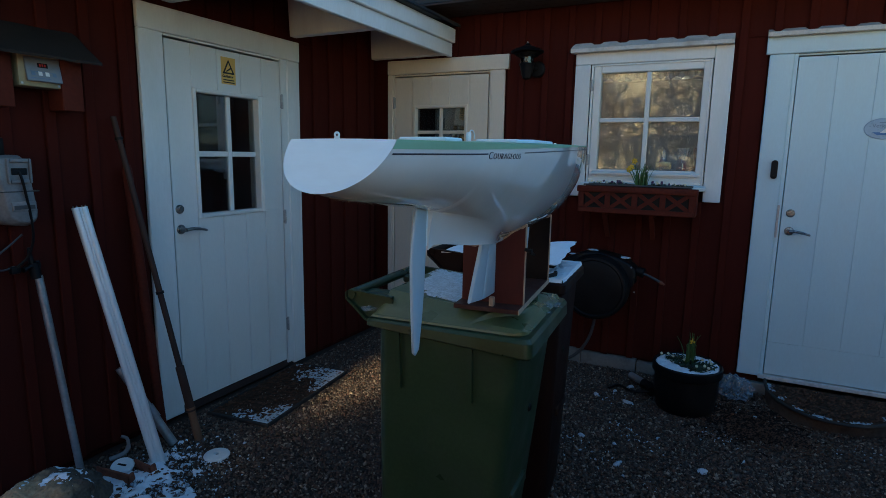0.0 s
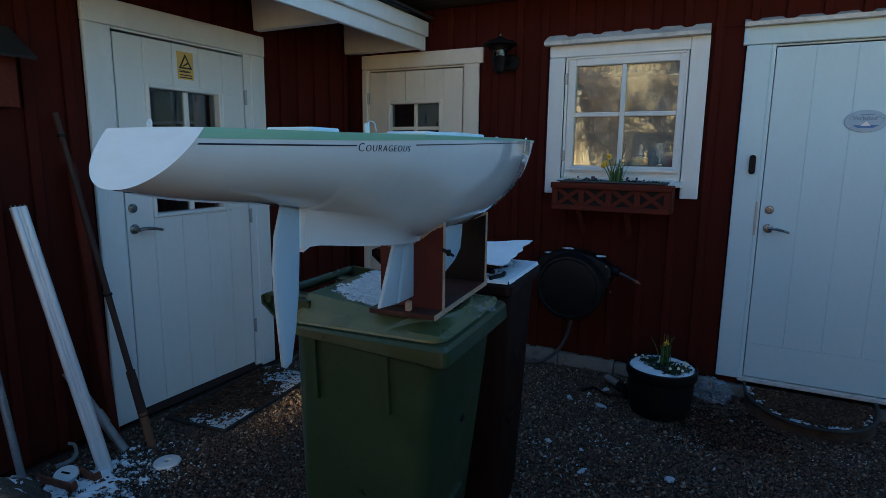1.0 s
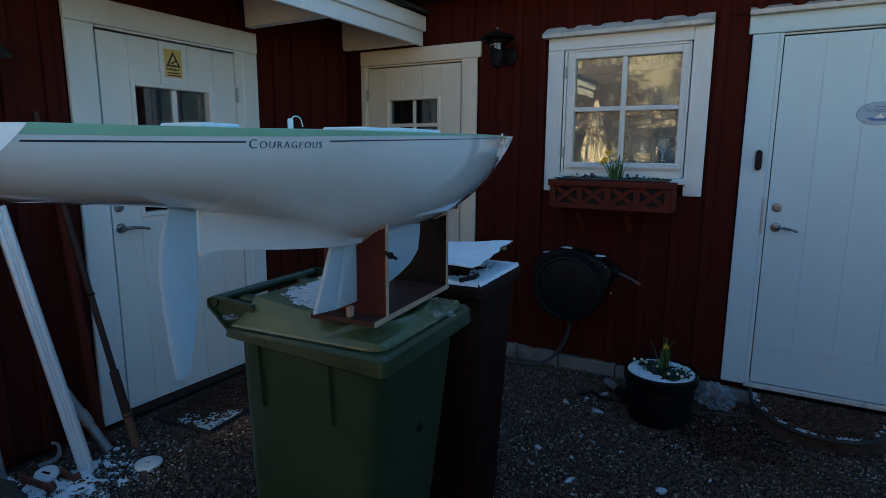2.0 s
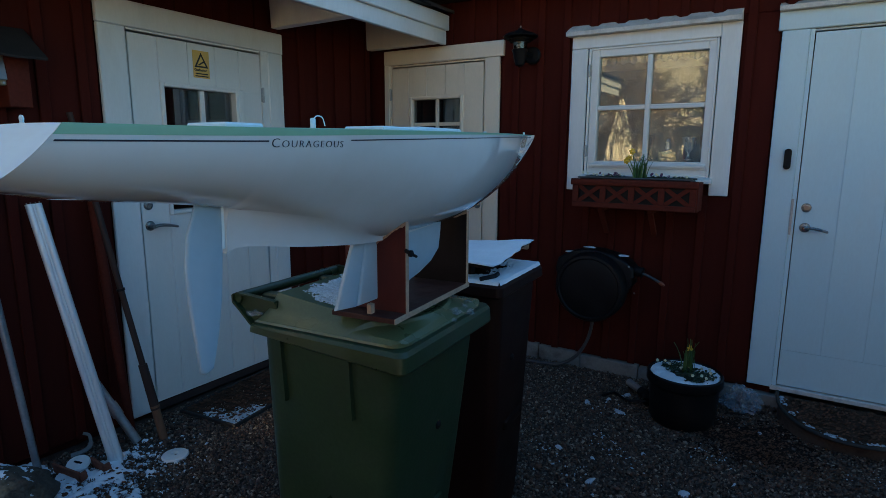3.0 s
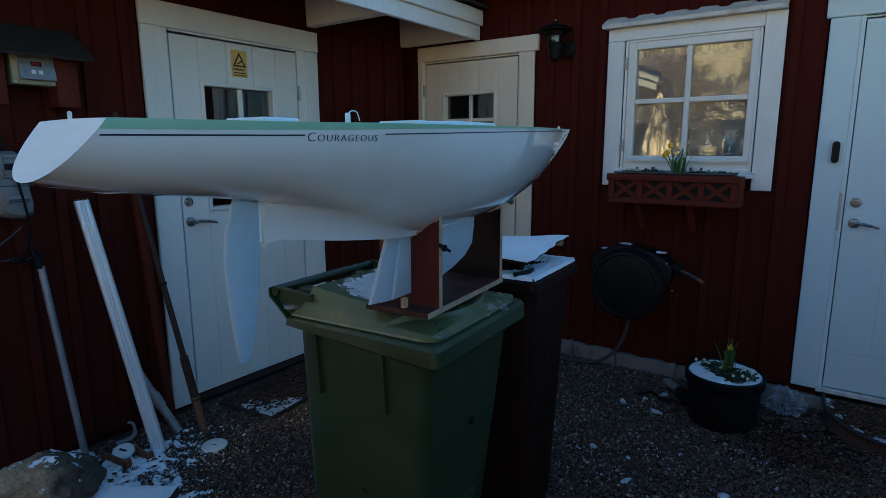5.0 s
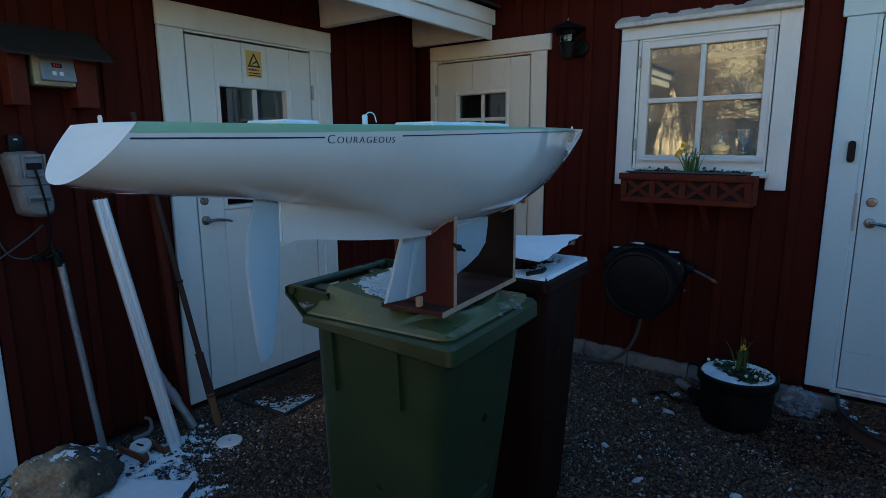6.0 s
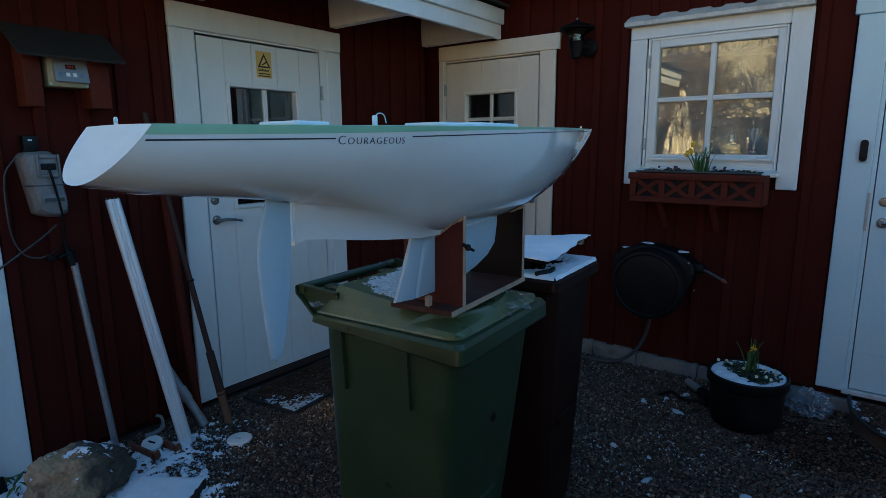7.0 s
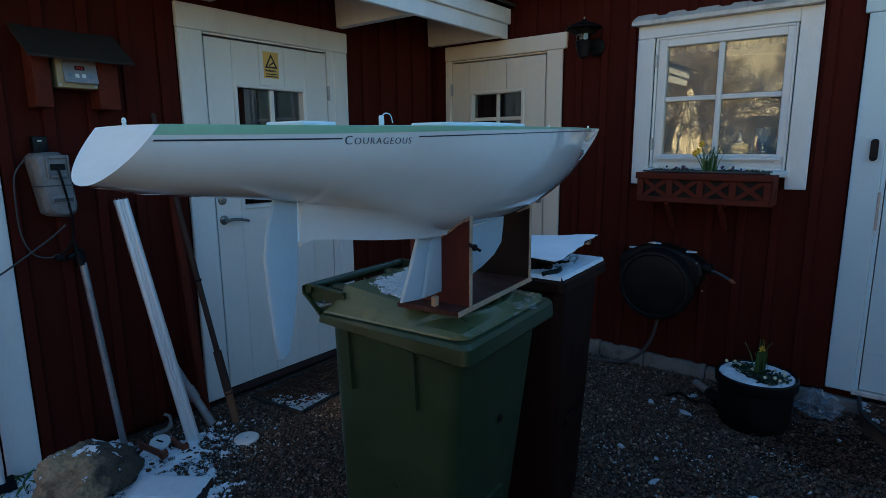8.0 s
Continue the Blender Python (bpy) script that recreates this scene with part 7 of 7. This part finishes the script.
# ---- half-round leaf-filled planter, built as step and mat, at the workshop door ----
def half_round(cx, reach, depth, power, z):
    """A half-round outline in front of the door, from one end to the other."""
    out = []
    for k in range(41):
        a = math.pi + math.pi * k / 40
        out.append(Vector((cx + reach * math.copysign(abs(math.cos(a)) ** 0.9, math.cos(a)), -0.03 - depth * abs(math.sin(a)) ** power, z)))
    return out


bm = bmesh.new()
add_prism(bm, half_round(3.2, 0.318, 0.39, 0.7, 0.07), (0, 0, -0.1))
bmesh.ops.bevel(bm, geom=[e for e in bm.edges if e.verts[0].co.z > 0.06 and e.verts[1].co.z > 0.06], offset=0.008, segments=2, affect="EDGES", profile=0.5)
for v in bm.verts:
    v.co += 0.005 * noise.noise(v.co * 9) * Vector((1, 1, 0.5))
solid("concrete_step", bm, PLANTER_SIDE, "worn half-round planter body below the workshop door", "step", kind="structure")
leaf_planter = thing("planter_top", (3.2, -0.2, 0.075), "half-round leaf-filled planter top with raised black rim and snow", "doormat")
arc = half_round(3.2, 0.325, 0.454, 1.0, 0.083)
for p in arc:
    p.z += 0.02 * smooth_step(-0.16, -0.03, p.y)
bm = bmesh.new()
add_prism(bm, half_round(3.2, 0.319, 0.448, 1.0, 0.084), (0, 0, -0.009))
part("mat", bm, MAT_FIBRE, leaf_planter)
part("rim", tube(arc, 0.0095, 8), RUBBER, leaf_planter, "raised black planter rim")


def along_rim(x, y):
    r = ((x - 3.2) / 0.325) ** 2 + ((y + 0.03) / 0.454) ** 2
    return 0.55 * math.exp(-(r - 0.86) ** 2 / 0.012) - 0.3 * abs(noise.noise(Vector((x, y, 0)) * 40)) - (5.0 if r > 0.95 else 0.0)


solid("mat_snow", snow_sheet(2.87, 3.53, -0.48, -0.05, 0.086, -0.46, 0.005, 0.005, 23.0, along_rim), THIN_SNOW, "line of snow along the planter rim", "snow", kind="stuff")

# leaf litter round the planter and pot
litter = random.Random(5)
bm = bmesh.new()
for k in range(4600):
    grow = 1.0
    if k >= 3400:
        x, y, z = 3.2 + litter.uniform(-0.3, 0.3), litter.uniform(-0.46, -0.05), 0.086
        if ((x - 3.2) / 0.31) ** 2 + ((y + 0.03) / 0.43) ** 2 > 1.0:
            continue
        grow = 1.35
    elif k >= 2600:
        x, y, z = 2.95 + litter.gauss(0, 0.2), -0.66 + litter.gauss(0, 0.07) - 0.1 * litter.random(), 0.012
    elif k >= 1700:
        p = MM @ Vector((litter.uniform(-0.19, 0.19), litter.uniform(-0.39, 0.39), 0.02))
        x, y, z = p
        grow = 1.5
    elif k >= 1400:
        p = MM @ Vector((litter.uniform(-0.19, 0.19), litter.uniform(-0.39, 0.39), 0.022))
        x, y, z = p
    elif k < 300:
        x, y, z = 3.2 + litter.uniform(-0.26, 0.26), litter.uniform(-0.34, -0.06), 0.088
    else:
        x, y, z = 2.78 + litter.gauss(0, 0.13), -0.53 + litter.gauss(0, 0.12), 0.012
    a, r = litter.uniform(0, 6.28), grow * litter.uniform(0.002, 0.0055)
    n = Vector((litter.uniform(-0.6, 0.6), litter.uniform(-0.6, 0.6), 1)).normalized()
    p = n.orthogonal().normalized()
    q = n.cross(p)
    c = Vector((x, y, z + litter.uniform(0, 0.008)))
    bm.faces.new([bm.verts.new(c + r * (math.cos(a + w) * p * 1.6 + math.sin(a + w) * q)) for w in (0, 0.9, 2.2, 3.14, 4.1, 5.3)])
for k in range(70):
    c = Vector((litter.uniform(0.28, 0.62), litter.uniform(-2.62, -2.3), 0.016))
    a, r = litter.uniform(0, 6.28), litter.uniform(0.004, 0.011)
    n = Vector((litter.uniform(-0.5, 0.5), litter.uniform(-0.5, 0.5), 1)).normalized()
    p = n.orthogonal().normalized()
    q = n.cross(p)
    bm.faces.new([bm.verts.new(c + r * (math.cos(a + w) * p * 1.5 + math.sin(a + w) * q)) for w in (0, 0.9, 2.2, 3.14, 4.1, 5.3)])
solid("leaf_litter", bm, DEAD_LEAF, "wet brown leaf litter by the planter", "leaves", kind="stuff", smooth=0)


# unseen sunlit lawn, added to bounce warm light into the yard
bm = bmesh.new()
bmesh.ops.create_grid(bm, x_segments=30, y_segments=14, size=1)
for v in bm.verts:
    v.co = Vector((v.co.x * 14.0 + 1.0, -11.0 + v.co.y * 3.6, 0.012 + 0.02 * noise.noise(v.co * 6)))
solid("garden_lawn", bm, LAWN, "unseen pale dry lawn with frost, added to bounce low sun", "lawn", kind="structure")

# second unseen lawn on the east, its paleness set to reflect sun at the doors
bm = bmesh.new()
bmesh.ops.create_grid(bm, x_segments=30, y_segments=30, size=1)
for v in bm.verts:
    v.co = Vector((12.6 + v.co.x * 7.2, -1.5 + v.co.y * 5.6, 0.012 + 0.02 * noise.noise(v.co * 6)))
solid("garden_lawn", bm, EAST_BOUNCE_LAWN, "unseen straw-coloured lawn with frost, added east to bounce low sun", "lawn", kind="structure")

# unseen low board wall on the east, added to hold light off the lower yard
east_blocker = thing("blocker_east", (4.7, -2.9, 0.0), "unseen low red board wall added to block light from the east", "wall", kind="structure")
wall_mesh = finish(box((-0.012, -0.083, 0.0), (0.012, 0.083, 1.55), 0.003), "wall_board", RED, 0)
for k in range(24):
    ob = new("board", wall_mesh)
    ob.parent = east_blocker
    ob.matrix_basis = pose(0.0, -2.0 + k * 0.17, 0.0)
part("cap", box((4.66, -5.05, 1.551), (4.74, -0.85, 1.575), 0.003), RED, east_blocker)
for z in (0.35, 1.2):
    part("rail", box((4.713, -5.0, z), (4.755, -0.9, z + 0.09), 0.003), RED, east_blocker)

# unseen low board wall on the south, added to block warm light near the ground
south_blocker = thing("blocker_south", (1.8, -6.4, 0.0), "unseen low red board wall added to block garden light", "wall", kind="structure")
south_mesh = finish(box((-0.083, -0.012, 0.0), (0.083, 0.012, 1.1), 0.003), "wall_board", RED, 0)
for k in range(36):
    ob = new("board", south_mesh)
    ob.parent = south_blocker
    ob.matrix_basis = pose(-3.0 + k * 0.17, 0.0, 0.0)
part("cap", box((-1.3, -6.44, 1.101), (4.84, -6.36, 1.125), 0.003), RED, south_blocker)
for z in (0.3, 0.85):
    part("rail", box((-1.25, -6.455, z), (4.8, -6.413, z + 0.09), 0.003), RED, south_blocker)

# ---- the yard behind: sunlit fence, trees and hedge, mirrored in the window ----
fence = thing("board_fence", (0.0, -13.2, 0.0), "pale sun-bleached board fence across the garden", "fence")
fence_mesh = finish(box((-0.09, -0.012, 0.02), (0.09, 0.012, 2.1), 0.003), "fence_board", FENCE, 0)
for k in range(110):
    ob = new("board", fence_mesh)
    ob.parent = fence
    ob.matrix_basis = pose(-9.0 + k * 0.19, 0, 0.0)
for z in (0.5, 1.6):
    part("rail", box((-9.1, -13.26, z), (11.9, -13.215, z + 0.09), 0.004), FENCE, fence)

pale_house = thing("pale_house", (-1.5, -19.5, 0.0), "pale cream house behind the fence with dark roof", "house")
part("wall", box((-8.0, -22.5, 0.0), (6.0, -18.0, 5.0), 0.0), PALE_WALL, pale_house)
part("roof", prism([(-8.4, -17.7, 5.0), (-8.4, -22.8, 5.0), (-8.4, -20.2, 6.8)], (14.8, 0, 0)), ROOF_TILE, pale_house)
for x in (-4.2, -1.5, 1.2):
    w = part("window", box((x - 0.55, -18.0, 1.0), (x + 0.55, -17.94, 2.3), 0.01), WHITE, pale_house)
    part("pane", box((x - 0.46, -17.94, 1.1), (x + 0.46, -17.935, 2.2), 0.0), BLACK_PLASTIC, w)

# unseen upper window, added where the glint lamp sits
upper = part("window", box((0.3, -18.0, 4.2), (1.2, -17.94, 4.85), 0.01), WHITE, pale_house)
part("pane", box((0.38, -17.94, 4.27), (1.12, -17.935, 4.78), 0.0), GLASS, upper)


def bare_tree(at, height, seed, label, lean=(0, 0)):
    """A leafless tree: tapered trunk and limbs that fork again and again into crooked twigs."""
    rnd = random.Random(seed)
    t = thing("bare_tree", at, label, "tree", group="bare garden trees")
    trunk, limbs, twigs = bmesh.new(), bmesh.new(), bmesh.new()

    def grow(start, direction, length, radius, depth):
        pts, p, d = [start], start.copy(), direction.normalized()
        steps = 5 if depth < 4 else 3
        for _ in range(steps):
            d = (d + Vector((rnd.gauss(0, 0.16), rnd.gauss(0, 0.16), rnd.gauss(0.03, 0.12)))).normalized()
            p = p + d * length / steps
            pts.append(p.copy())
        target = trunk if depth == 0 else limbs if depth < 3 else twigs
        add_tube(target, pts, [max(0.0075, radius * (1 - 0.5 * k / steps)) for k in range(steps + 1)], 8 if depth == 0 else 5 if depth < 3 else 3, False)
        if depth >= 5:
            return
        for k in range(5 if depth < 2 else 4):
            f = rnd.uniform(0.4, 1.0)
            i = min(steps, max(1, round(f * steps)))
            side = d.orthogonal().normalized()
            side.rotate(Matrix.Rotation(rnd.uniform(0, 6.28), 3, d))
            grow(pts[i], d * 0.75 + side * rnd.uniform(0.5, 1.0), length * rnd.uniform(0.55, 0.75), radius * 0.5 * (1.1 - 0.3 * f), depth + 1)

    grow(Vector(at), Vector((lean[0], lean[1], 1)), height * 0.4, height * 0.021, 0)
    part("trunk", trunk, BARK, t)
    part("limbs", limbs, BARK, t)
    part("crown", twigs, BARK, t, "tangle of bare twigs")


bare_tree((2.3, -8.6, -0.02), 6.2, 4, "old leafless fruit tree with crooked limbs", (-0.1, 0.05))
bare_tree((-0.9, -10.6, -0.02), 5.2, 9, "old leafless fruit tree with crooked limbs", (0.2, 0.0))
bare_tree((4.2, -11.0, -0.02), 5.6, 15, "old leafless fruit tree with crooked limbs", (-0.2, 0.0))
bare_tree((-2.4, -8.8, -0.02), 5.8, 23, "old leafless fruit tree with crooked limbs", (0.15, 0.1))
bare_tree((1.2, -11.8, -0.02), 5.6, 31, "old leafless fruit tree with crooked limbs", (-0.1, 0.05))

hedge_rand = np.random.RandomState(12)


def twig_hedge(name, x0, x1, y0, y1, z0, z1, count, label):
    """A hedge made of many thin leaf-like flakes."""
    c = hedge_rand.uniform((x0, y0, z0), (x1, y1, z1), (count, 3))
    c[:, 2] *= 1 - 0.25 * np.abs(np.sin(c[:, 0] * 1.7 + c[:, 1])) * (c[:, 2] > 0.5 * z1)
    a = hedge_rand.normal(size=(count, 3))
    b = hedge_rand.normal(size=(count, 3))
    a *= hedge_rand.uniform(0.02, 0.07, (count, 1)) / np.linalg.norm(a, axis=1, keepdims=True)
    b *= hedge_rand.uniform(0.01, 0.03, (count, 1)) / np.linalg.norm(b, axis=1, keepdims=True)
    verts = np.stack([c - a, c + b, c + a, c - b], 1).reshape(-1, 3)
    me = bpy.data.meshes.new(name)
    me.from_pydata(verts.tolist(), [], np.arange(count * 4).reshape(-1, 4).tolist())
    me.materials.append(HEDGE)
    tagged(new(name, me), label, "hedge", kind="stuff")


twig_hedge("garden_hedge", -9.0, 0.35, -15.9, -14.2, 0.0, 6.2, 15000, "tall brown leafless hedge in low sun")
twig_hedge("garden_hedge", 1.1, 9.0, -15.9, -14.2, 0.0, 6.2, 19000, "tall brown leafless hedge in low sun")
twig_hedge("low_hedge", -8.0, -1.6, -12.9, -12.1, 0.0, 2.2, 9000, "loose olive brown hedge before the fence")

# furled parasol on the lawn
parasol = thing("garden_parasol", (-0.5, -9.0, 0.0), "furled pale canvas garden parasol on a foot", "parasol")
part("foot", lathe([(0.0, 0.0), (0.28, 0.0), (0.28, 0.05), (0.05, 0.09), (0.03, 0.3), (0.0, 0.3)], (-0.5, -9.0, 0.0), (0, 0, 1), 24), CONCRETE, parasol)
part("pole", tube([(-0.5, -9.0, 0.1), (-0.5, -9.0, 2.6)], 0.025, 10), RAW_WOOD, parasol)
bm = bmesh.new()
rings = []
for z, r in ((0.95, 0.3), (1.2, 0.27), (1.6, 0.22), (2.0, 0.14), (2.4, 0.06), (2.52, 0.03)):
    rings.append([Vector((-0.5 + r * (1 + 0.3 * math.sin(8 * a)) * math.cos(a), -9.0 + r * (1 + 0.3 * math.sin(8 * a)) * math.sin(a), z)) for a in (2 * math.pi * k / 48 for k in range(48))])
loft_rings(bm, rings)
part("canopy", bm, CANVAS, parasol, "pale beige folded canvas")


# damp soil by the planter
def soil_patch(x, y):
    return 0.6 - 2.2 * math.hypot((x - 2.78) * 0.9, y + 0.53)


solid("damp_soil", snow_sheet(2.3, 3.3, -0.95, -0.06, 0.003, -0.02, 0.016, 0.004, 31.0, soil_patch), DAMP_SOIL, "dark damp soil spread over the gravel by the planter", "soil", kind="stuff")


# ---- gravel stones ----
def scatter_gravel(count, seed, mat, label, mean, area, lift=0.0, thin=None):
    """Crushed stones of eight uneven faces each, half sunk in the bed."""
    rnd = np.random.RandomState(seed)
    unit = np.array([(1, 0, 0), (0, 1, 0), (-1, 0, 0), (0, -1, 0), (0.1, 0.1, 1), (0, 0, -1)], float)
    tri = np.array([(0, 1, 4), (1, 2, 4), (2, 3, 4), (3, 0, 4), (1, 0, 5), (2, 1, 5), (3, 2, 5), (0, 3, 5)])
    x = rnd.uniform(area[0], area[1], count)
    y = rnd.uniform(area[2], area[3], count)
    keep = rnd.uniform(0, 1, count) < np.clip(np.hypot((x - 2.78) * 0.9, y + 0.53) / 0.3 - 0.05, 0.12, 1)
    if thin is not None:
        keep &= rnd.uniform(0, 1, count) < thin(x, y)
    x, y = x[keep], y[keep]
    count = len(x)
    size = rnd.gamma(6.0, mean / 6, count).clip(0.0024, 0.014)
    shape = rnd.uniform(0.7, 1.4, (count, 3)) * np.array([1, 1, 0.75])
    jit = rnd.uniform(0.75, 1.35, (count, len(unit), 1))
    ang = rnd.uniform(0, 6.283, count)
    local = unit[None] * jit * shape[:, None, :] * size[:, None, None]
    local[..., 2] += local[..., 0] * rnd.normal(0, 0.35, count)[:, None]
    cs, sn = np.cos(ang)[:, None], np.sin(ang)[:, None]
    px = local[..., 0] * cs - local[..., 1] * sn + x[:, None]
    py = local[..., 0] * sn + local[..., 1] * cs + y[:, None]
    pz = local[..., 2] + lift + (size * rnd.uniform(-0.2, 0.6, count))[:, None]
    verts = np.stack([px, py, pz], -1).reshape(-1, 3)
    faces = (tri[None] + (np.arange(count) * len(unit))[:, None, None]).reshape(-1, 3)
    me = bpy.data.meshes.new("gravel")
    me.vertices.add(len(verts))
    me.vertices.foreach_set("co", verts.astype(np.float32).ravel())
    me.loops.add(faces.size)
    me.loops.foreach_set("vertex_index", faces.astype(np.int32).ravel())
    me.polygons.add(len(faces))
    me.polygons.foreach_set("loop_start", np.arange(0, faces.size, 3, dtype=np.int32))
    me.update(calc_edges=True)
    me.materials.append(mat)
    tagged(new("gravel", me), label, "gravel", kind="stuff")


scatter_gravel(150000, 2, STONES, "loose fine brown and grey gravel", 0.0049, (0.01, 3.8, -2.8, -0.02))
scatter_gravel(15000, 5, PALE_STONES, "pale stones mixed into the gravel", 0.005, (0.01, 3.8, -2.8, -0.02))
scatter_gravel(160, 7, PALE_STONES, "pale grit trodden into the doormat", 0.0032, (0.16, 0.44, -1.78, -1.12), 0.017)
scatter_gravel(9000, 11, THIN_SNOW, "thin grains of old snow dusted over the gravel by the wall", 0.0042, (0.1, 0.95, -2.95, -1.95), 0.004,
               lambda x, y: 0.75 * np.exp(-((x - 0.42) / 0.2) ** 2 - ((y + 2.5) / 0.26) ** 2))
scatter_gravel(5000, 13, THIN_SNOW, "thin grains of old snow dusted over the gravel", 0.0036, (1.7, 3.4, -1.9, -0.3), 0.003,
               lambda x, y: np.clip(np.sin(x * 7.1 + 2.0 * np.sin(y * 5.3)) * np.sin(y * 8.7 + x * 3.1) - 0.35, 0, 1))

# ---- cladding of the two walls ----
BACK_HOLES = [(0.07, 1.075, 0.0, 2.172), (1.572, 2.527, 1.186, 2.175), (2.71, 3.915, 0.0, 2.175)]
LEFT_HOLES = [(-2.087, -0.943, 0.0, 2.152), (-4.01, -2.884, 0.0, 2.172)]
clad_wall(wall_north, "x", -0.02, 6.15, 0.085, 2.455, BACK_HOLES, 1.706)
clad_wall(wall_west, "y", -4.24, -0.02, 0.035, 2.5, LEFT_HOLES, -2.508)
